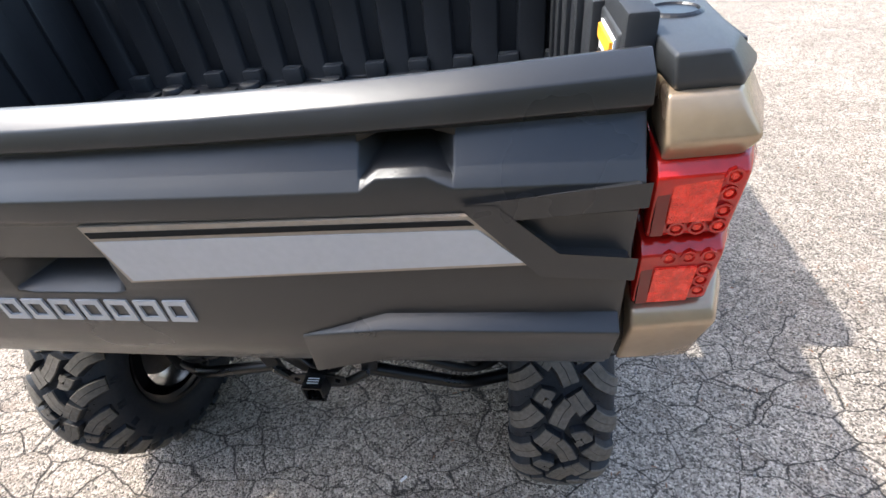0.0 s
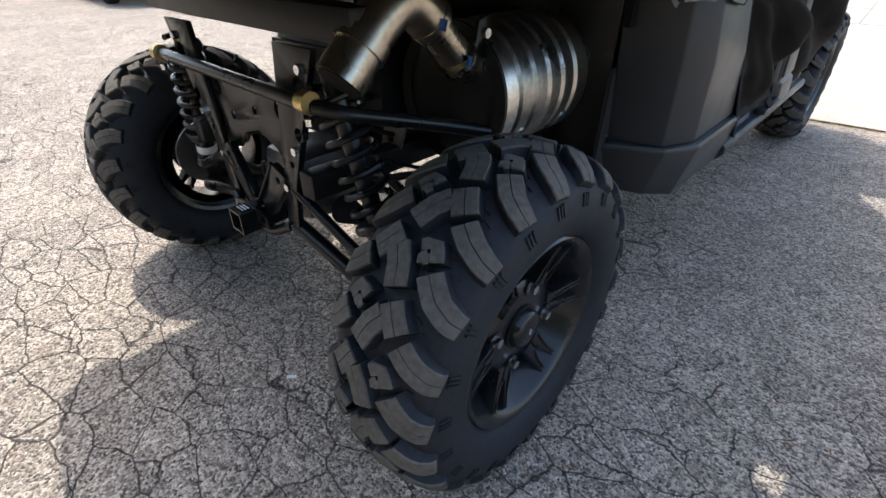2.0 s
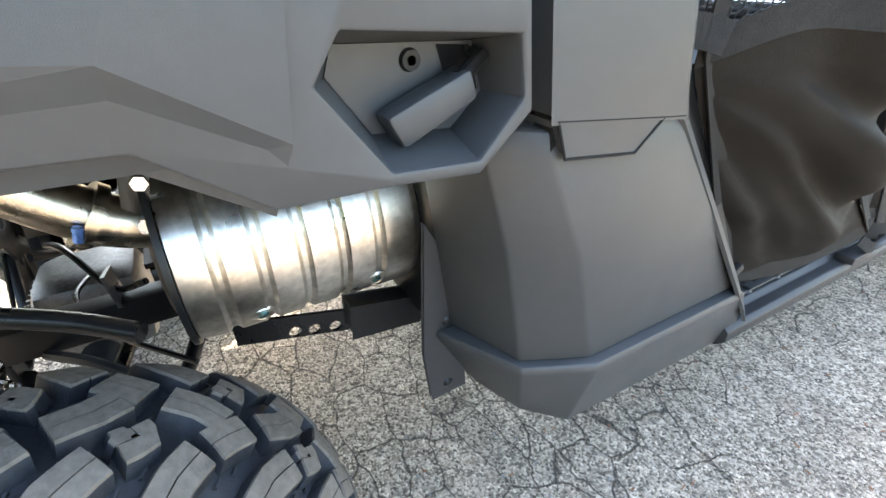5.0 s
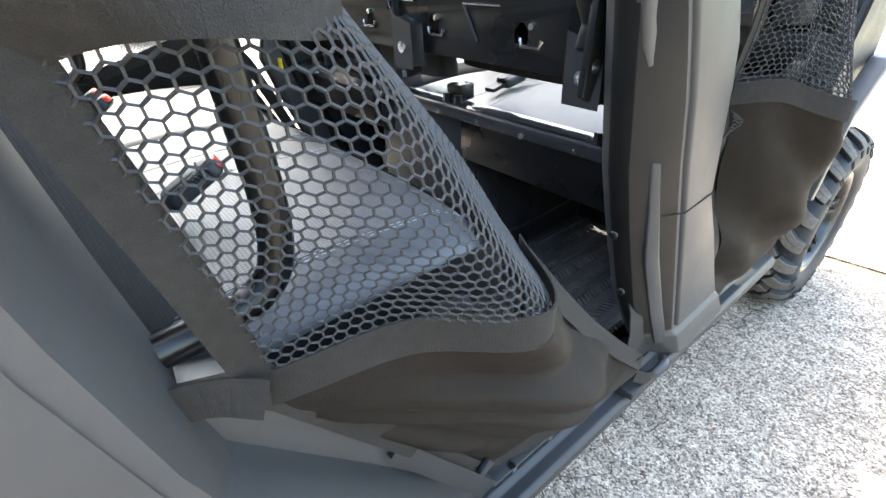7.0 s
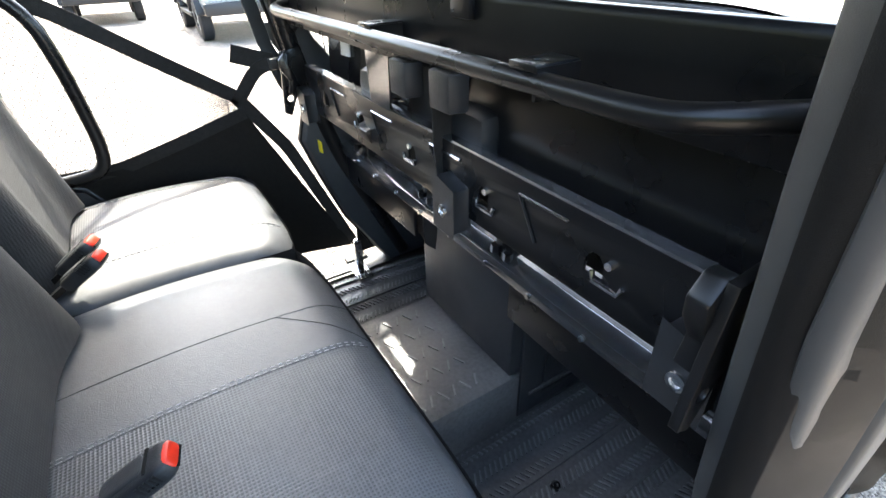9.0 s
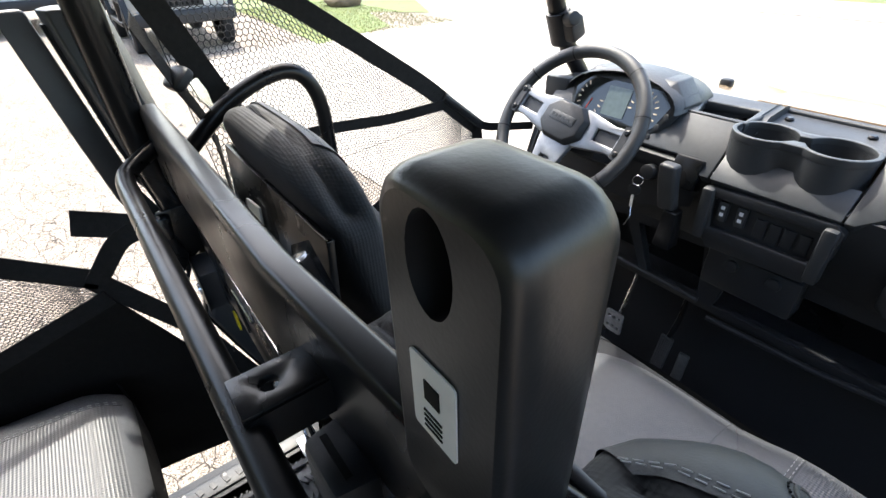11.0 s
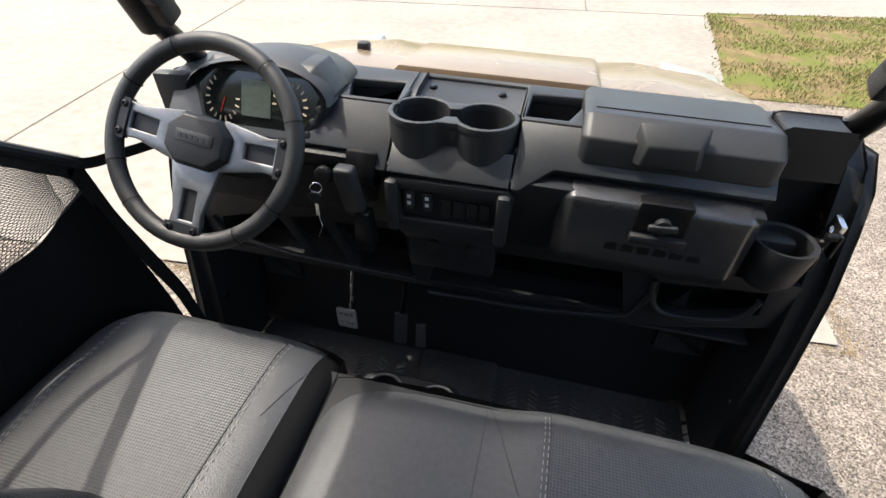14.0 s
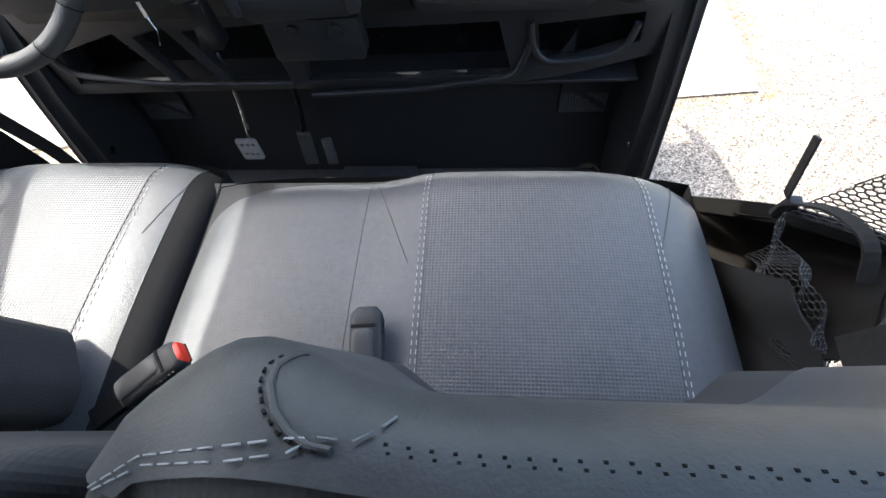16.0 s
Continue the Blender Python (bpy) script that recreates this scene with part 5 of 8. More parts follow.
part("shell_panel", box((0.335, 1.572, 1.275), (0.68, 0.012, 0.30), (-4, 0, 0)), STEEL_BLACK, utv, "black steel seat back shell", bevel=0.003)
part("shell_panel", box((-0.45, 1.600, 1.26), (0.44, 0.012, 0.24), (-4, 0, 0)), STEEL_BLACK, utv, "black steel seat back shell", bevel=0.003)
grab = part("grab_tube", tube([(-0.655, 1.500, 1.412), (-0.590, 1.440, 1.402), (-0.545, 1.428, 1.400), (0.545, 1.446, 1.400), (0.590, 1.455, 1.402), (0.655, 1.500, 1.412)], 0.0135, 14, 0.05), STEEL_BLACK, utv, "black steel grab tube", smooth=True)
for x in (-0.017, 0.40):
    part("tube_bracket", panel([(x - 0.022, 1.435), (x + 0.022, 1.435), (x + 0.022, 1.500), (x - 0.022, 1.500)], [ring((x, 1.462), 0.008, 10)], "z", 1.412, 1.420), STEEL_BLACK, grab, bevel=0.002)
    part("bracket_rib", box((x + 0.022, 1.468, 1.400), (0.005, 0.064, 0.035)), STEEL_BLACK, grab)
for x in (-0.32, 0.06):
    housing = part("belt_housing", cushion((x + 0.08, 1.565, 1.22), (0.13, 0.07, 0.15), power=6, n=4), PLASTIC, utv, "black plastic belt reel housing", smooth=True)
    part("housing_plate", box((x + 0.08, 1.525, 1.155), (0.06, 0.05, 0.035), (20, 0, 0)), STEEL_BLACK, housing, bevel=0.004)
seat_latch = part("seat_latch", prism([(-0.155, 1.255), (-0.085, 1.255), (-0.070, 1.42), (-0.115, 1.45), (-0.165, 1.42)], "y", 1.545, 1.50), RAIL, utv, "glossy black seat latch bracket", bevel=0.012)
part("label", box((0.46, 1.553, 1.385), (0.11, 0.004, 0.045), (-4, 0, -4)), WHITE_LABEL, utv, "white paper label")
for k in range(4):
    part("text_bar", box((0.478, 1.5495, 1.398 - k * 0.009), (0.06, 0.003, 0.002), (-4, 0, -4)), INK_GAP_BLACK, utv)
part("label", box((-0.515, 1.590, 1.30), (0.05, 0.004, 0.045), (-4, 0, 5)), WHITE_LABEL, utv, "white paper label")
for s in (-1,):
    part("warning_sticker", prism([(0.660 * s, 1.00), (0.690 * s, 1.00), (0.690 * s, 0.960), (0.660 * s, 0.963)], "y", 1.520, 1.524), YELLOW, utv, "yellow warning sticker")
    foot = part("net_foot", box((0.688 * s, 1.600, 0.52), (0.035, 0.03, 0.13), (0, 0, 0)), CHROME, utv, "bright zinc net foot bracket", bevel=0.004)
    part("foot_plate", box((0.66 * s, 1.595, 0.456), (0.10, 0.06, 0.008)), CHROME, foot, bevel=0.002)
    part("foot_screw", bolt((0.65 * s, 1.59, 0.460), (0, 0, 1), 0.009, 0.006), STEEL_BLACK, foot)

# belt guides behind the front bench
for x, z in ((0.030, 1.335), (0.170, 1.340)):
    guide = part("belt_guide", loft([[(x + dx, y, z + dz) for dx, y in ((-0.036, 1.505), (0.036, 1.505), (0.030, 1.468), (-0.030, 1.468))] for dz in (-0.034, 0.028)]), PLASTIC, utv, "black plastic belt guide", bevel=0.006)
    part("guide_slot", box((x, 1.484, z + 0.0275), (0.046, 0.006, 0.004)), INK_GAP_BLACK, guide)


# head pad on the beam, with its slotted back and a label
OVAL = [(0.162 + 0.012 * math.cos(a), 1.6125 + 0.0195 * math.sin(a)) for a in (2 * math.pi * k / 24 for k in range(24))]


def rounded(x0, x1, z0, z1, r, n=6, lo=0.0):
    pts = []
    for cx, cz, a0 in ((x1 - r, z1 - r, 0), (x0 + r, z1 - r, 90), (x0 + r, z0 + r, 180), (x1 - r, z0 + r, 270)):
        rr = r
        for k in range(n + 1):
            a = radians(a0 + 90 * k / n)
            pts.append((cx + rr * math.cos(a), cz + rr * math.sin(a)))
    return pts


PAD_BLACK = material("black_moulded_foam", (0.016, 0.016, 0.017), 0.33, bump=0.05, bump_scale=400)
PAD = rounded(0.131, 0.1985, 1.472, 1.639, 0.017)


def shrunk(pts, d, cx=0.1667, cz=1.566):
    """The pad's outline drawn in by d metres."""
    return [(cx + (x - cx) * (1 - d / 0.037), cz + (z - cz) * (1 - d / 0.080)) for x, z in pts]


pad = part("head_pad", loft([[(x, y, z) for x, z in shrunk(PAD, d)] for y, d in ((1.4905, 0.0062), (1.4912, 0.0042), (1.4935, 0.0020), (1.498, 0.0004), (1.503, 0), (1.524, 0), (1.530, 0.0015), (1.534, 0.005))], caps=False), PAD_BLACK, utv, "black moulded head pad with a slotted back", smooth=True, angle=70)
part("pad_back", panel(shrunk(PAD, 0.0062), [OVAL], "y", 1.4905, 1.494), PAD_BLACK, pad)
part("pad_slot", loft([[(x, 1.4905, z) for x, z in OVAL], [(0.162 + (x - 0.162) * 0.85, 1.524, z) for x, z in OVAL]], caps=False), PAD_BLACK, pad, smooth=True)
part("pad_core", panel(shrunk(PAD, 0.005), [], "y", 1.525, 1.534), PAD_BLACK, pad)
part("pad_post", box((0.166, 1.517, 1.466), (0.05, 0.012, 0.06)), STEEL_BLACK, pad, bevel=0.002)
pad_label = part("pad_label", panel(rounded(0.149, 0.1755, 1.531, 1.572, 0.002, 3), [], "y", 1.4902, 1.4894), WHITE_LABEL, pad, "white paper label with small print")
for k in range(4):
    part("text_bar", box((0.162, 1.4892, 1.545 - k * 0.003), (0.011, 0.0006, 0.0010)), INK_GAP_BLACK, pad)
part("print_block", box((0.162, 1.4892, 1.557), (0.009, 0.0006, 0.010)), INK_GAP_BLACK, pad)


# ---------------- seats ----------------
def seam(pts, parent, r=0.0009, name="seam", mat=None):
    part(name, tube(pts, r, 6), mat or VINYL_DARK, parent, smooth=True)


def stitches(path, parent, step=0.011, length=0.007, mat=None, thick=0.0007):
    """A row of thread stitches along a path, joined in one mesh."""
    bm = bmesh.new()
    path = [Vector(p) for p in path]
    carry = 0.0
    for a, b in zip(path, path[1:]):
        d = (b - a)
        n = d.length
        d = d.normalized()
        t = carry
        while t + length < n:
            add_tube(bm, [a + d * t, a + d * (t + length)], thick, 5)
            t += step
        carry = max(t - n, 0)
    tagged(part("stitching", bm, mat or STITCH, parent, "row of thread stitching"), kind="stuff")


def seat_top(y, y0, y1, z, front=0.05):
    """Height of a cushion along its depth: gently crowned, rolling down at the front edge."""
    f = (y - y0) / (y1 - y0)
    return z + 0.014 * math.sin(math.pi * min(f * 1.05, 1)) - front * max(0, (f - 0.86) / 0.14) ** 2


def seat_cushion(name, x0, x1, y0, y1, z, label, panel_x=None, flare=0.0, thick=0.13, front=0.034, lift=None, side=None):
    """A bench or bucket cushion with an inset perforated panel and stitched seams."""
    n, m = 22, 26

    def skin(u, v):
        f = v
        w = 1.0 - flare * (f ** 3)
        cx = (x0 + x1) / 2
        x = cx + (u - 0.5) * (x1 - x0) * w
        y = y0 + (y1 - y0) * v - 0.022 * (abs(2 * u - 1) ** 6)
        edge = 0.030 * abs(2 * u - 1) ** 7
        return Vector((x, y, seat_top(y0 + (y1 - y0) * v, y0, y1, z, front) - edge + (lift(x, v) if lift else 0.0)))
    bm = bmesh.new()
    rows = [[bm.verts.new(skin(i / n, j / m)) for i in range(n + 1)] for j in range(m + 1)]
    for j in range(m):
        for i in range(n):
            bm.faces.new((rows[j][i], rows[j][i + 1], rows[j + 1][i + 1], rows[j + 1][i]))
    rim = [rows[0][i] for i in range(n + 1)] + [rows[j][n] for j in range(1, m + 1)] + [rows[m][i] for i in range(n - 1, -1, -1)] + [rows[j][0] for j in range(m - 1, 0, -1)]
    cx, cy = (x0 + x1) / 2, (y0 + y1) / 2
    low = [bm.verts.new((cx + (v.co.x - cx) * 1.012, cy + (v.co.y - cy) * 1.012, v.co.z - 0.022)) for v in rim]
    base = [bm.verts.new((cx + (v.co.x - cx) * 0.97, cy + (v.co.y - cy) * 0.96, z - thick)) for v in rim]
    k = len(rim)
    for i in range(k):
        bm.faces.new((rim[i], rim[(i + 1) % k], low[(i + 1) % k], low[i]))
        bm.faces.new((low[i], low[(i + 1) % k], base[(i + 1) % k], base[i]))
    bm.faces.new(base)
    seat = part(name, bm, VINYL, utv, label, smooth=True, angle=60)
    # black side band
    band = bmesh.new()
    add_loft(band, [[(cx + (v[0] - cx) * s1, cy + (v[1] - cy) * s1, zz) for v in [(p.x, p.y) for p in [skin(i / n, 0) for i in range(n + 1)] + [skin(1, j / m) for j in range(1, m + 1)] + [skin(i / n, 1) for i in range(n - 1, -1, -1)] + [skin(0, j / m) for j in range(m - 1, 0, -1)]]]
                     for s1, zz in ((1.0125, z - 0.030), (1.017, z - 0.070), (1.008, z - thick - 0.005))], caps=False)
    part("side_band", band, BAND_BLACK, seat, "black fabric side band", smooth=True)
    if side:
        wrap = bmesh.new()
        add_loft(wrap, [[skin(u, j / 30) + Vector((0, 0, 0.0018)) for j in range(31)] for u in (side, (side + 1) / 2, 1.0)]
                 + [[(cx + (p.x - cx) * 1.016, cy + (p.y - cy) * 1.014, p.z - dz) for p in (skin(1, j / 30) for j in range(31))] for dz in (0.012, 0.040)], closed=False, caps=False)
        part("side_facing", wrap, BAND_BLACK, seat, "black fabric side facing", smooth=True, angle=60)
        seam([skin(side, j / 30) + Vector((0, 0, 0.0018)) for j in range(2, 31)], seat, 0.0012, "piping", VINYL)
    if panel_x:
        pb = bmesh.new()
        a, b = (panel_x[0] - x0) / (x1 - x0), (panel_x[1] - x0) / (x1 - x0)
        rows = [[bm2 for bm2 in (pb.verts.new(skin(a + (b - a) * i / 14, j / 40) + Vector((0, 0, 0.0012))) for i in range(15))] for j in range(39)]
        for j in range(38):
            for i in range(14):
                pb.faces.new((rows[j][i], rows[j][i + 1], rows[j + 1][i + 1], rows[j + 1][i]))
        part("seat_insert", pb, SEAT_PERF, seat, "perforated grey vinyl insert", smooth=True)
        for u, du in ((a, -1), (b, 1)):
            for d in (0.003, 0.010):
                stitches([skin(u + du * d / (x1 - x0), j / 40) + Vector((0, 0, 0.0012)) for j in range(1, 40)], seat)
            seam([skin(u, j / 40) + Vector((0, 0, 0.0008)) for j in range(1, 40)], seat)
    return seat, skin


seat_cushion("rear_seat", -0.700, -0.185, 0.80, 1.285, 0.965, "grey vinyl single rear seat cushion", (-0.62, -0.29))
rear_r, skin = seat_cushion("rear_bench", -0.170, 0.662, 0.80, 1.290, 0.965, "grey vinyl double rear bench cushion", (0.225, 0.575))
seam([skin((0.095 + 0.17) / 0.832, j / 30) for j in range(2, 31)], rear_r)
seam([skin((0.095 + 0.17) / 0.832 + 0.13 * (j - 22) / 8 * (j > 22), j / 30) + Vector((0, 0, 0.0005)) for j in range(22, 31)], rear_r)
drv, skin = seat_cushion("driver_seat", -0.705, -0.178, 1.645, 2.215, 0.962, "grey perforated vinyl driver seat cushion in netted sunlight", (-0.63, -0.290), lift=lambda x, v: 0.010 * v * (1 - min(abs((x + 0.4475) / 0.2575), 1.0) ** 3), side=0.925)
seam([skin(0.86 + 0.10 * (j - 20) / 10, j / 30) for j in range(20, 31)], drv)
def bench_lift(x, v):
    """The passenger place swells above the flat middle place, most at its front."""
    k = min(max((x - 0.12) / 0.13, 0.0), 1.0)
    k = k * k * (3 - 2 * k)
    return -0.008 + k * (0.012 + 0.018 * v) * (1 - 0.6 * abs((x - 0.40) / 0.29) ** 3)


bench, skin = seat_cushion("front_bench", -0.166, 0.688, 1.645, 2.175, 0.962, "grey vinyl two-place front bench cushion", (0.240, 0.592), lift=bench_lift)
U0, BENCH_WIDE = 0.166, 0.854
seam([skin((U0 + 0.128) / BENCH_WIDE, j / 30) + Vector((0, 0, 0.0004)) for j in range(2, 31)], bench)
seam([skin((U0 + 0.128 + 0.085 * (30 - j) / 12) / BENCH_WIDE, j / 30) + Vector((0, 0, 0.0004)) for j in range(18, 31)], bench)
seam([skin((U0 + 0.602 + 0.06 * (j - 20) / 10) / BENCH_WIDE, j / 30) + Vector((0, 0, 0.0004)) for j in range(20, 31)], bench)


def back_shape(x0, x1, y0, z0, z1, lean, depth, wings, low=False):
    """Skin of an upright cushion: u runs round it (0 to 1 across the front), v up it, over a rounded top."""
    cx, a0, b0, r = (x0 + x1) / 2, (x1 - x0) / 2, depth / 2, 0.038

    def at(c, s, v, inflate=0.0):
        phi = max(0.0, (v - 0.86) / 0.14) * math.pi / 2
        shrink = r * (1 - math.cos(phi))
        a, b = a0 * (1 - 0.07 * min(v, 0.9) ** 3) - shrink + inflate, b0 - shrink * 0.95 + inflate
        px, py = math.copysign(abs(c) ** 0.5, c), math.copysign(abs(s) ** 0.55, s)
        e = abs(px)
        z = z0 + (z1 - r - z0) * min(v / 0.86, 1.0) + (r + inflate) * math.sin(phi)
        z -= (0.085 if low else 0.050) * e ** 4 * v
        y = y0 - b0 - math.tan(radians(lean)) * (z - z0) + b * py
        if s > 0:
            fade = min(1.0, max(0.0, (0.80 - v) / 0.40)) ** 0.8 if low else 1 - 0.55 * v
            y += wings * math.exp(-((e - 0.74) / 0.19) ** 2) * fade * s ** 0.4 * math.cos(phi)
        return Vector((cx + a * px, y, z))
    return at


def seat_back(name, x0, x1, y0, z0, z1, lean, label, depth=0.10, mat=None, wings=0.035, low=False):
    """An upright cushion that leans back, rounded all over, with swelling side bolsters."""
    at = back_shape(x0, x1, y0, z0, z1, lean, depth, wings, low)
    n, levels = 64, [k / 14 * 0.86 for k in range(15)] + [0.86 + 0.14 * k / 7 for k in range(1, 8)]
    loops = [[at(math.cos(2 * math.pi * i / n), math.sin(2 * math.pi * i / n), v) for i in range(n)] for v in levels]
    return part(name, loft(loops), mat or SEAT_BLACK, utv, label, smooth=True, angle=75)


seat_back("rear_seat_back", -0.69, -0.20, 0.835, 0.98, 1.52, 10, "black fabric rear seat back")
seat_back("rear_bench_back", -0.17, 0.66, 0.835, 0.98, 1.52, 10, "black fabric rear bench back")
def along_skin(skin, uv, lift=0.0034, n=8):
    """Points of a skin along a broken line of its coordinates."""
    return [skin(a[0] + (b[0] - a[0]) * k / n, a[1] + (b[1] - a[1]) * k / n, lift) for a, b in zip(uv, uv[1:]) for k in range(n)] + [skin(*uv[-1], lift)]


def back_front(back, x0, x1, y0, z0, z1, lean, wings, u0, u1, v0=0.30, depth=0.085, low=False):
    """Grey vinyl facing of a seat back, with a stitched border; the same curves as the cushion under it."""
    at = back_shape(x0, x1, y0, z0, z1, lean, depth, wings, low)

    def skin(u, v, inflate=0.003):
        q = min(max(2 * u - 1, -0.999), 0.999)
        c = math.copysign(q * q, q)
        return at(c, math.sqrt(1 - c * c), v, inflate)
    bm = bmesh.new()
    n, m = 40, 30
    rows = [[bm.verts.new(skin(u0 + (u1 - u0) * i / n, v0 + (0.985 - v0) * j / m, 0.0025)) for i in range(n + 1)] for j in range(m + 1)]
    for j in range(m):
        for i in range(n):
            bm.faces.new((rows[j][i], rows[j][i + 1], rows[j + 1][i + 1], rows[j + 1][i]))
    part("back_facing", bm, VINYL_DARK, back, "dark grey vinyl facing", smooth=True)
    for d in (0.0, 0.006):
        stitches([skin(0.25 + 0.55 * j / 40, 0.952 + d, 0.0022) for j in range(41)], back, 0.007, 0.0012, INK_GAP_BLACK)
    for d in (0.0, 0.007):
        stitches(along_skin(skin, ((0.0, 0.955 + d), (0.05, 0.968 + d), (0.13, 0.972 + d), (0.18, 0.965 + d), (0.205, 0.960), (0.23, 0.957), (0.25, 0.944), (0.272, 0.920)), n=1), back, 0.0095, 0.0065, thick=0.0005)
    oval = along_skin(skin, ((0.192, 0.885), (0.182, 0.900), (0.171, 0.918), (0.168, 0.934), (0.172, 0.950), (0.182, 0.960), (0.195, 0.965), (0.212, 0.965)), 0.0026, 2)
    part("piping", tube(oval, 0.0014, 8), VINYL_DARK, back, smooth=True)
    stitches([p + Vector((-0.004, 0, 0)) for p in oval], back, 0.005, 0.002, INK_GAP_BLACK)
    return skin


def emblem(back, skin, u0, u1, v, n=6):
    """Plain silver bars where the back carries its emblem."""
    for k in range(n):
        u = u0 + (u1 - u0) * (k + 0.5) / n
        a, b = skin(u, v - 0.012, 0.003), skin(u, v + 0.012, 0.003)
        d = b - a
        part("emblem_bar", box((0, 0, 0), ((u1 - u0) / n * 0.34, 0.0016, 0.009)), EMBLEM_GREY, back, "grey emblem shape").matrix_local = Matrix.Translation(a.lerp(b, 0.5)) @ Matrix.Rotation(-math.atan2(d.y, d.z), 4, "X")


drv_back = seat_back("driver_seat_back", -0.715, -0.212, 1.775, 1.0, 1.475, 12, "black fabric driver seat back with grey centre", 0.085, wings=0.07, low=True)
skin = back_front(drv_back, -0.715, -0.212, 1.775, 1.0, 1.475, 12, 0.07, 0.08, 0.80, low=True)
emblem(drv_back, skin, 0.36, 0.62, 0.86)
seat_back("front_middle_back", -0.150, 0.130, 1.690, 1.03, 1.375, 10, "black fabric middle seat back", 0.085, wings=0.01)
pass_back = seat_back("passenger_seat_back", 0.148, 0.690, 1.732, 1.06, 1.470, 13, "black and grey vinyl passenger seat back", 0.085, wings=0.056)
skin = back_front(pass_back, 0.148, 0.690, 1.732, 1.06, 1.470, 13, 0.056, 0.0, 1.0)

# ---------------- dashboard and footwell ----------------
DASH_WEAVE = mesh_weave("finely_grained_dash", (0.034, 0.037, 0.040), 0.003, 0.48, 0.10)
dash = part("dashboard", panel([(-0.690, 2.545), (-0.285, 2.532), (-0.150, 2.532), (-0.144, 2.700), (0.090, 2.700), (0.093, 2.532), (0.200, 2.532), (0.560, 2.545), (0.660, 2.575), (0.660, 2.715), (-0.690, 2.715)],
                               [*(BINS := ([(-0.262, 2.546), (-0.160, 2.548), (-0.171, 2.647), (-0.290, 2.631)], [(0.100, 2.548), (0.182, 2.550), (0.224, 2.668), (0.104, 2.662)]))], "z", 1.318, 1.341), PLASTIC_GREY, utv, "dark grey moulded dashboard", bevel=0.005)
for outline in BINS:
    mx, my = sum(p[0] for p in outline) / 4, sum(p[1] for p in outline) / 4
    bm = loft([[(mx + (x - mx) * k, my + (y - my) * k, z) for x, y in outline] for z, k in ((1.322, 1.03), (1.225, 0.90))], caps=False)
    add_box(bm, (mx, my, 1.224), (0.11, 0.10, 0.004))
    part("dash_bin", bm, PLASTIC, dash, "deep black open dash bin")


def dash_face(pts):
    """A slab of the sloping front: x, and the share of the way down the slope."""
    top = [(x, 2.534 - 0.098 * d, 1.338 - 0.094 * d) for x, d in pts]
    part("dash_face", loft([top, [(x, y + 0.028, z - 0.028) for x, y, z in top]]), DASH_WEAVE, dash, bevel=0.003)


dash_face([(-0.660, 0.78), (-0.240, 0.78), (-0.172, 1.02), (-0.1535, 1.02), (-0.1535, 0.0), (-0.660, 0.0)])
dash_face([(-0.1500, 1.02), (0.0930, 1.02), (0.0930, 0.52), (-0.1500, 0.52)])
dash_face([(0.0965, 1.02), (0.112, 1.02), (0.170, 0.66), (0.552, 0.66), (0.552, 0.0), (0.0965, 0.0)])
# twin cup holder standing out of the sloping face, tray behind it
def twin(r, w, n=18, grow=0.0):
    """Outline of two round cups joined by a waist of half width w."""
    pts = []
    for cx, cy, start in ((-0.101, 2.521, 0.0), (0.027, 2.524, math.pi)):
        a = math.asin(w / r)
        for k in range(n + 1):
            t = start + a + (2 * math.pi - 2 * a) * k / n
            pts.append((cx + r * math.cos(t), cy + r * math.sin(t)))
    return pts


cups = part("cup_holder", panel(twin(0.0650, 0.047), [twin(0.0560, 0.018)], "z", 1.324, 1.3400), PLASTIC_GREY, utv, "dark grey twin cup holder moulding", smooth=True, bevel=0.0035, seg=3, angle=40)
part("cup_wall", loft([[(x, y + dy, z) for x, y in twin(r, w)] for z, r, w, dy in ((1.332, 0.0640, 0.046, 0), (1.290, 0.0630, 0.036, -0.002), (1.205, 0.0605, 0.028, -0.004))], caps=False), PLASTIC_GREY, cups, smooth=True, angle=50)
part("cup_well", loft([[(x, y, z) for x, y in twin(r, w)] for z, r, w in ((1.332, 0.0564, 0.0185), (1.300, 0.0540, 0.016), (1.235, 0.046, 0.010), (1.234, 0.030, 0.008))], caps=False), PLASTIC, cups, smooth=True, angle=40)
for x in (-0.101, 0.027):
    part("cup_floor", cyl((x, 2.528, 1.230), (x, 2.528, 1.236), 0.045, 0.045, 28), PLASTIC, cups)
part("tray", prism([(2.592, 1.322), (2.700, 1.333), (2.700, 1.318), (2.592, 1.310)], "x", -0.143, 0.088), PLASTIC_GREY, cups, bevel=0.003)
part("tray_ear", prism([(2.575, 1.320), (2.61, 1.338), (2.685, 1.346), (2.70, 1.342), (2.70, 1.32)], "x", -0.152, -0.134), PLASTIC_GREY, cups, bevel=0.005)
for x in (-0.113, 0.040):
    part("tray_screw", revolve([(0, 0.009), (0.006, 0.009), (0.009, 0.006), (0.009, 0)], pose(x, 2.660, 1.327, 4, 0, 0), 16), STEEL_BLACK, cups)
part("dash_valance", loft([[(x, y, z) for y, z in ((2.445, 1.252), (2.462, 1.19), (2.508, 1.05), (2.53, 1.05), (2.53, 1.26))] for x in (-0.66, 0.545)]), PLASTIC, dash, bevel=0.006)
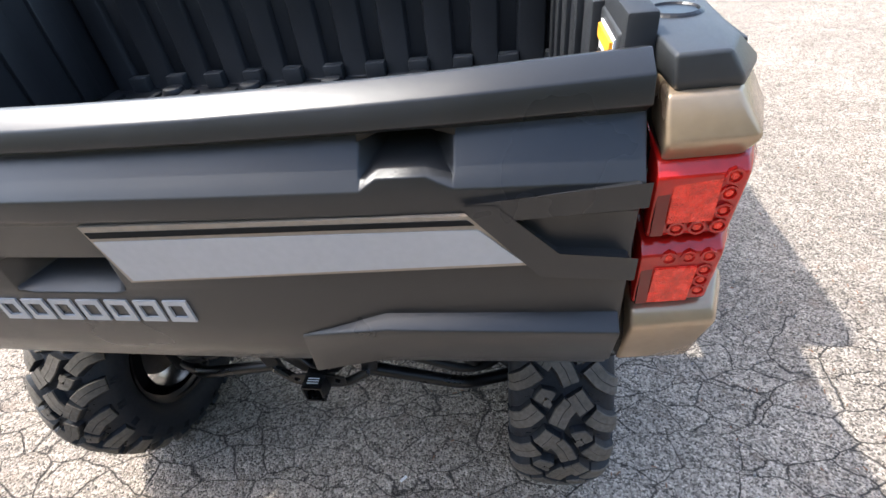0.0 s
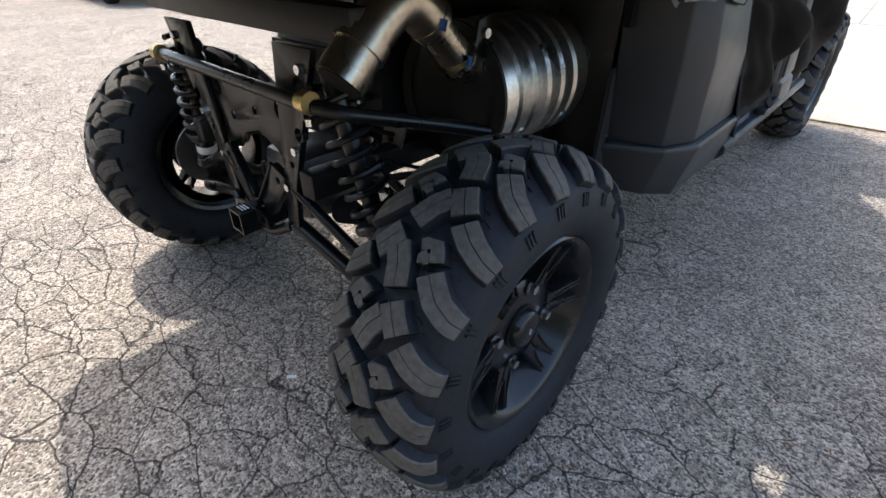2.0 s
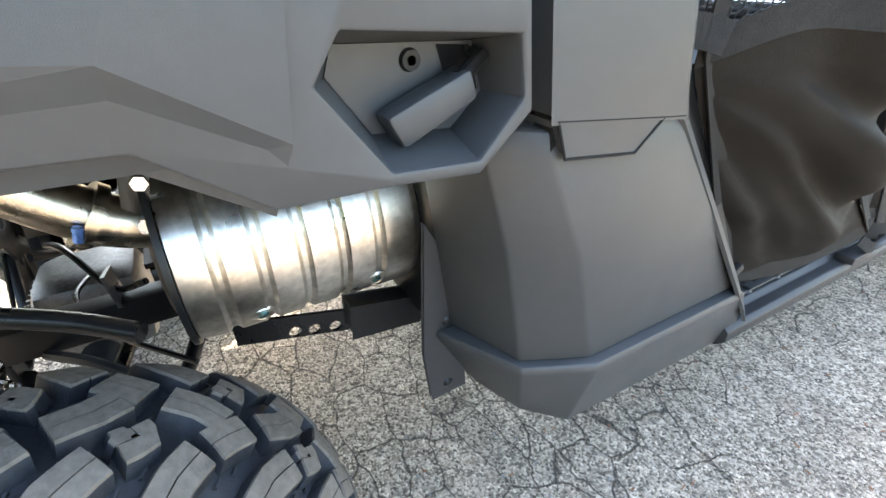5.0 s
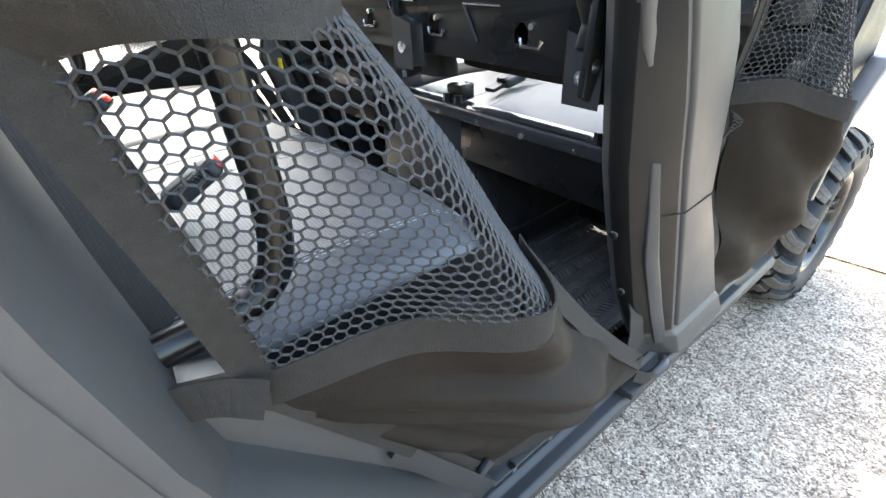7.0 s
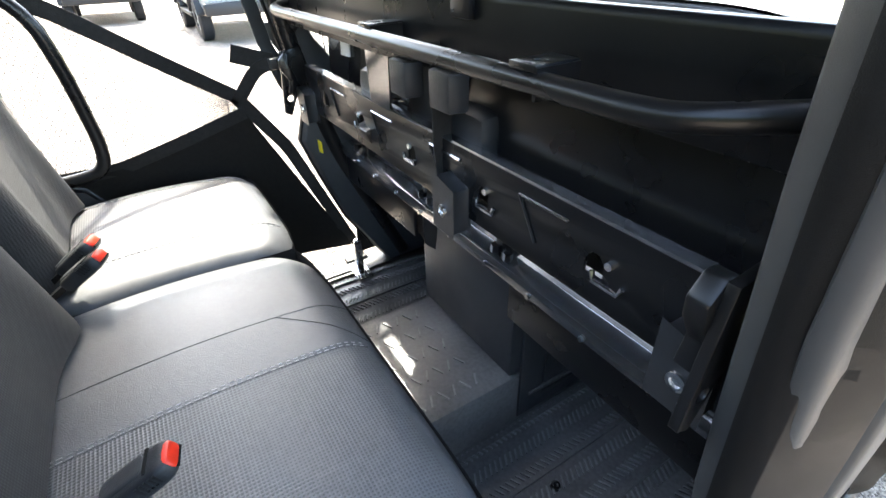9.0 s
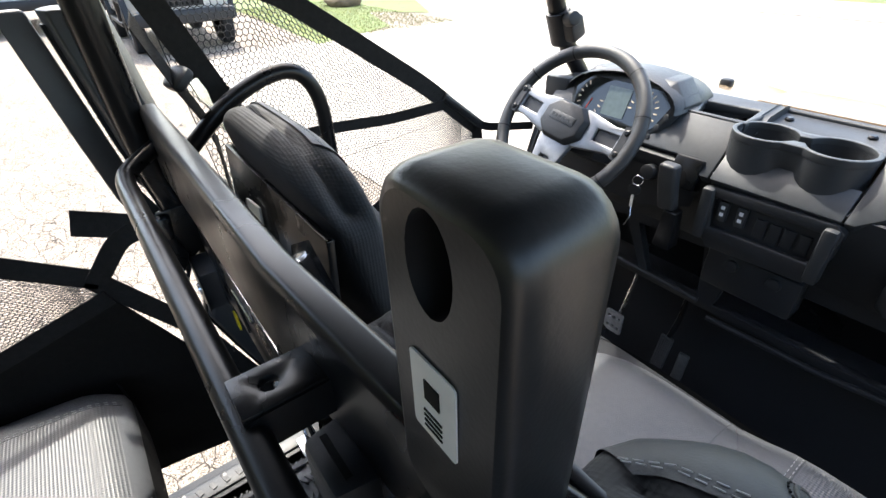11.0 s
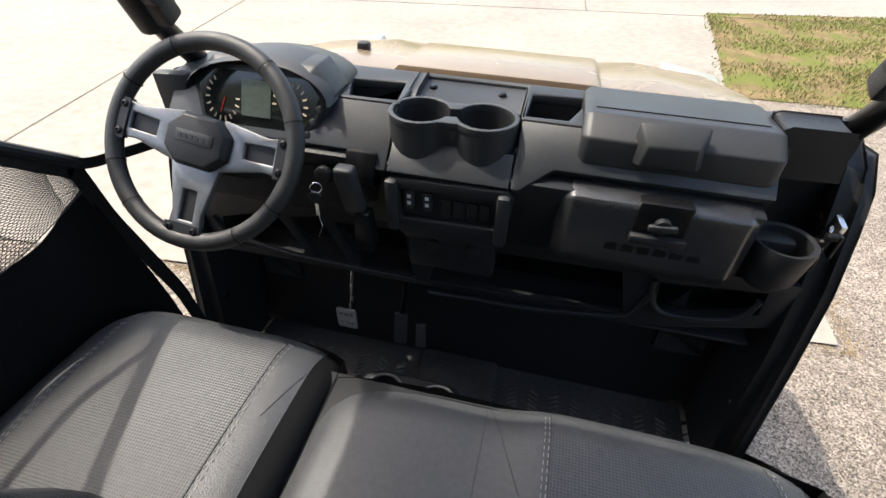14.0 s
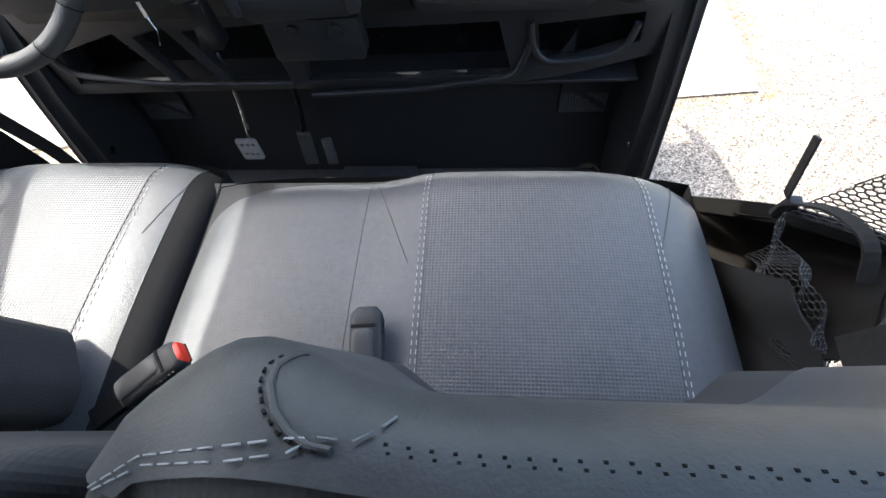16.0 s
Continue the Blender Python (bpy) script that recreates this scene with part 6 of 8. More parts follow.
# instrument cluster with hood and keys
cluster = part("instrument_panel", loft([[(x, y, z) for x, z in pts] for y, pts in (
    (2.475, ((-0.592, 1.350), (-0.575, 1.285), (-0.535, 1.268), (-0.350, 1.266), (-0.318, 1.290), (-0.288, 1.345), (-0.33, 1.385), (-0.545, 1.388))),
    (2.490, ((-0.600, 1.352), (-0.582, 1.278), (-0.540, 1.258), (-0.345, 1.256), (-0.308, 1.285), (-0.278, 1.348), (-0.325, 1.394), (-0.555, 1.396))),
    (2.560, ((-0.600, 1.352), (-0.582, 1.278), (-0.540, 1.258), (-0.345, 1.256), (-0.308, 1.285), (-0.278, 1.348), (-0.325, 1.394), (-0.555, 1.396))))]), PLASTIC_GREY, utv, "grey instrument cluster with hooded display", bevel=0.004)
part("cluster_glass", prism([(-0.578, 1.345), (-0.565, 1.290), (-0.530, 1.276), (-0.358, 1.274), (-0.328, 1.296), (-0.306, 1.345), (-0.335, 1.374), (-0.540, 1.376)], "y", 2.4735, 2.480), SCREEN := material("smoked_display_glass", (0.012, 0.014, 0.013), 0.06, spec=0.7), cluster, "smoked dark display glass")
part("display", box((-0.446, 2.4722, 1.330), (0.066, 0.002, 0.066)), material("dull_green_lcd", (0.10, 0.125, 0.105), 0.12, spec=0.6), cluster, "blank grey-green display")
DIAL_CREAM = material("cream_dial_print", (0.62, 0.50, 0.36), 0.5)
for cx in (-0.523, -0.370):
    ticks = bmesh.new()
    for k in range(13):
        a = radians(-60 + k * 20) if cx > -0.45 else radians(120 + k * 20)
        add_box(ticks, (cx + 0.035 * math.cos(a), 2.472, 1.325 + 0.039 * math.sin(a)), (0.009, 0.001, 0.0028), (0, -math.degrees(a), 0))
    tagged(part("dial_ticks", ticks, DIAL_CREAM, cluster), kind="stuff")
    part("dial_needle", box((cx, 2.4718, 1.312), (0.002, 0.001, 0.03), (0, 20, 0)), RED, cluster)
part("cluster_hood", loft([[(-0.443 + 0.164 * k * math.cos(a), y, 1.335 + 0.066 * k2 * math.sin(a)) for a in (math.pi * j / 14 for j in range(15))] for y, k, k2 in ((2.458, 0.97, 0.99), (2.468, 1.0, 1.05), (2.56, 1.0, 1.06), (2.64, 0.93, 0.75), (2.67, 0.85, 0.35))], closed=False), PLASTIC_GREY, cluster, smooth=True, angle=50)
part("hood_inner", loft([[(-0.443 + 0.157 * math.cos(a), y, 1.335 + 0.062 * math.sin(a)) for a in (math.pi * j / 14 for j in range(15))] for y in (2.459, 2.52)], closed=False), PLASTIC, cluster, smooth=True)
for k in range(3):
    part("cluster_key", box((-0.318 + 0.012 * (k - 1), 2.4715, 1.300 + 0.024 * (k - 1)), (0.012, 0.004, 0.014), (0, -20, 0)), PLASTIC, cluster, bevel=0.002)
for ob in [cluster] + list(cluster.children):
    ob.data.transform(Matrix.Translation((0, 0.012, 0)) @ Matrix(((1, 0, 0, 0), (0, 1, 0.45, -0.45 * 1.31), (0, 0, 1, 0), (0, 0, 0, 1))))
part("side_vent_panel", box((-0.662, 2.525, 1.310), (0.075, 0.03, 0.085), (0, 0, 8)), PLASTIC_GREY, utv, "grey end panel of the dashboard", bevel=0.006)
part("steering_shroud", box((-0.445, 2.42, 1.235), (0.13, 0.16, 0.07), (-25, 0, 0)), PLASTIC, utv, "black steering column shroud", bevel=0.015)
part("column_shelf", prism([(-0.64, 1.20), (-0.26, 1.215), (-0.18, 1.195), (-0.185, 1.16), (-0.30, 1.12), (-0.64, 1.12)], "y", 2.45, 2.53), PLASTIC, utv, bevel=0.006)
# lower dash shell with pockets
lower = part("lower_dash", panel([(-0.690, 1.26), (0.552, 1.29), (0.556, 1.070), (0.700, 1.070), (0.700, 0.945), (0.500, 0.890), (0.405, 0.878), (-0.100, 0.870), (-0.690, 0.870)],
                                 [[(-0.650, 0.900), (-0.640, 0.985), (-0.480, 1.03), (-0.405, 0.895)], [(-0.385, 0.895), (-0.44, 1.02), (-0.36, 1.04), (-0.290, 0.895)], [(-0.265, 0.893), (-0.32, 1.03), (-0.14, 1.04), (-0.120, 0.893)],
                                  [(-0.080, 0.895), (-0.06, 1.02), (0.36, 1.03), (0.395, 0.900)], [(0.455, 0.935), (0.440, 1.02), (0.650, 1.04), (0.655, 0.975), (0.54, 0.935)]], "y", 2.505, 2.530), PLASTIC, utv, "black lower dash shell with open pockets", bevel=0.004)
part("pocket_back", box((0, 2.63, 0.97), (1.38, 0.02, 0.22)), STEEL_BLACK, lower)
part("pocket_floor", box((0, 2.57, 0.872), (1.36, 0.12, 0.010)), PLASTIC, lower, bevel=0.003)
for line in ([(0.425, 1.030), (0.430, 0.985), (0.448, 0.948), (0.475, 0.932), (0.560, 0.938), (0.628, 0.958), (0.640, 1.020)], [(-0.665, 0.985), (-0.655, 0.955), (-0.632, 0.930), (-0.520, 0.910), (-0.414, 0.898), (-0.115, 0.892)], [(-0.081, 0.858), (0.16, 0.866), (0.403, 0.898), (0.430, 0.985)]):
    part("pocket_rim", tube([(x, 2.500, z) for x, z in line], 0.0075, 10, 0.03), PLASTIC, lower, smooth=True)
for x in (-0.49, 0.505):
    part("pocket_tab", prism([(x, 0.90), (x + 0.035, 0.90), (x + 0.030, 0.96)], "y", 2.57, 2.578), PLASTIC_GREY, lower)
# switch and radio panel
radio = part("switch_panel", panel([(-0.158, 1.215), (-0.142, 1.230), (0.092, 1.236), (0.108, 1.220), (0.100, 1.150), (0.080, 1.095), (-0.115, 1.085), (-0.140, 1.115)],
                                   [[(-0.122, 1.135), (-0.126, 1.205), (0.074, 1.208), (0.074, 1.140)]], "y", 2.432, 2.49), PLASTIC, utv, "black switch panel in the dash", bevel=0.006)
part("panel_plate", box((-0.025, 2.452, 1.170), (0.215, 0.008, 0.085)), PLASTIC, radio)
for k, x in enumerate((-0.105, -0.067)):
    part("rocker_switch", box((x, 2.444, 1.178), (0.020, 0.012, 0.045)), PLASTIC_GREY, radio, bevel=0.003)
    for j in range(2):
        part("switch_mark", box((x, 2.4375, 1.188 - j * 0.016), (0.008, 0.001, 0.008)), WHITE_LABEL, radio)
for k in range(4):
    part("blank_switch", box((-0.028 + k * 0.027, 2.446, 1.168), (0.022, 0.006, 0.042)), PLASTIC, radio, bevel=0.002)
for x in (-0.140, 0.088):
    part("panel_ear", box((x, 2.437, 1.165), (0.026, 0.03, 0.125), (3, 0, 0)), PLASTIC_GREY, radio, bevel=0.008)
part("centre_box", box((-0.02, 2.50, 1.02), (0.20, 0.06, 0.10)), PLASTIC, utv, bevel=0.01)
for x in (-0.06, 0.03):
    part("socket_cap", cyl((x, 2.475, 1.045), (x, 2.462, 1.045), 0.016, 0.015, 18), PLASTIC, utv, bevel=0.002)
# glove boxes
LID = ((2.483, 1.290), (2.485, 1.342), (2.532, 1.371), (2.690, 1.360), (2.690, 1.33), (2.52, 1.28))
lid = part("glove_box_lid", loft([[(x, 2.59 + (y - 2.59) * k, 1.32 + (z - 1.32) * k) for y, z in LID] for x, k in ((0.207, 0.88), (0.216, 0.97), (0.224, 1.0), (0.530, 1.0), (0.541, 0.97), (0.549, 0.90))]), PLASTIC_GREY, utv, "dark grey upper glove box lid", bevel=0.004, seg=3)
part("lid_seam", tube([(0.228, 2.560, 1.3698), (0.526, 2.560, 1.3698)], 0.0012, 6), INK_GAP_BLACK, lid)
part("lid_grip", loft([[(x, y, z) for x, z in pts] for y, pts in ((2.500, ((0.292, 1.300), (0.428, 1.306), (0.418, 1.382), (0.300, 1.376))), (2.466, ((0.312, 1.308), (0.408, 1.312), (0.402, 1.352), (0.318, 1.348))))]), PLASTIC_GREY, lid, bevel=0.004)
GLOVE_BLACK = material("black_satin_glove_box", (0.024, 0.025, 0.027), 0.20, spec=0.9, var=0.06, bump=0.2, bump_scale=900)
GLOVE = ((2.427, 1.238), (2.431, 1.249), (2.490, 1.262), (2.515, 1.264), (2.520, 1.08), (2.445, 1.085), (2.425, 1.12))
glove = part("glove_box", loft([[(x, y + dy * (y < 2.48), z - dz * (z > 1.2)) for y, z in GLOVE] for x, dy, dz in ((0.188, 0.030, 0.012), (0.212, 0.004, 0.0), (0.518, 0.0, 0.0), (0.546, 0.028, 0.010))]), GLOVE_BLACK, utv, "black lower glove box with a latch", bevel=0.005, seg=3)
part("latch_recess", box((0.375, 2.440, 1.228), (0.092, 0.030, 0.068)), STEEL_BLACK, glove, bevel=0.004)
part("latch_lip", box((0.375, 2.425, 1.188), (0.100, 0.028, 0.020)), PLASTIC, glove, bevel=0.006)
part("latch_knob", revolve([(0, 0.014), (0.014, 0.012), (0.016, 0)], pose(0.375, 2.424, 1.222, 90, 0, 0), 20), PLASTIC, glove, smooth=True)
part("latch_tab", box((0.375, 2.412, 1.222), (0.050, 0.010, 0.012), (0, -4, 0)), PLASTIC_GREY, glove, bevel=0.003)
for k in range(6):
    part("emblem_bar", box((0.300 + 0.030 * k, 2.4265, 1.155), (0.022, 0.004, 0.012)), STEEL_BLACK, glove)
cup_r = part("side_cup_holder", revolve([(0.0, 0.012), (0.042, 0.012), (0.047, 0.098), (0.056, 0.100), (0.058, 0.092), (0.050, 0.02), (0.036, 0.0)], pose(0.605, 2.480, 1.095, 0, 0, 0), 32), PLASTIC, utv, "black single cup holder beside the glove box", smooth=True)
part("holder_arm", box((0.585, 2.515, 1.14), (0.11, 0.05, 0.08)), PLASTIC, cup_r, bevel=0.01)
part("side_fill", prism([(0.548, 1.370), (0.556, 1.375), (0.652, 1.376), (0.658, 1.335), (0.667, 1.288), (0.556, 1.284)], "y", 2.548, 2.620), PLASTIC, utv, "black end panel of the dashboard", bevel=0.004)
part("side_recess", box((0.63, 2.632, 1.20), (0.16, 0.014, 0.34)), PLASTIC, utv, "dark recess beside the glove box")
catch = part("door_catch", box((0.696, 2.500, 1.185), (0.008, 0.022, 0.050)), STEEL_BLACK, utv, "dark steel door catch with a bright roller", bevel=0.003)
part("catch_roller", cyl((0.690, 2.494, 1.205), (0.672, 2.494, 1.205), 0.008, 0.008, 16), STEEL_DULL, catch, bevel=0.002)
part("catch_hook", tube([(0.686, 2.500, 1.150), (0.680, 2.492, 1.135), (0.682, 2.500, 1.118), (0.692, 2.508, 1.120)], 0.0035, 8), STEEL_BLACK, catch, smooth=True)
# firewall, vents, pedals
part("firewall", loft([[(x, y, z) for y, z in ((2.66, 0.90), (2.652, 0.60), (2.625, 0.475), (2.620, 0.44), (2.72, 0.44), (2.74, 0.90))] for x in (-0.70, 0.70)]), PLASTIC, utv, "black plastic firewall", bevel=0.006)
for x0 in (-0.665, 0.545):
    vent = part("speaker_vent", box((x0 + 0.06, 2.650, 0.712), (0.13, 0.012, 0.105), (4, 0, 0)), PLASTIC, utv, "black perforated vent panel", bevel=0.002)
    dots = bmesh.new()
    for i in range(17):
        for j in range(14):
            if abs((i - 8) * 0.7 + (j - 7)) > 1.2:
                add_box(dots, (x0 + i * 0.0075, 2.6435 + (j - 7) * 0.0005, 0.664 + j * 0.0072), (0.0045, 0.002, 0.0045))
    tagged(part("vent_dots", dots, material("vent_grey", (0.09, 0.09, 0.09), 0.6), vent), kind="stuff")
brake = part("brake_pedal", panel(rounded(-0.385, -0.322, 0.580, 0.662, 0.008, 3), [ring((-0.370 + 0.017 * i, 0.602 + 0.038 * j), 0.006, 10) for i in range(3) for j in range(2)], "y", 2.548, 2.556), material("bare_aluminium_pedal", (0.46, 0.46, 0.46), 0.4, metal=0.4), utv, "bright studded metal brake pedal", bevel=0.002)
part("pedal_arm", tube([(-0.345, 2.565, 0.65), (-0.340, 2.60, 0.76), (-0.338, 2.62, 0.90)], 0.006, 8, 0.05), CHROME, brake, smooth=True)
PEDAL_GREY = material("dusty_grey_pedal_rubber", (0.075, 0.075, 0.074), 0.6, var=0.25)
gas = part("throttle_pedal", box((-0.185, 2.565, 0.610), (0.040, 0.012, 0.11), (-12, 0, 0)), PEDAL_GREY, utv, "black ribbed throttle pedal", bevel=0.004)
for k in range(6):
    part("pedal_rib", box((-0.200 + 0.006 * k, 2.556, 0.610), (0.003, 0.006, 0.10), (-12, 0, 0)), PEDAL_GREY, gas)
part("pedal_arm", tube([(-0.185, 2.575, 0.65), (-0.180, 2.61, 0.72), (-0.18, 2.62, 0.85)], 0.008, 8, 0.04), STEEL_BLACK, gas, smooth=True)
part("foot_guide", box((-0.120, 2.56, 0.60), (0.030, 0.012, 0.09), (-10, 0, 8)), PEDAL_GREY, utv, bevel=0.003)
# paler grey paints in the light that the moulded cup rims catch
RIM_LIT = material("lit_grey_rim", (0.16, 0.16, 0.16), 0.35, bump=0.1)
console = part("console_cup_holder", panel(rounded(-0.215, 0.060, 2.245, 2.370, 0.055, 6), [ring((-0.148, 2.308), 0.050, 26), ring((-0.008, 2.308), 0.050, 26)], "z", 0.650, 0.668), PLASTIC, utv, "black twin cup holder on the tunnel", bevel=0.004)
for x in (-0.148, -0.008):
    part("cup_rim", revolve([(0.050 + 0.0035 * math.cos(a), 0.0035 * math.sin(a)) for a in (k * math.pi / 4 for k in range(8))], pose(x, 2.308, 0.668), 32, True), RIM_LIT, console, smooth=True)
    part("cup_well", revolve([(0.050, 0.10), (0.045, 0.012), (0, 0.010)], pose(x, 2.308, 0.556, 0, 0, 0), 28), PLASTIC, console, smooth=True)
part("console_body", loft([[(x, y, z) for x, y in ((-0.205, 2.10), (0.05, 2.10), (0.05, 2.36), (-0.205, 2.36))] for z in (0.45, 0.652)]), PLASTIC, console, bevel=0.01)
# shifter, ignition and key
shift = part("gear_lever", loft([[(-0.212 + x, y, z) for x, y in ((-0.020, -0.016), (0.020, -0.016), (0.020, 0.016), (-0.020, 0.016)) for y, z in ((2.385 + y + dy, zz),)] for zz, dy in ((1.150, 0.03), (1.20, 0.012), (1.235, 0.0), (1.272, -0.006))]), PLASTIC_GREY, utv, "dark grey gear lever grip", bevel=0.008, seg=3)
part("lever_gate", box((-0.205, 2.455, 1.23), (0.065, 0.05, 0.07), (-20, 0, 0)), STEEL_BLACK, shift, bevel=0.006)
part("lever_boot", loft([[(-0.195 + sx * k, 2.41 + sy * k, z) for sx, sy in ((-0.03, -0.03), (0.03, -0.03), (0.03, 0.03), (-0.03, 0.03))] for z, k in ((1.155, 0.55), (1.10, 0.65), (1.06, 0.75))]), STEEL_BLACK, shift, bevel=0.006)
part("ignition_switch", cyl((-0.288, 2.455, 1.205), (-0.288, 2.425, 1.212), 0.020, 0.018, 20), PLASTIC, utv, "black ignition switch", bevel=0.003)
key = tagged(part("ignition_key", loft([[(-0.300 + x, 2.405, 1.168 + z) for x, z in ring((0, 0), 0.017, 14, 0.8)], [(-0.300 + x, 2.413, 1.168 + z) for x, z in ring((0, 0), 0.017, 14, 0.8)]]), PLASTIC, None, bevel=0.002), "black-headed ignition key hanging from the dash switch", "key")
part("key_blade", box((-0.300, 2.409, 1.138), (0.008, 0.003, 0.032)), CHROME, key)
part("key_ring", revolve([(0.012 + 0.0012 * math.cos(a), 0.0012 * math.sin(a)) for a in (k * math.pi / 3 for k in range(6))], pose(-0.296, 2.410, 1.192, 90, 0, 20), 24, True), CHROME, key, smooth=True)
part("key_wire", tube([(-0.300, 2.408, 1.125), (-0.292, 2.402, 1.10), (-0.302, 2.398, 1.072)], 0.0012, 6), CHROME, key)

# ---------------- steering wheel ----------------
sw = new("steering_wheel")
sw.parent = utv
sw["label"] = "black three-spoke steering wheel with silver spokes"
sw.matrix_local = pose(-0.474, 2.350, 1.2955, 0, 2.3, 0) @ pose(0, 0, 0, 53.7, 0, 0) @ pose(0, 0, 0, 0, 0, -5) @ Matrix.Scale(1.053, 4)
part("rim", revolve([(0.176 + 0.0165 * math.cos(a), 0.0145 * math.sin(a)) for a in (k * math.pi / 6 for k in range(12))], pose(0, 0, 0.012), 72, True), VINYL_BLACK := material("black_grained_rim", (0.022, 0.023, 0.024), 0.42, bump=0.5, bump_scale=500), sw, smooth=True, angle=80)
for a in (60, 120, 205, 232, 308, 335, 25, 155):
    part("rim_joint", revolve([(0.0172, -0.0012), (0.0172, 0.0012)], pose(0.176 * math.cos(radians(a)), 0.176 * math.sin(radians(a)), 0.012, 90, 0, a), 20), INK_GAP_BLACK, sw)


def spoke(ang, w0, w1):
    bm = bmesh.new()
    ring_pts = [(0.040, -w0), (0.125, -w1), (0.166, -w1 * 1.15), (0.166, w1 * 1.15), (0.125, w1), (0.040, w0)]
    hole = [(0.086, -w1 * 0.46), (0.142, -w1 * 0.50), (0.142, w1 * 0.50), (0.086, w1 * 0.46)]
    bm.free()
    m = pose(0, 0, 0, 0, 0, ang)
    b = panel(ring_pts, [hole], "z", 0.004, 0.018)
    bmesh.ops.transform(b, matrix=m, verts=b.verts)
    part("spoke", b, SILVER, sw, "satin silver spoke", bevel=0.003)
    b = prism([(0.084, -w1 * 0.48), (0.144, -w1 * 0.52), (0.144, w1 * 0.52), (0.084, w1 * 0.48)], "z", 0.002, 0.011)
    bmesh.ops.transform(b, matrix=m, verts=b.verts)
    part("spoke_insert", b, PLASTIC, sw, bevel=0.002)
    b = prism([(0.150, -w1 * 1.1), (0.170, -w1 * 1.12), (0.170, w1 * 1.12), (0.150, w1 * 1.1)], "z", 0.010, 0.022)
    bmesh.ops.transform(b, matrix=m, verts=b.verts)
    part("spoke_end", b, PLASTIC, sw, bevel=0.003)
    for sgn in (-1, 1):
        p = m @ Vector((0.157, sgn * w1 * 0.82, 0.0225))
        part("spoke_screw", revolve([(0, 0.001), (0.003, 0.001), (0.0035, 0.003), (0.006, 0.002), (0.007, 0)], pose(*p), 14), STEEL_BLACK, sw)


spoke(4, 0.046, 0.030)
spoke(178, 0.046, 0.030)
spoke(272, 0.048, 0.029)
OCT = [(0.062 * c, 0.046 * d) for c, d in ((1, 0.45), (0.55, 1), (-0.55, 1), (-1, 0.45), (-1, -0.45), (-0.55, -1), (0.55, -1), (1, -0.45))]
hub = part("hub_pad", loft([[(x * k, y * k, z) for x, y in OCT] for z, k in ((0.006, 1.0), (0.022, 1.0), (0.034, 0.88))]), PLASTIC, sw, "black octagonal hub pad", bevel=0.003)
part("emblem_bar", box((0, 0.004, 0.0345), (0.072, 0.020, 0.003)), PLASTIC_GREY, sw, bevel=0.001)
for k in range(6):
    part("emblem_bar", box((-0.027 + 0.011 * k, 0.004, 0.0365), (0.007, 0.008, 0.001)), PLASTIC, sw)
part("column", cyl((0, 0, 0.0), (0, 0, -0.20), 0.026, 0.030, 20), STEEL_BLACK, sw)

# ---------------- hood ----------------
hood = part("hood", loft([[(x, y, z) for x, z in ((-w, z0 - 0.05), (-w * 0.94, z0 - 0.012), (-w * 0.60, z0 + 0.006), (-w * 0.45, z0 - 0.006), (w * 0.45, z0 - 0.006), (w * 0.60, z0 + 0.006), (w * 0.94, z0 - 0.012), (w, z0 - 0.05), (w, 1.0), (-w, 1.0))]
                          for y, w, z0 in ((2.735, 0.66, 1.318), (2.94, 0.64, 1.300), (3.134, 0.58, 1.272), (3.30, 0.48, 1.215), (3.44, 0.42, 1.12))]), TAN, utv, "glossy metallic tan hood", bevel=0.008)
part("hood_scoop", loft([[(x, y, z) for x, z in ((-0.27, zz - 0.02), (-0.24, zz + 0.010), (0.24, zz + 0.010), (0.27, zz - 0.02))] for y, zz in ((2.80, 1.312), (3.08, 1.284), (3.26, 1.23))]), TAN, hood, bevel=0.006)
part("cowl", box((0, 2.727, 1.302), (1.34, 0.03, 0.03), (-15, 0, 0)), PLASTIC, utv, "black windshield cowl", bevel=0.006)
part("hood_nozzle", cushion((-0.384, 2.935, 1.312), (0.035, 0.03, 0.025), n=4), PLASTIC, utv, smooth=True)
for s in (1, -1):
    part("headlamp", loft([[(x * s, y, z) for x, z in ((0.44, 1.16), (0.62, 1.14), (0.64, 1.20), (0.47, 1.23))] for y in (3.10, 3.34)]), LAMP_CLEAR := material("clear_lamp_lens", (0.55, 0.55, 0.55), 0.08, spec=0.8), utv, "clear headlamp", bevel=0.008)
part("front_body", box((0, 3.10, 0.85), (1.0, 0.6, 0.5)), PLASTIC, utv, "black front bodywork", bevel=0.02)

# ---------------- roof ----------------
part("roof", loft([[(x, y, z) for x, z in ((-0.66, 1.945), (-0.60, 1.985), (0.60, 1.985), (0.66, 1.945), (0.64, 1.94), (-0.64, 1.94))] for y in (0.66, 2.30)]), PLASTIC, utv, "black plastic roof", bevel=0.006)

# ---------------- nets ----------------
def bilinear(c, u, v):
    a, b, d, e = (Vector(p) for p in c)
    return a * (1 - u) * (1 - v) + b * u * (1 - v) + d * u * v + e * (1 - u) * v


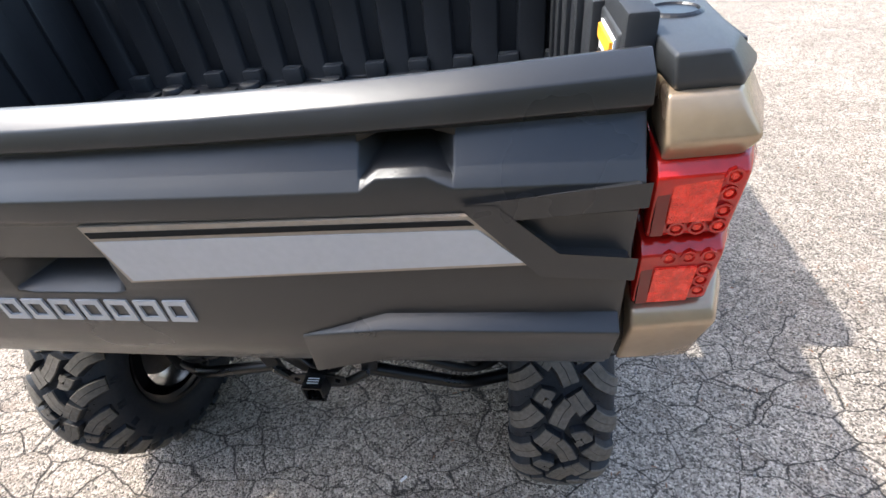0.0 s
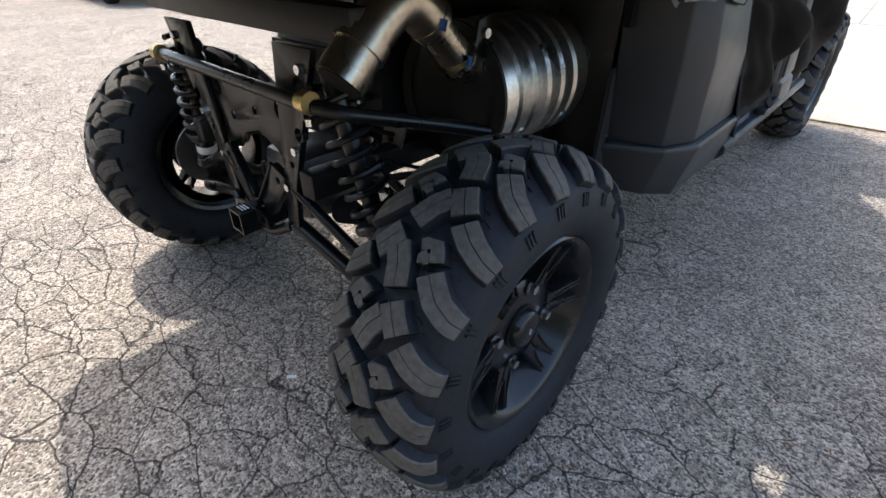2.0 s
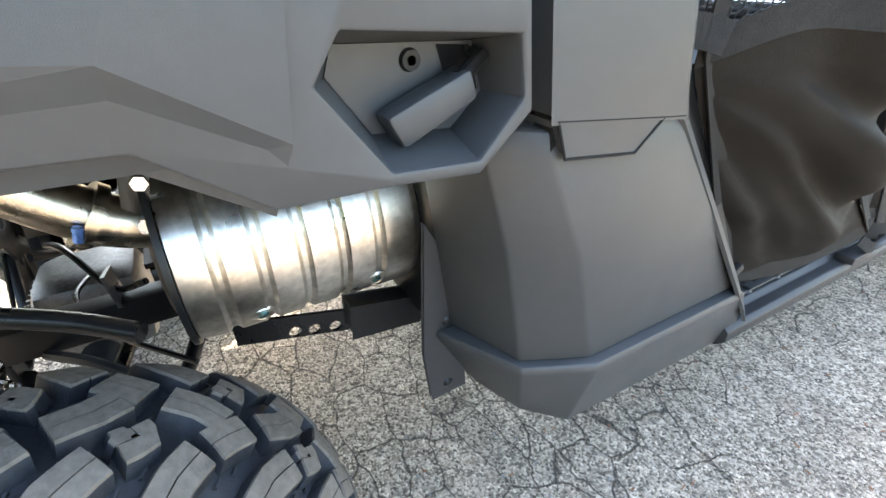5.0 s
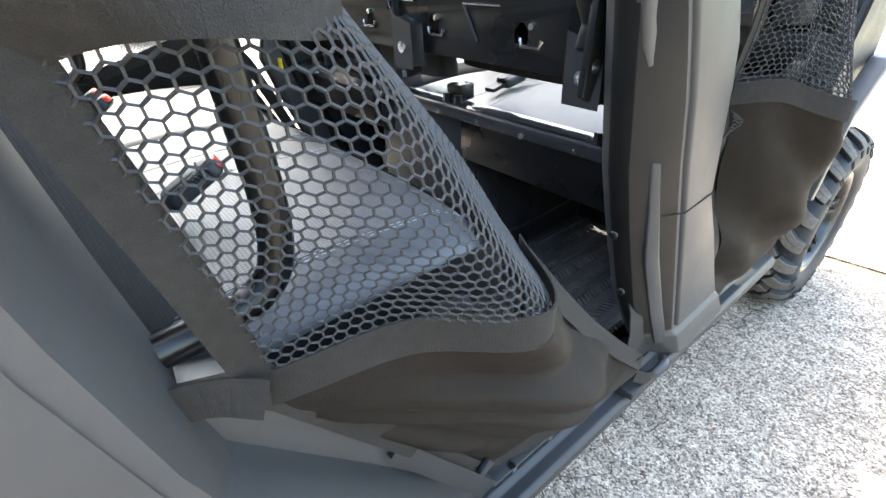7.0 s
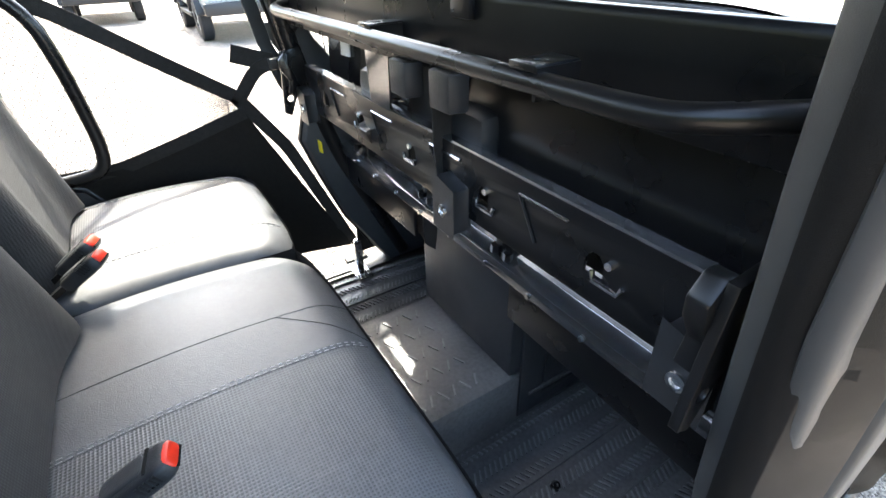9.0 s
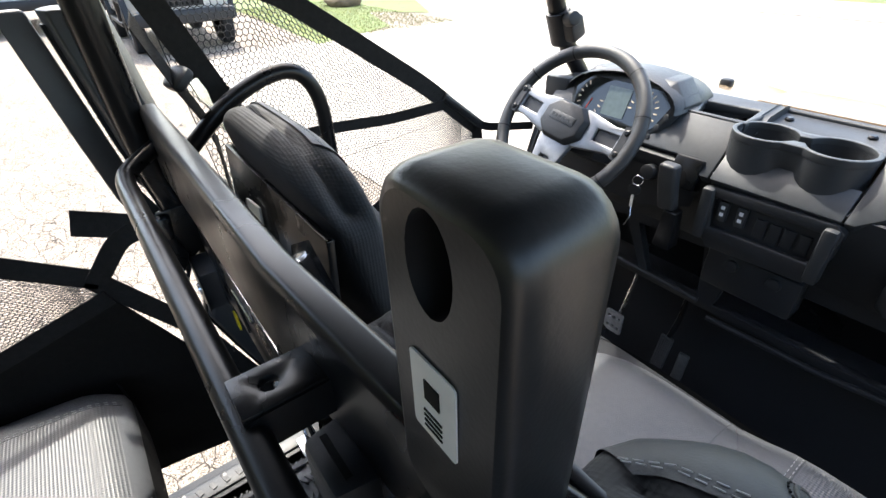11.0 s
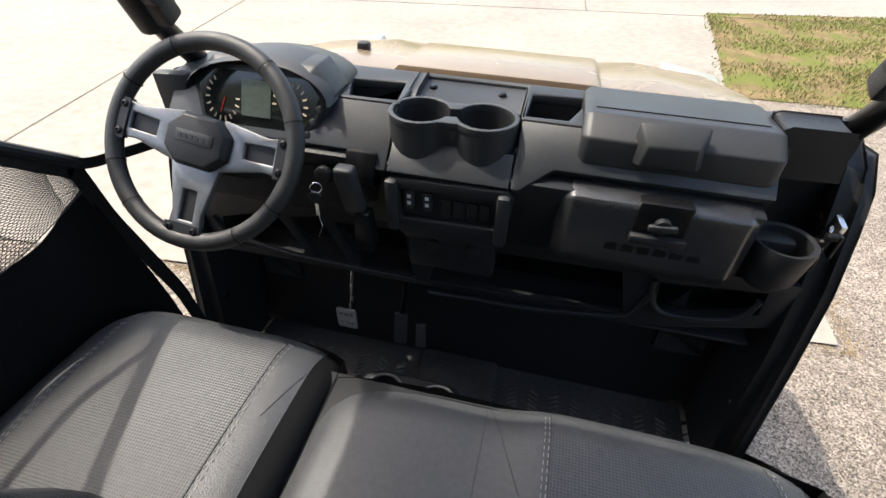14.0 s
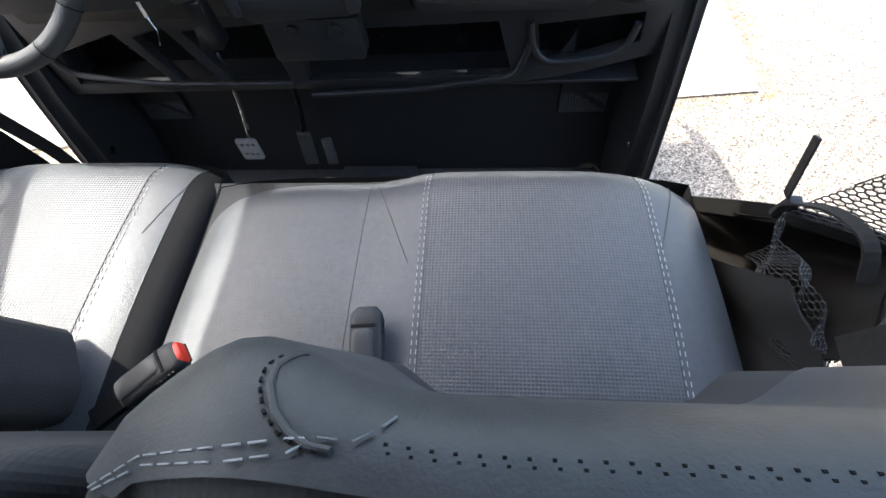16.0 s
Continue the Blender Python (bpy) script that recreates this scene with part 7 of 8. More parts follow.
def hex_net(name, surface, wide, tall, cell, parent, strand=0.0016, label="", mat=None, edge=None):
    """Open hexagonal mesh: every cell a ring of flat strands on the given surface of (u, v), cut along its free edge."""
    edge = edge or (lambda v: wide)
    bm = bmesh.new()
    keys = {}
    dx, dy = cell, cell * 0.866

    def vert(x, y):
        k = (round(x, 5), round(y, 5))
        if k not in keys:
            keys[k] = bm.verts.new(surface(x / edge(y / tall), y / tall))
        return keys[k]
    r = cell / math.sqrt(3)
    for j in range(int(tall / dy) + 1):
        for i in range(int(wide / dx) + 1):
            cx, cy = i * dx + (dx / 2 if j % 2 else 0), j * dy
            pts = [(cx + r * math.sin(math.pi / 3 * k), cy + r * math.cos(math.pi / 3 * k)) for k in range(6)]
            if -0.001 <= cx <= wide + 0.001 and -0.001 <= cy <= tall + 0.001:
                pts = [(min(max(p[0], 0.0), edge(min(max(p[1], 0.0), tall) / tall)), min(max(p[1], 0.0), tall)) for p in pts]
                vs = []
                for p in pts:
                    v = vert(*p)
                    if v not in vs:
                        vs.append(v)
                area = abs(sum(p[0] * q[1] - q[0] * p[1] for p, q in zip(pts, pts[1:] + pts[:1]))) / 2
                if len(vs) > 2 and area > 0.45 * dx * dy:
                    try:
                        bm.faces.new(vs)
                    except ValueError:
                        pass
    bmesh.ops.remove_doubles(bm, verts=bm.verts, dist=cell * 0.12)
    bmesh.ops.recalc_face_normals(bm, faces=bm.faces)
    bmesh.ops.wireframe(bm, faces=bm.faces, thickness=strand * 2, use_even_offset=False, use_replace=True, use_boundary=True)
    me = bpy.data.meshes.new(name)
    bm.to_mesh(me)
    bm.free()
    me.materials.append(mat or NETTING)
    ob = new(name, me)
    ob.parent = parent
    ob["label"] = label
    ob["kind"] = "stuff"
    return ob


def cloth(name, surface, nu, nv, mat, parent, label="", thick=0.002, wrinkle=0.0, seed=0):
    """A fabric sheet with folds, given some thickness."""
    bm = bmesh.new()
    rows = []
    for j in range(nv + 1):
        row = []
        for i in range(nu + 1):
            u, v = i / nu, j / nv
            p = surface(u, v)
            if wrinkle:
                p = p + Vector((1, 0, 0)) * wrinkle * (noise.noise(Vector((u * 2.2 + seed, v * 7 - u * 3, seed))) + 0.4 * noise.noise(Vector((u * 6 + seed, v * 14, seed + 3))))
            row.append(bm.verts.new(p))
        rows.append(row)
    for j in range(nv):
        for i in range(nu):
            bm.faces.new((rows[j][i], rows[j][i + 1], rows[j + 1][i + 1], rows[j + 1][i]))
    bmesh.ops.recalc_face_normals(bm, faces=bm.faces)
    bmesh.ops.solidify(bm, geom=bm.faces[:], thickness=thick)
    return part(name, bm, mat, parent, label, smooth=True, angle=60)


def strap(name, pts, width, parent, up=(1, 0, 0), mat=None, thick=0.003, label="", rad=0.03):
    return part(name, tube(smooth_path(pts, rad, 4), 0, 4, 0, (width, thick, up)), mat or WEBBING, parent, label)


NETTING = material("black_net_cord", (0.034, 0.0345, 0.036), 0.55, spec=0.2, var=0.2)


def along(path, t):
    """The point at share t of a polyline."""
    path = [Vector(p) for p in path]
    lens = [(b - a).length for a, b in zip(path, path[1:])]
    d = t * sum(lens)
    for (a, b), n in zip(zip(path, path[1:]), lens):
        if d <= n or b is path[-1]:
            return a.lerp(b, min(d / n, 1.0))
        d -= n


# right rear net: unhooked at the front, hanging in the doorway
net = new("rear_door_net")
net.parent = utv
net["label"] = "black mesh and canvas door net hanging slack in the rear doorway"
def bend(p, t):
    """A smooth curve through four points."""
    p = [Vector(q) for q in p]
    p = [p[0] * 2 - p[1]] + p + [p[-1] * 2 - p[-2]]
    k = min(int(t * 3), 2)
    f = t * 3 - k
    a, b, c, d = p[k:k + 4]
    return 0.5 * (2 * b + (c - a) * f + (2 * a - 5 * b + 4 * c - d) * f * f + (3 * b - a - 3 * c + d) * f ** 3)


def curtain(rows):
    """A slack hanging surface through rows of four points, each row at its own share of the height."""
    def at(u, v):
        u, v = min(max(u, 0), 1), min(max(v, 0), 1)
        k = max(i for i in range(len(rows) - 1) if rows[i][0] <= v)
        (v0, a), (v1, b) = rows[k], rows[k + 1]
        p = bend(a, u).lerp(bend(b, u), (v - v0) / (v1 - v0))
        return p + Vector((0.007 * math.sin(u * 11 + v * 7) * (1 - v), 0.004 * math.sin(v * 13 + u * 5), 0.010 * math.sin(u * 8) * (1 - v) ** 2))
    return at


rr_mesh = curtain(((0.0, ((0.747, 0.869, 0.976), (0.825, 0.985, 1.016), (0.883, 1.103, 1.019), (0.770, 1.205, 0.985))),
                   (0.42, ((0.780, 0.815, 1.272), (0.842, 0.880, 1.288), (0.846, 0.945, 1.283), (0.778, 1.003, 1.262))),
                   (0.62, ((0.785, 0.780, 1.420), (0.838, 0.840, 1.420), (0.838, 0.893, 1.410), (0.772, 0.918, 1.400))),
                   (1.0, ((0.755, 0.770, 1.660), (0.772, 0.790, 1.660), (0.762, 0.825, 1.660), (0.745, 0.838, 1.660)))))
def slant(*rows):
    """Width of a net at each share of its height."""
    def at(v):
        for (v0, w0), (v1, w1) in zip(rows, rows[1:]):
            if v <= v1:
                return w0 + (w1 - w0) * (v - v0) / (v1 - v0)
        return rows[-1][1]
    return at


hex_net("net_mesh", rr_mesh, 0.43, 0.72, 0.0125, net, 0.0013, "black open hexagonal mesh", edge=slant((0, 0.425), (0.42, 0.245), (0.62, 0.215), (1.0, 0.09)))


def rr_canvas(u, v):
    top = rr_mesh(u, 0.0) + Vector((0.003, 0, -0.020))
    low = Vector((0.715, 1.190, 0.500)).lerp(Vector((0.783, 1.592, 0.532)), u)
    p = top.lerp(low, v)
    sw = math.sin(math.pi * v)
    p.x += 0.030 * sw * math.sin(math.pi * u) + 0.014 * math.sin(v * 15 - u * 8) * sw * (0.3 + 0.7 * math.sin(math.pi * u))
    p.z -= 0.03 * math.sin(math.pi * u) * v
    p.y -= 0.020 * sw * u * u
    fan = math.atan2(v, u + 0.06)
    p.x += (0.017 * math.sin(fan * 15) * (0.35 + u) + 0.010 * math.sin(fan * 29 + 1) * (0.2 + u)) * sw * (1 - 0.8 * u ** 4)
    return p


cloth("net_band", lambda u, v: rr_mesh(u, 0.0) + Vector((0.006, 0, 0.016 - 0.040 * v)), 34, 2, WEBBING, net, "black webbing band")
cloth("net_canvas", rr_canvas, 40, 36, CANVAS, net, "brownish black canvas panel with folds", 0.003, 0.008, 4)
cloth("net_hem", lambda u, v: rr_canvas(u, 1.0) + Vector((0.005, 0.0, 0.030 - 0.044 * v)), 24, 2, WEBBING, net)
strap("net_strap", [(0.724, 1.185, 0.500), (0.742, 1.03, 0.74)] + [rr_mesh(0.03, v) + Vector((0.007, 0, 0)) for v in (0.0, 0.2, 0.42, 0.62, 1.0)], 0.032, net)
strap("net_strap", [rr_mesh(u, 0.42) + Vector((0.006, 0, 0)) for u in (0.0, 0.15, 0.3, 0.45, 0.6, 0.72, 0.82)], 0.034, net, up=(1, 0.55, 0))
strap("net_strap", [(0.745, 0.80, 1.00), (0.765, 0.845, 1.002), (0.784, 0.875, 0.99)], 0.040, net)
strap("net_strap", [rr_canvas(1.0, v) + Vector((0.0, 0.004, 0.004)) for v in (0.0, 0.25, 0.5, 0.75, 1.0)], 0.036, net, up=(1, 0.2, 0.4))
strap("hook_strap", [(0.783, 1.590, 0.500), (0.795, 1.630, 0.470), (0.795, 1.655, 0.470)], 0.028, net)
part("strap_buckle", box((0.735, 1.175, 0.525), (0.012, 0.045, 0.02), (35, 0, 0)), PLASTIC, net, bevel=0.003)
strap("loose_strap", [(0.765, 1.130, 1.060), (0.790, 1.135, 1.060), (0.806, 1.16, 1.00), (0.80, 1.175, 0.93), (0.785, 1.18, 0.90)], 0.045, net, up=(0.7, 0.7, 0))

# right front net, half open
netf = new("front_door_net")
netf.parent = utv
netf["label"] = "black mesh and canvas door net half open in the front doorway"


rf_mesh = curtain(((0.0, ((0.739, 1.800, 1.060), (0.825, 1.870, 1.055), (0.890, 1.955, 1.034), (0.790, 2.050, 0.990))),
                   (0.42, ((0.775, 1.760, 1.310), (0.850, 1.815, 1.330), (0.820, 1.900, 1.300), (0.775, 1.910, 1.300))),
                   (1.0, ((0.745, 1.640, 1.660), (0.765, 1.660, 1.660), (0.755, 1.700, 1.660), (0.735, 1.710, 1.660)))))


def rf_canvas(u, v):
    p = (rf_mesh(u, 0.0) + Vector((0.003, 0, -0.015))).lerp(Vector((0.752, 2.02, 0.465)).lerp(Vector((0.780, 2.440, 0.525)), u), v)
    sw = math.sin(math.pi * v)
    p.x += 0.030 * sw * math.sin(math.pi * u) + 0.014 * math.sin(v * 13 - u * 9) * sw
    p.z -= 0.03 * math.sin(math.pi * u) * v
    return p


hex_net("net_mesh", rf_mesh, 0.38, 0.68, 0.0122, netf, 0.0013, "black open hexagonal mesh", edge=slant((0, 0.375), (0.42, 0.245), (1.0, 0.09)))
cloth("net_canvas", rf_canvas, 34, 28, CANVAS, netf, "brownish black canvas panel with folds", 0.003, 0.010, 9)
cloth("net_band", lambda u, v: rf_mesh(u, 0.0) + Vector((0.006, 0, 0.016 - 0.040 * v)), 24, 2, WEBBING, netf)
strap("net_strap", [rf_mesh(u, 0.42) + Vector((0.006, 0, 0)) for u in (0, 0.15, 0.3, 0.45, 0.6, 0.8, 1.0)], 0.045, netf)
strap("net_strap", [rf_mesh(0.0, v) + Vector((-0.002, 0, 0)) for v in (0.0, 0.2, 0.42, 0.7, 1.0)], 0.045, netf)
strap("net_strap", [rf_canvas(1.0, v) + Vector((0.0, 0.004, 0.004)) for v in (0.0, 0.25, 0.5, 0.75, 1.0)], 0.034, netf, up=(1, 0.2, 0.4))
def rf_skirt(u, v):
    p = bilinear(((0.742, 1.60, 1.03), (0.742, 1.92, 1.020), (0.755, 2.34, 0.475), (0.745, 1.58, 0.465)), u, v)
    p.x += (0.020 * math.sin(v * 9 + u * 4) + 0.012 * math.sin(u * 13 - v * 5)) * math.sin(math.pi * v)
    return p


def rf_fold(u, v):
    p = bilinear(((0.768, 2.035, 0.890), (0.735, 1.800, 0.960), (0.730, 1.820, 1.060), (0.755, 2.020, 1.030)), u, v)
    p.x += 0.018 * math.sin(math.pi * v) + 0.012 * math.sin(u * 14 + v * 3)
    p.z += 0.014 * math.sin(u * 9 - v * 4)
    return p


cloth("net_skirt", rf_skirt, 26, 24, material("black_twill_lining", (0.013, 0.013, 0.013), 0.75, spec=0.3, bump=0.5, bump_scale=500), netf, "black canvas hanging in folds beside the bench", 0.003, 0.012, 14)
hex_net("net_fold", rf_fold, 0.24, 0.15, 0.0110, netf, 0.0012, "bunched black mesh")
# loose strap with its buckle at the folded corner
strap("loose_strap", [(0.785, 2.050, 0.985), (0.775, 2.04, 1.035), (0.785, 1.985, 1.090), (0.80, 1.93, 1.10), (0.80, 1.895, 1.06)], 0.022, netf, up=(0, 0.3, 1))
part("strap_buckle", box((0.785, 2.052, 1.005), (0.020, 0.016, 0.055), (12, 0, 0)), PLASTIC, netf, bevel=0.004)
part("strap_tail", prism([(2.048, 1.03), (2.063, 1.03), (2.088, 1.12), (2.075, 1.125)], "x", 0.772, 0.776), WEBBING, netf)

# left front net, closed
netl = new("front_door_net")
netl.parent = utv
netl["label"] = "black mesh and canvas door net hooked across the driver doorway"
X = -0.745


def lf_top(u):
    return along([(X, 1.55, 1.66), (X, 1.72, 1.655), (X, 2.18, 1.335), (X, 2.285, 1.235)], u)


def lf_low(u):
    return along([(X, 1.62, 1.02), (X, 1.83, 1.08), (X, 1.97, 1.125), (X, 2.145, 1.150), (X, 2.285, 1.185)], u)


def lf_mesh(u, v):
    p = lf_low(u).lerp(lf_top(u), v)
    p.x -= 0.030 * math.sin(math.pi * u) * math.sin(math.pi * v)
    return p


hex_net("net_mesh", lf_mesh, 0.78, 0.52, 0.0108, netl, 0.0010, "black open hexagonal mesh")
cloth("net_canvas", lambda u, v: (lf_low(u).lerp(Vector((-0.735, 1.62, 0.50)).lerp(Vector((-0.74, 2.375, 0.475)), u), v)) + Vector((0.02 * math.sin(math.pi * v) + 0.010 * math.sin(u * 18 + 2 * v) * (1 - v), 0, 0)), 40, 16, CANVAS_BLACK := material("black_canvas", (0.012, 0.011, 0.011), 0.9, spec=0.1, bump=0.5, bump_scale=800), netl, "black canvas panel", 0.003, 0.006, 21)
strap("net_strap", [lf_top(u) for u in (0.0, 0.25, 0.5, 0.75, 1.0)], 0.042, netl, rad=0.06)
strap("net_strap", [(X, 1.54, 1.68), (X, 1.64, 1.43), (X, 1.735, 1.20), (X, 1.80, 1.05)], 0.048, netl)
strap("net_strap", [(X + 0.01, 1.66, 1.335), (X - 0.025, 1.85, 1.325), (X - 0.02, 2.02, 1.312), (X + 0.01, 2.165, 1.325)], 0.026, netl)
strap("net_strap", [(X, 2.285, 1.24), (X, 2.305, 1.10), (X, 2.385, 0.80), (X, 2.42, 0.50)], 0.034, netl)
strap("hook_strap", [(X, 2.19, 1.330), (X + 0.01, 2.30, 1.235), (X + 0.03, 2.42, 1.215), (-0.70, 2.47, 1.21)], 0.022, netl)
part("hook_tube", tube([(X, 2.17, 1.345), (X, 2.30, 1.240)], 0.012, 10), PLASTIC, netl, smooth=True)

# left rear net, closed
netlr = new("rear_door_net")
netlr.parent = utv
netlr["label"] = "black mesh and canvas door net hooked across the rear doorway"
XR = -0.735


def lr_top(u):
    return along([(XR, 0.78, 1.52), (XR, 1.01, 1.385), (XR, 1.11, 1.305), (XR, 1.325, 1.155)], u)


def lr_low(u):
    return along([(XR, 0.78, 1.02), (XR, 1.00, 1.02), (XR, 1.18, 1.075), (XR, 1.325, 1.115)], u)


hex_net("net_mesh", lambda u, v: lr_low(u).lerp(lr_top(u), v) + Vector((-0.02 * math.sin(math.pi * u) * math.sin(math.pi * v), 0, 0)), 0.55, 0.38, 0.0108, netlr, 0.0010, "black open hexagonal mesh")
cloth("net_canvas", lambda u, v: lr_low(u).lerp(Vector((XR, 0.98, 0.64)).lerp(Vector((XR, 1.60, 0.545)), u), v), 30, 14, CANVAS, netlr, "brownish black canvas panel", 0.003, 0.008, 31)
strap("net_strap", [lr_top(u) for u in (0, 0.33, 0.66, 1.0)], 0.040, netlr)
strap("net_strap", [(XR, 1.31, 1.165), (XR, 1.43, 0.985), (XR, 1.605, 0.555)], 0.040, netlr)
strap("net_strap", [lr_low(u) + Vector((0.004, 0, 0)) for u in (0, 0.33, 0.66, 1.0)], 0.036, netlr)
strap("net_strap", [(XR, 1.315, 1.15), (-0.715, 1.38, 1.235), (-0.70, 1.42, 1.25)], 0.038, netlr)
strap("hook_strap", [(-0.73, 1.325, 1.285), (-0.715, 1.385, 1.265), (-0.695, 1.43, 1.252)], 0.050, netlr)
part("hook_clip", box((-0.690, 1.435, 1.250), (0.03, 0.035, 0.03)), PLASTIC, netlr, bevel=0.004)

# hip bars beside the seats
for s in (1, -1):
    part("hip_bar", tube([(0.705 * s, 0.72, 1.020), (0.703 * s, 0.86, 1.022), (0.700 * s, 0.930, 1.035), (0.70 * s, 0.945, 1.10), (0.695 * s, 0.935, 1.28), (0.690 * s, 0.915, 1.42), (0.690 * s, 0.83, 1.50), (0.69 * s, 0.70, 1.50)], 0.0165, 14, 0.06), STEEL_BLACK, utv, "black tubular hip bar", smooth=True)
    if s < 0:
        part("hip_bar", tube([(0.690 * s, 1.50, 1.34), (0.675 * s, 1.64, 1.462), (0.668 * s, 1.755, 1.500), (0.668 * s, 1.805, 1.44), (0.685 * s, 1.818, 1.16), (0.690 * s, 1.83, 0.98), (0.690 * s, 1.78, 0.93)], 0.0150, 14, 0.06), STEEL_BLACK, utv, "black tubular hip bar", smooth=True)


# ---------------- belts and buckles ----------------
def buckle(foot, tip, label="black seat belt buckle with a red button", press=RED):
    """A receiver standing on its stalk, red press bar at the top."""
    b = tagged(part("seat_belt_buckle", cushion((0, 0, 0), (0.047, 0.028, 0.095), n=6, power=5), PLASTIC, utv, label, smooth=True))
    foot, tip = Vector(foot), Vector(tip)
    z = (tip - foot).normalized()
    y = (z * z.z - Vector((0, 0, 1))).normalized()
    x = y.cross(z)
    b.matrix_local = Matrix.Translation(tip - z * 0.045) @ Matrix((x, y, z)).transposed().to_4x4()
    part("press_button", cushion((0, -0.002, 0.0405), (0.034, 0.020, 0.018), n=4, power=4), press, b, "press button", smooth=True)
    part("buckle_slot", box((0, 0.006, 0.0475), (0.028, 0.003, 0.003)), INK_GAP_BLACK, b)
    part("cover_groove", box((-0.003, -0.0135, 0.020), (0.034, 0.003, 0.004)), INK_GAP_BLACK, b)
    part("cover_panel", cushion((-0.004, -0.0125, -0.015), (0.030, 0.007, 0.062), n=4, power=6), PLASTIC_GREY, b, smooth=True)
    for k in range(5):
        part("buckle_rib", box((0.0225, -0.004, 0.006 + 0.006 * k), (0.003, 0.014, 0.0025)), STEEL_BLACK, b)
    part("buckle_stalk", box((0, 0.0, -0.065), (0.030, 0.010, 0.06)), STEEL_BLACK, b)
    return b


buckle((-0.150, 1.728, 1.010), (-0.066, 1.795, 1.032))
buckle((-0.066, 1.705, 1.010), (0.006, 1.760, 1.040))
buckle((0.176, 1.765, 0.990), (0.167, 1.872, 1.004), "black seat belt buckle lying on the bench", PLASTIC)
buckle((0.350, 0.900, 1.000), (0.365, 0.985, 1.050))
buckle((-0.170, 0.850, 1.010), (-0.140, 0.925, 1.065))
buckle((-0.225, 0.840, 1.010), (-0.198, 0.915, 1.070))
belt = part("seat_belt", tube(smooth_path([(-0.66, 1.52, 1.60), (-0.70, 1.56, 1.49), (-0.715, 1.60, 1.40), (-0.72, 1.60, 1.10)], 0.05), 0, 4, 0, (0.045, 0.002, (0.3, 1, 0))), WEBBING, utv, "black seat belt webbing")
part("belt_tongue", panel([(-0.020, -0.010), (0.020, -0.010), (0.024, 0.020), (0.012, 0.035), (0.010, 0.085), (-0.010, 0.085), (-0.012, 0.035), (-0.024, 0.020)], [[(-0.005, 0.045), (-0.005, 0.060), (0.005, 0.060), (0.005, 0.045)]], "z", -0.001, 0.001), CHROME, belt, "bright steel belt tongue").matrix_local = pose(-0.692, 1.590, 1.485, 70, 0, 150) @ pose(0, 0, 0, 0, 0, 180)
part("tongue_grip", cushion((-0.695, 1.565, 1.500), (0.05, 0.045, 0.022), (40, 0, 20), n=4), PLASTIC, belt, smooth=True)
strap("seat_belt", [(0.115, 1.51, 1.40), (0.11, 1.515, 1.20), (0.115, 1.54, 1.05)], 0.045, utv, up=(1, 0, 0), label="black seat belt webbing")

# ---------------- surroundings ----------------
sheet("concrete_apron", [(-9.0, 2.80), (-2.4, 3.11), (1.63, 3.47), (1.74, 6.55), (1.87, 7.6), (2.00, 8.8), (2.10, 9.85), (4.8, 10.45), (9.0, 10.9), (9.0, 14.4), (-9.5, 14.4), (-9.5, 5.0)], 0.012, CONCRETE, "pale concrete driveway apron with joints", "pavement")
joints = bmesh.new()
for a, b in (((-9.3, 8.6), (-4.4, 8.62)), ((-4.4, 8.62), (1.43, 9.54)), ((1.43, 9.54), (8.8, 10.6)), ((-3.60, 3.1), (-4.48, 8.6)), ((-4.48, 8.6), (-5.4, 14.3)), ((0.4, 9.35), (0.2, 14.3)), ((-0.6, 12.0), (8.9, 13.2)), ((-9.3, 12.4), (-0.6, 12.0))):
    add_tube(joints, [(a[0], a[1], 0.0135), (b[0], b[1], 0.0135)], 0, 4, (0.016, 0.003, (0, 0, 1)))
tagged(part("concrete_joints", joints, material("dirty_joint", (0.13, 0.115, 0.09), 0.95, var=0.4)), "dark dirty expansion joints in the concrete", "joint", kind="structure")
sheet("road", [(-60, 14.4), (60, 14.9), (60, 18.2), (-60, 17.2)], 0.008, ROAD, "pale grey asphalt road", "road")
sheet("verge", [(-60, 17.2), (60, 18.2), (60, 120), (-60, 120)], 0.014, GRASS, "green and yellow grass verge", "grass")
def lawn_material():
    """Thin turf: green patches over straw and bare brown soil."""
    m = material("thin_patchy_turf", (0.20, 0.145, 0.075), 0.95, spec=0.1, var=0.45, scale=5, bump=0.8, bump_scale=60, detail=8)
    t = m.node_tree
    p = t.nodes["Principled BSDF"]
    n = t.nodes.new("ShaderNodeTexNoise")
    n.inputs["Scale"].default_value, n.inputs["Detail"].default_value = 2.6, 7.0
    r = t.nodes.new("ShaderNodeMapRange")
    r.inputs["From Min"].default_value, r.inputs["From Max"].default_value = 0.44, 0.60
    mix = t.nodes.new("ShaderNodeMix")
    mix.data_type = "RGBA"
    mix.inputs["B"].default_value = (0.135, 0.150, 0.040, 1)
    t.links.new(t.nodes["Texture Coordinate"].outputs["Object"], n.inputs["Vector"])
    t.links.new(n.outputs["Fac"], r.inputs["Value"])
    t.links.new(r.outputs["Result"], mix.inputs["Factor"])
    t.links.new(p.inputs["Base Color"].links[0].from_socket, mix.inputs["A"])
    t.links.new(mix.outputs["Result"], p.inputs["Base Color"])
    return m


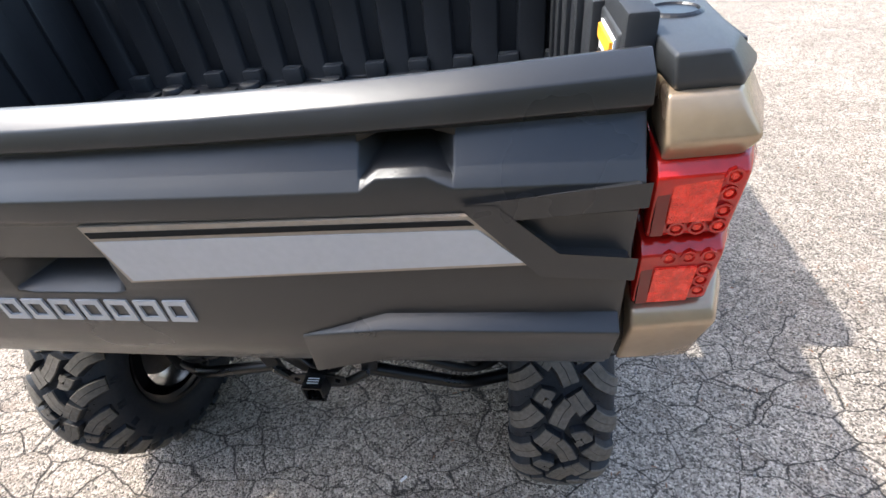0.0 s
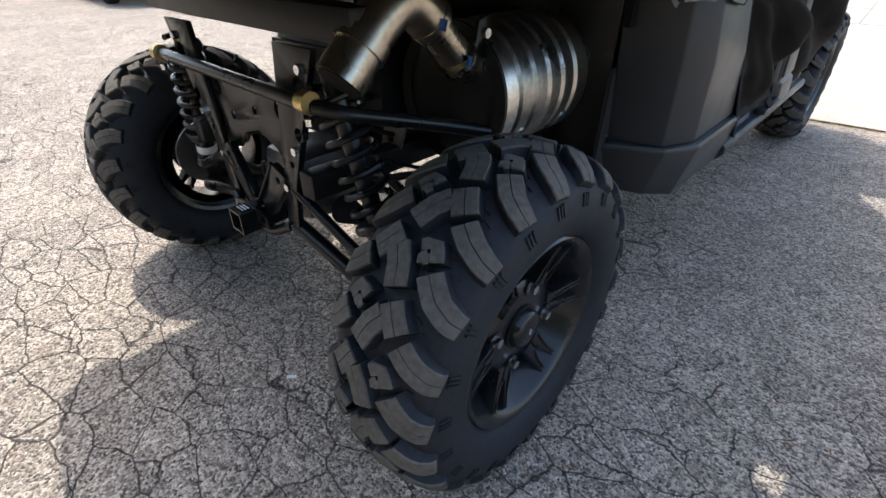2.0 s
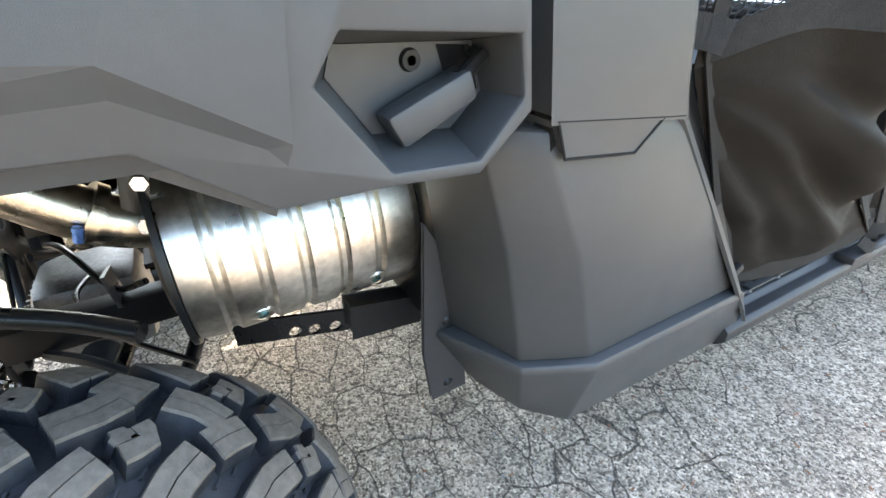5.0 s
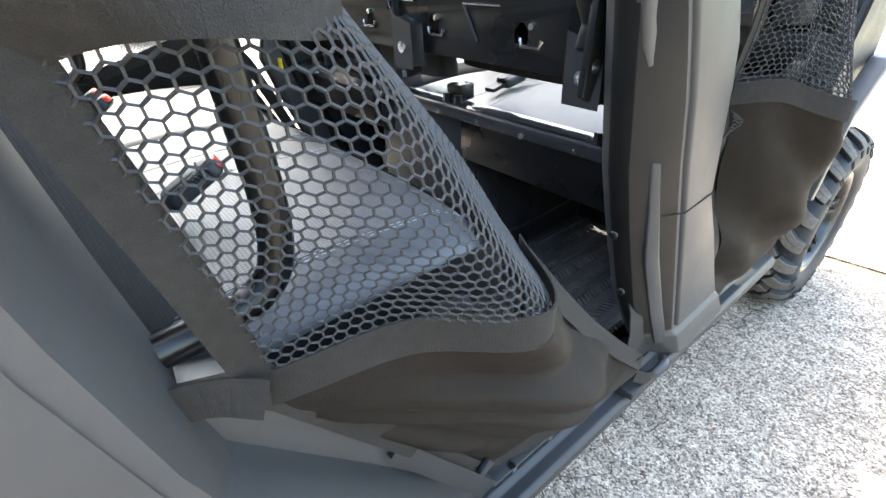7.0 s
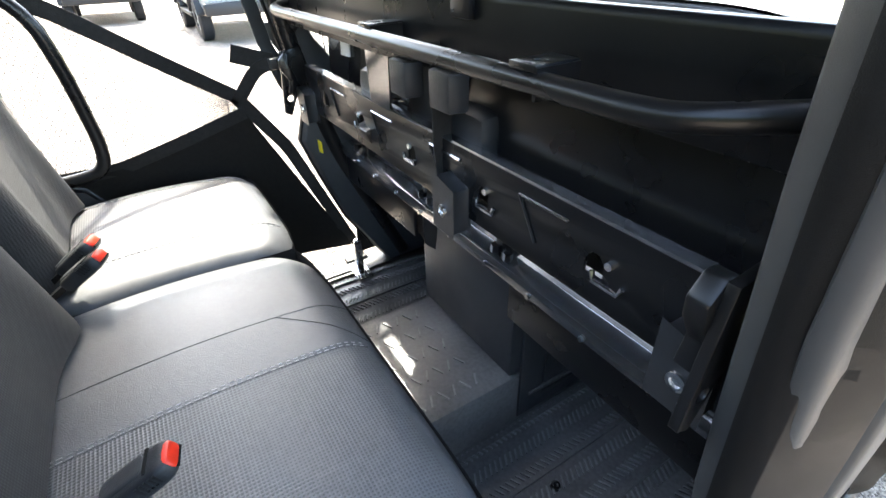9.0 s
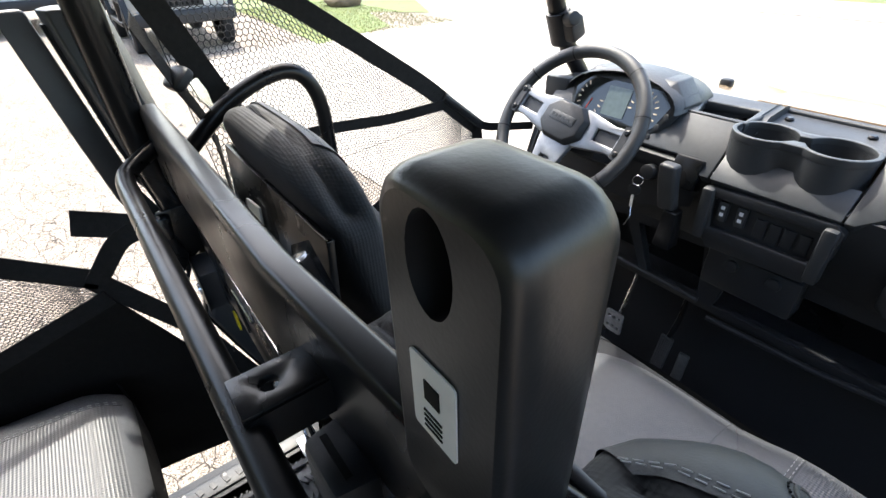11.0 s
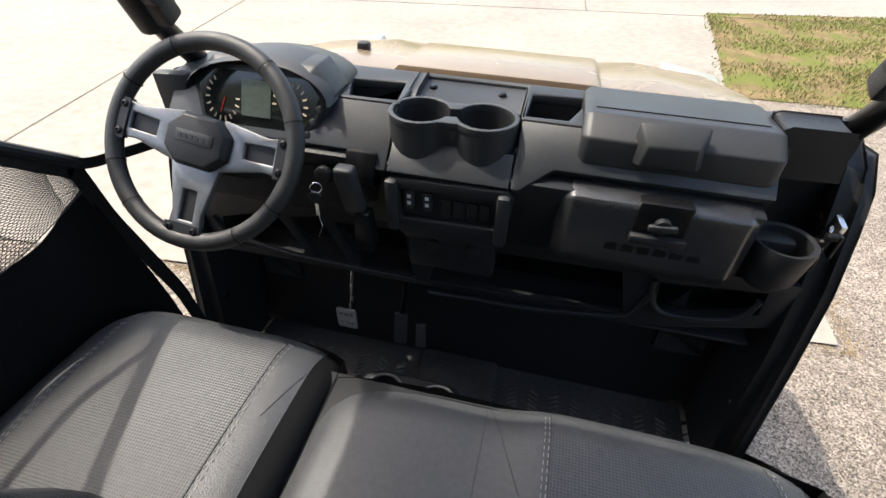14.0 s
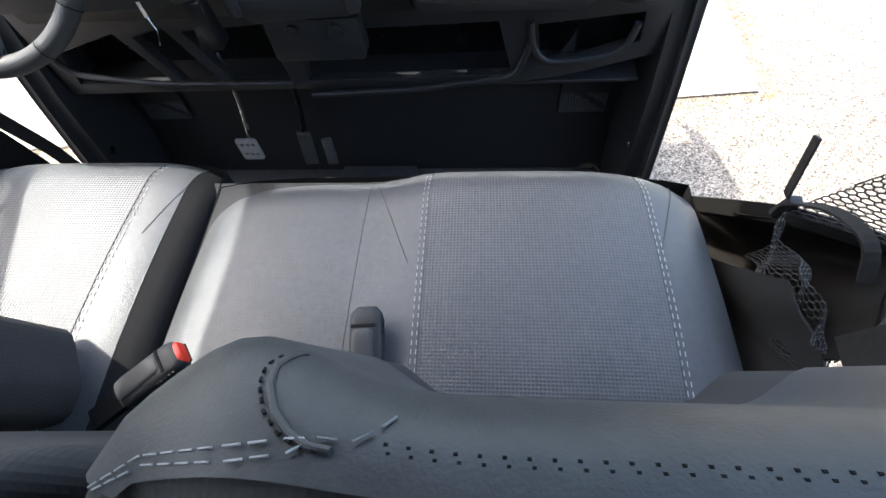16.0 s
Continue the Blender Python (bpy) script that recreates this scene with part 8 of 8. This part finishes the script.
LAWN = lawn_material()
sheet("lawn", [(1.745, 6.55), (2.9, 6.62), (9.0, 6.7), (9.0, 10.88), (4.8, 10.43), (2.105, 9.84), (2.005, 8.8), (1.875, 7.6)], 0.009, LAWN, "patchy green lawn beside the driveway", "grass")
sheet("lawn_left", [(-9.0, 5.35), (-9.9, 7.5), (-12.5, 8.4), (-11.0, 9.4), (-16, 12), (-30, 12), (-30, 5.9), (-14, 5.8)], 0.016, GRASS, "green lawn island by the car park", "grass")


def grass_tufts(name, areas, count, height, label):
    """Many small blades over a few strips of ground, as one object."""
    rng = random.Random(5)
    verts, faces = [], []
    for (x0, y0, x1, y1, n) in areas:
        for _ in range(n):
            x, y = rng.uniform(x0, x1), rng.uniform(y0, y1)
            if x0 > 0 and (x < 1.745 + (y - 6.55) * 0.108 - rng.random() ** 3 * 0.10 or y > 9.84 + (x - 2.1) * 0.22 or noise.noise(Vector((x * 1.7, y * 1.7, 1))) < rng.uniform(-0.45, 0.35)):
                continue
            a, h = rng.uniform(0, 6.28), height * rng.uniform(0.4, 1.2)
            w = 0.006 * rng.uniform(0.7, 1.6)
            lx, ly = rng.uniform(-0.6, 0.6) * h, rng.uniform(-0.6, 0.6) * h
            k = len(verts)
            verts += [(x - w * math.cos(a), y - w * math.sin(a), 0.012), (x + w * math.cos(a), y + w * math.sin(a), 0.012), (x + lx, y + ly, 0.012 + h)]
            faces.append((k, k + 1, k + 2))
    me = bpy.data.meshes.new(name)
    me.from_pydata(verts, [], faces)
    me.materials.append(BLADE)
    return tagged(new(name, me), label, "grass", kind="stuff")


def blade_material():
    m = bpy.data.materials.new("grass_blades")
    m.use_nodes = True
    t = m.node_tree
    p = t.nodes["Principled BSDF"]
    g = t.nodes.new("ShaderNodeNewGeometry")
    r = t.nodes.new("ShaderNodeValToRGB")
    r.color_ramp.elements[0].color, r.color_ramp.elements[1].color = (0.10, 0.14, 0.025, 1), (0.40, 0.30, 0.14, 1)
    r.color_ramp.elements.new(0.55).color = (0.19, 0.20, 0.05, 1)
    t.links.new(g.outputs["Random Per Island"], r.inputs["Fac"])
    t.links.new(r.outputs["Color"], p.inputs["Base Color"])
    p.inputs["Roughness"].default_value = 0.7
    return m


BLADE = blade_material()
grass_tufts("grass", [(1.6, 6.5, 6.0, 10.6, 30000), (-16, 5.6, -9.3, 9.0, 14000)], 0, 0.034, "short green and straw grass blades")


# thin weeds and straw along the concrete edge
def debris():
    rng = random.Random(9)
    verts, faces = [], []
    for _ in range(2600):
        t = rng.random()
        side = rng.random() < 0.55
        if side:
            x, y = 1.66 + abs(rng.gauss(0, 0.05)), 3.45 + 3.8 * t
        else:
            x, y = -2.3 + 4.0 * t, 3.10 + 0.36 * (t) - abs(rng.gauss(0, 0.035))
        a, n, w = rng.uniform(0, 3.14), rng.uniform(0.01, 0.035), 0.0022
        dx, dy = math.cos(a) * n, math.sin(a) * n
        k = len(verts)
        z = 0.004 + rng.random() * 0.012
        verts += [(x - dx, y - dy, z), (x + dy * w / n, y - dx * w / n, z + 0.002), (x + dx, y + dy, z + rng.random() * 0.012)]
        faces.append((k, k + 1, k + 2))
    me = bpy.data.meshes.new("straw")
    me.from_pydata(verts, [], faces)
    me.materials.append(material("dry_straw", (0.32, 0.22, 0.10), 0.9, var=0.4))
    tagged(new("straw", me), "dry straw and weeds along the concrete edge", "straw", kind="stuff")


debris()


# unseen hedge wall, added to close the place and darken light from behind the vehicle
hedge = bmesh.new()
rows = [[hedge.verts.new((-30 + i * 1.5, -8 + 0.5 * noise.noise(Vector((i * 0.7, j * 0.9, 3))) - 0.06 * j * j, j * 1.2 + (0.5 * noise.noise(Vector((i * 0.9, 0, 8))) if j == 6 else 0))) for i in range(41)] for j in range(7)]
for j in range(6):
    for i in range(40):
        hedge.faces.new((rows[j][i], rows[j][i + 1], rows[j + 1][i + 1], rows[j + 1][i]))
tagged(part("backdrop", hedge, material("dark_backdrop_foliage", (0.045, 0.055, 0.022), 0.9, var=0.6, scale=2.5, bump=1.0, bump_scale=12), smooth=True), "unseen dark green hedge, added to close the yard and darken light from behind", "hedge", kind="structure")
# loose grit and needles on the asphalt
def grit():
    rng = random.Random(3)
    bm = bmesh.new()
    for _ in range(700):
        x, y = rng.uniform(-1.5, 2.4), rng.uniform(-0.9, 3.0)
        r = rng.uniform(0.002, 0.0055)
        bmesh.ops.create_icosphere(bm, subdivisions=1, radius=r, matrix=Matrix.Translation((x, y, r * 0.5)))
    tagged(part("grit", bm, material("loose_grit", (0.20, 0.19, 0.18), 0.9, var=0.5, scale=40)), "loose grit on the asphalt", "grit", kind="stuff")
    bm = bmesh.new()
    for _ in range(260):
        x, y = rng.uniform(0.2, 2.2), rng.uniform(-0.8, 2.6)
        a, n = rng.uniform(0, 3.14), rng.uniform(0.006, 0.018)
        add_tube(bm, [(x, y, 0.004), (x + math.cos(a) * n, y + math.sin(a) * n, 0.005)], 0.0016, 4)
    tagged(part("leaf_litter", bm, material("rusty_needles", (0.22, 0.09, 0.04), 0.9)), "rusty brown needles on the asphalt", "litter", kind="stuff")


grit()
stub = tagged(part("paper_stub", cyl((0.205, -0.268, 0.005), (0.222, -0.250, 0.005), 0.0045, seg=10), WHITE_LABEL), "small white paper stub lying on the asphalt", "litter")


def parked_car(name, x, y, heading, paint, label):
    """A tall parked four-wheel-drive car: body, glasshouse, bumpers and four wheels."""
    car = new(name)
    tagged(car, label, "car", "parked cars")
    body = part("body", loft([[(sx * w, yy, z) for sx, z in ((-1, 0.62), (-1, 1.00), (-0.94, 1.12), (0.94, 1.12), (1, 1.00), (1, 0.62), (0.8, 0.50), (-0.8, 0.50))] for yy, w in ((-2.05, 0.80), (-1.95, 0.86), (0.0, 0.88), (1.75, 0.84), (1.95, 0.74))]), paint, car, bevel=0.03)
    part("cabin", loft([[(sx * w, yy + s * sh, z) for sx, s in ((-1, 1), (-1, -1), (1, -1), (1, 1)) for yy, sh in ((-0.70, 1.15 - (z - 1.1) * 0.15),)] for z, w in ((1.10, 0.82), (1.55, 0.76), (1.80, 0.72), (1.83, 0.68))]), paint, car, bevel=0.03)
    for s in (-1, 1):
        part("side_window", box((0.782 * s, -0.7, 1.45), (0.02, 1.9, 0.42), (0, -6 * s, 0)), SCREEN, car, bevel=0.01)
        part("flare", loft([[(xx * s, yy, z) for yy, z in ((-0.52, 0.50), (-0.42, 0.86), (0.42, 0.86), (0.52, 0.50), (0.58, 0.52), (0.46, 0.94), (-0.46, 0.94), (-0.58, 0.52))] for xx in (0.80, 0.94)]), PLASTIC, car, bevel=0.01).matrix_local = pose(0, 1.25, 0)
        part("flare", loft([[(xx * s, yy, z) for yy, z in ((-0.52, 0.50), (-0.42, 0.86), (0.42, 0.86), (0.52, 0.50), (0.58, 0.52), (0.46, 0.94), (-0.46, 0.94), (-0.58, 0.52))] for xx in (0.80, 0.94)]), PLASTIC, car, bevel=0.01).matrix_local = pose(0, -1.30, 0)
        part("side_step", box((0.86 * s, 0.0, 0.45), (0.14, 1.7, 0.08)), PLASTIC, car, bevel=0.02)
        part("headlamp", cyl((0.52 * s, 1.93, 0.95), (0.52 * s, 1.99, 0.95), 0.10, 0.10, 20), LAMP_CLEAR, car, bevel=0.01)
        part("tail_lamp", box((0.76 * s, -2.04, 0.95), (0.14, 0.06, 0.26)), LAMP_RED, car, bevel=0.015)
    part("bumper", box((0, 2.05, 0.62), (1.65, 0.18, 0.22)), PLASTIC, car, bevel=0.03)
    part("bumper", box((0, -2.10, 0.62), (1.60, 0.16, 0.24)), PLASTIC, car, bevel=0.03)
    part("grille", box((0, 1.955, 0.92), (0.72, 0.05, 0.30)), PLASTIC, car, bevel=0.01)
    for k in range(7):
        part("grille_slot", box((-0.27 + 0.09 * k, 1.985, 0.92), (0.045, 0.02, 0.24)), INK_GAP_BLACK, car, bevel=0.004)
    part("windscreen", box((0, 0.50, 1.45), (1.42, 0.02, 0.50), (12, 0, 0)), SCREEN, car)
    for s in (-1, 1):
        for yy in (1.25, -1.30):
            w = part("wheel", revolve([(0.20, -0.11), (0.26, -0.125), (0.36, -0.12), (0.395, -0.09), (0.40, 0), (0.395, 0.09), (0.36, 0.12), (0.26, 0.125), (0.20, 0.11)], pose(0.78 * s, yy, 0.40, 0, 90 * s, 0), 40), RUBBER, car, smooth=True, angle=40)
            rim = bmesh.new()
            add_revolve(rim, [(0.0, 0.09), (0.06, 0.10), (0.07, 0.085), (0.19, 0.06), (0.205, 0.11), (0.21, -0.1)], pose(0.78 * s, yy, 0.40, 0, 90 * s, 0), 30)
            r = part("rim", rim, RIM_BLACK, w, smooth=True)
            for k in range(5):
                sp = box((0.115, 0, 0.092), (0.17, 0.055, 0.02))
                bmesh.ops.transform(sp, matrix=pose(0.78 * s, yy, 0.40, 0, 90 * s, 0) @ pose(0, 0, 0, 0, 0, 72 * k), verts=sp.verts)
                part("spoke", sp, SILVER, w, bevel=0.006)
    car.matrix_world = pose(x, y, 0, 0, 0, heading)
    return car


PAINT_SILVER = material("silver_car_paint", (0.45, 0.45, 0.44), 0.3, metal=0.4, var=0.05)
PAINT_WHITE = material("white_car_paint", (0.7, 0.7, 0.68), 0.25, var=0.04)
parked_car("parked_car", -12.0, 3.35, -90, PAINT_SILVER, "silver four-wheel-drive car parked on the asphalt")
parked_car("parked_car", -17.2, 0.9, -90, PAINT_WHITE, "white four-wheel-drive car parked further off")
parked_car("parked_car", -17.2, -3.2, -90, material("red_car_paint", (0.35, 0.02, 0.02), 0.25), "red four-wheel-drive car parked further off")
rock = bmesh.new()
bmesh.ops.create_icosphere(rock, subdivisions=3, radius=0.5)
for v in rock.verts:
    v.co = Vector((v.co.x * 1.4, v.co.y, v.co.z * 0.6)) * (1 + 0.25 * noise.noise(v.co * 3)) + Vector((-14.4, 8.6, 0.18))
tagged(part("boulder", rock, material("brown_rock", (0.16, 0.11, 0.07), 0.9, var=0.4, bump=0.6, bump_scale=20), smooth=True), "brown boulder on the lawn", "rock")
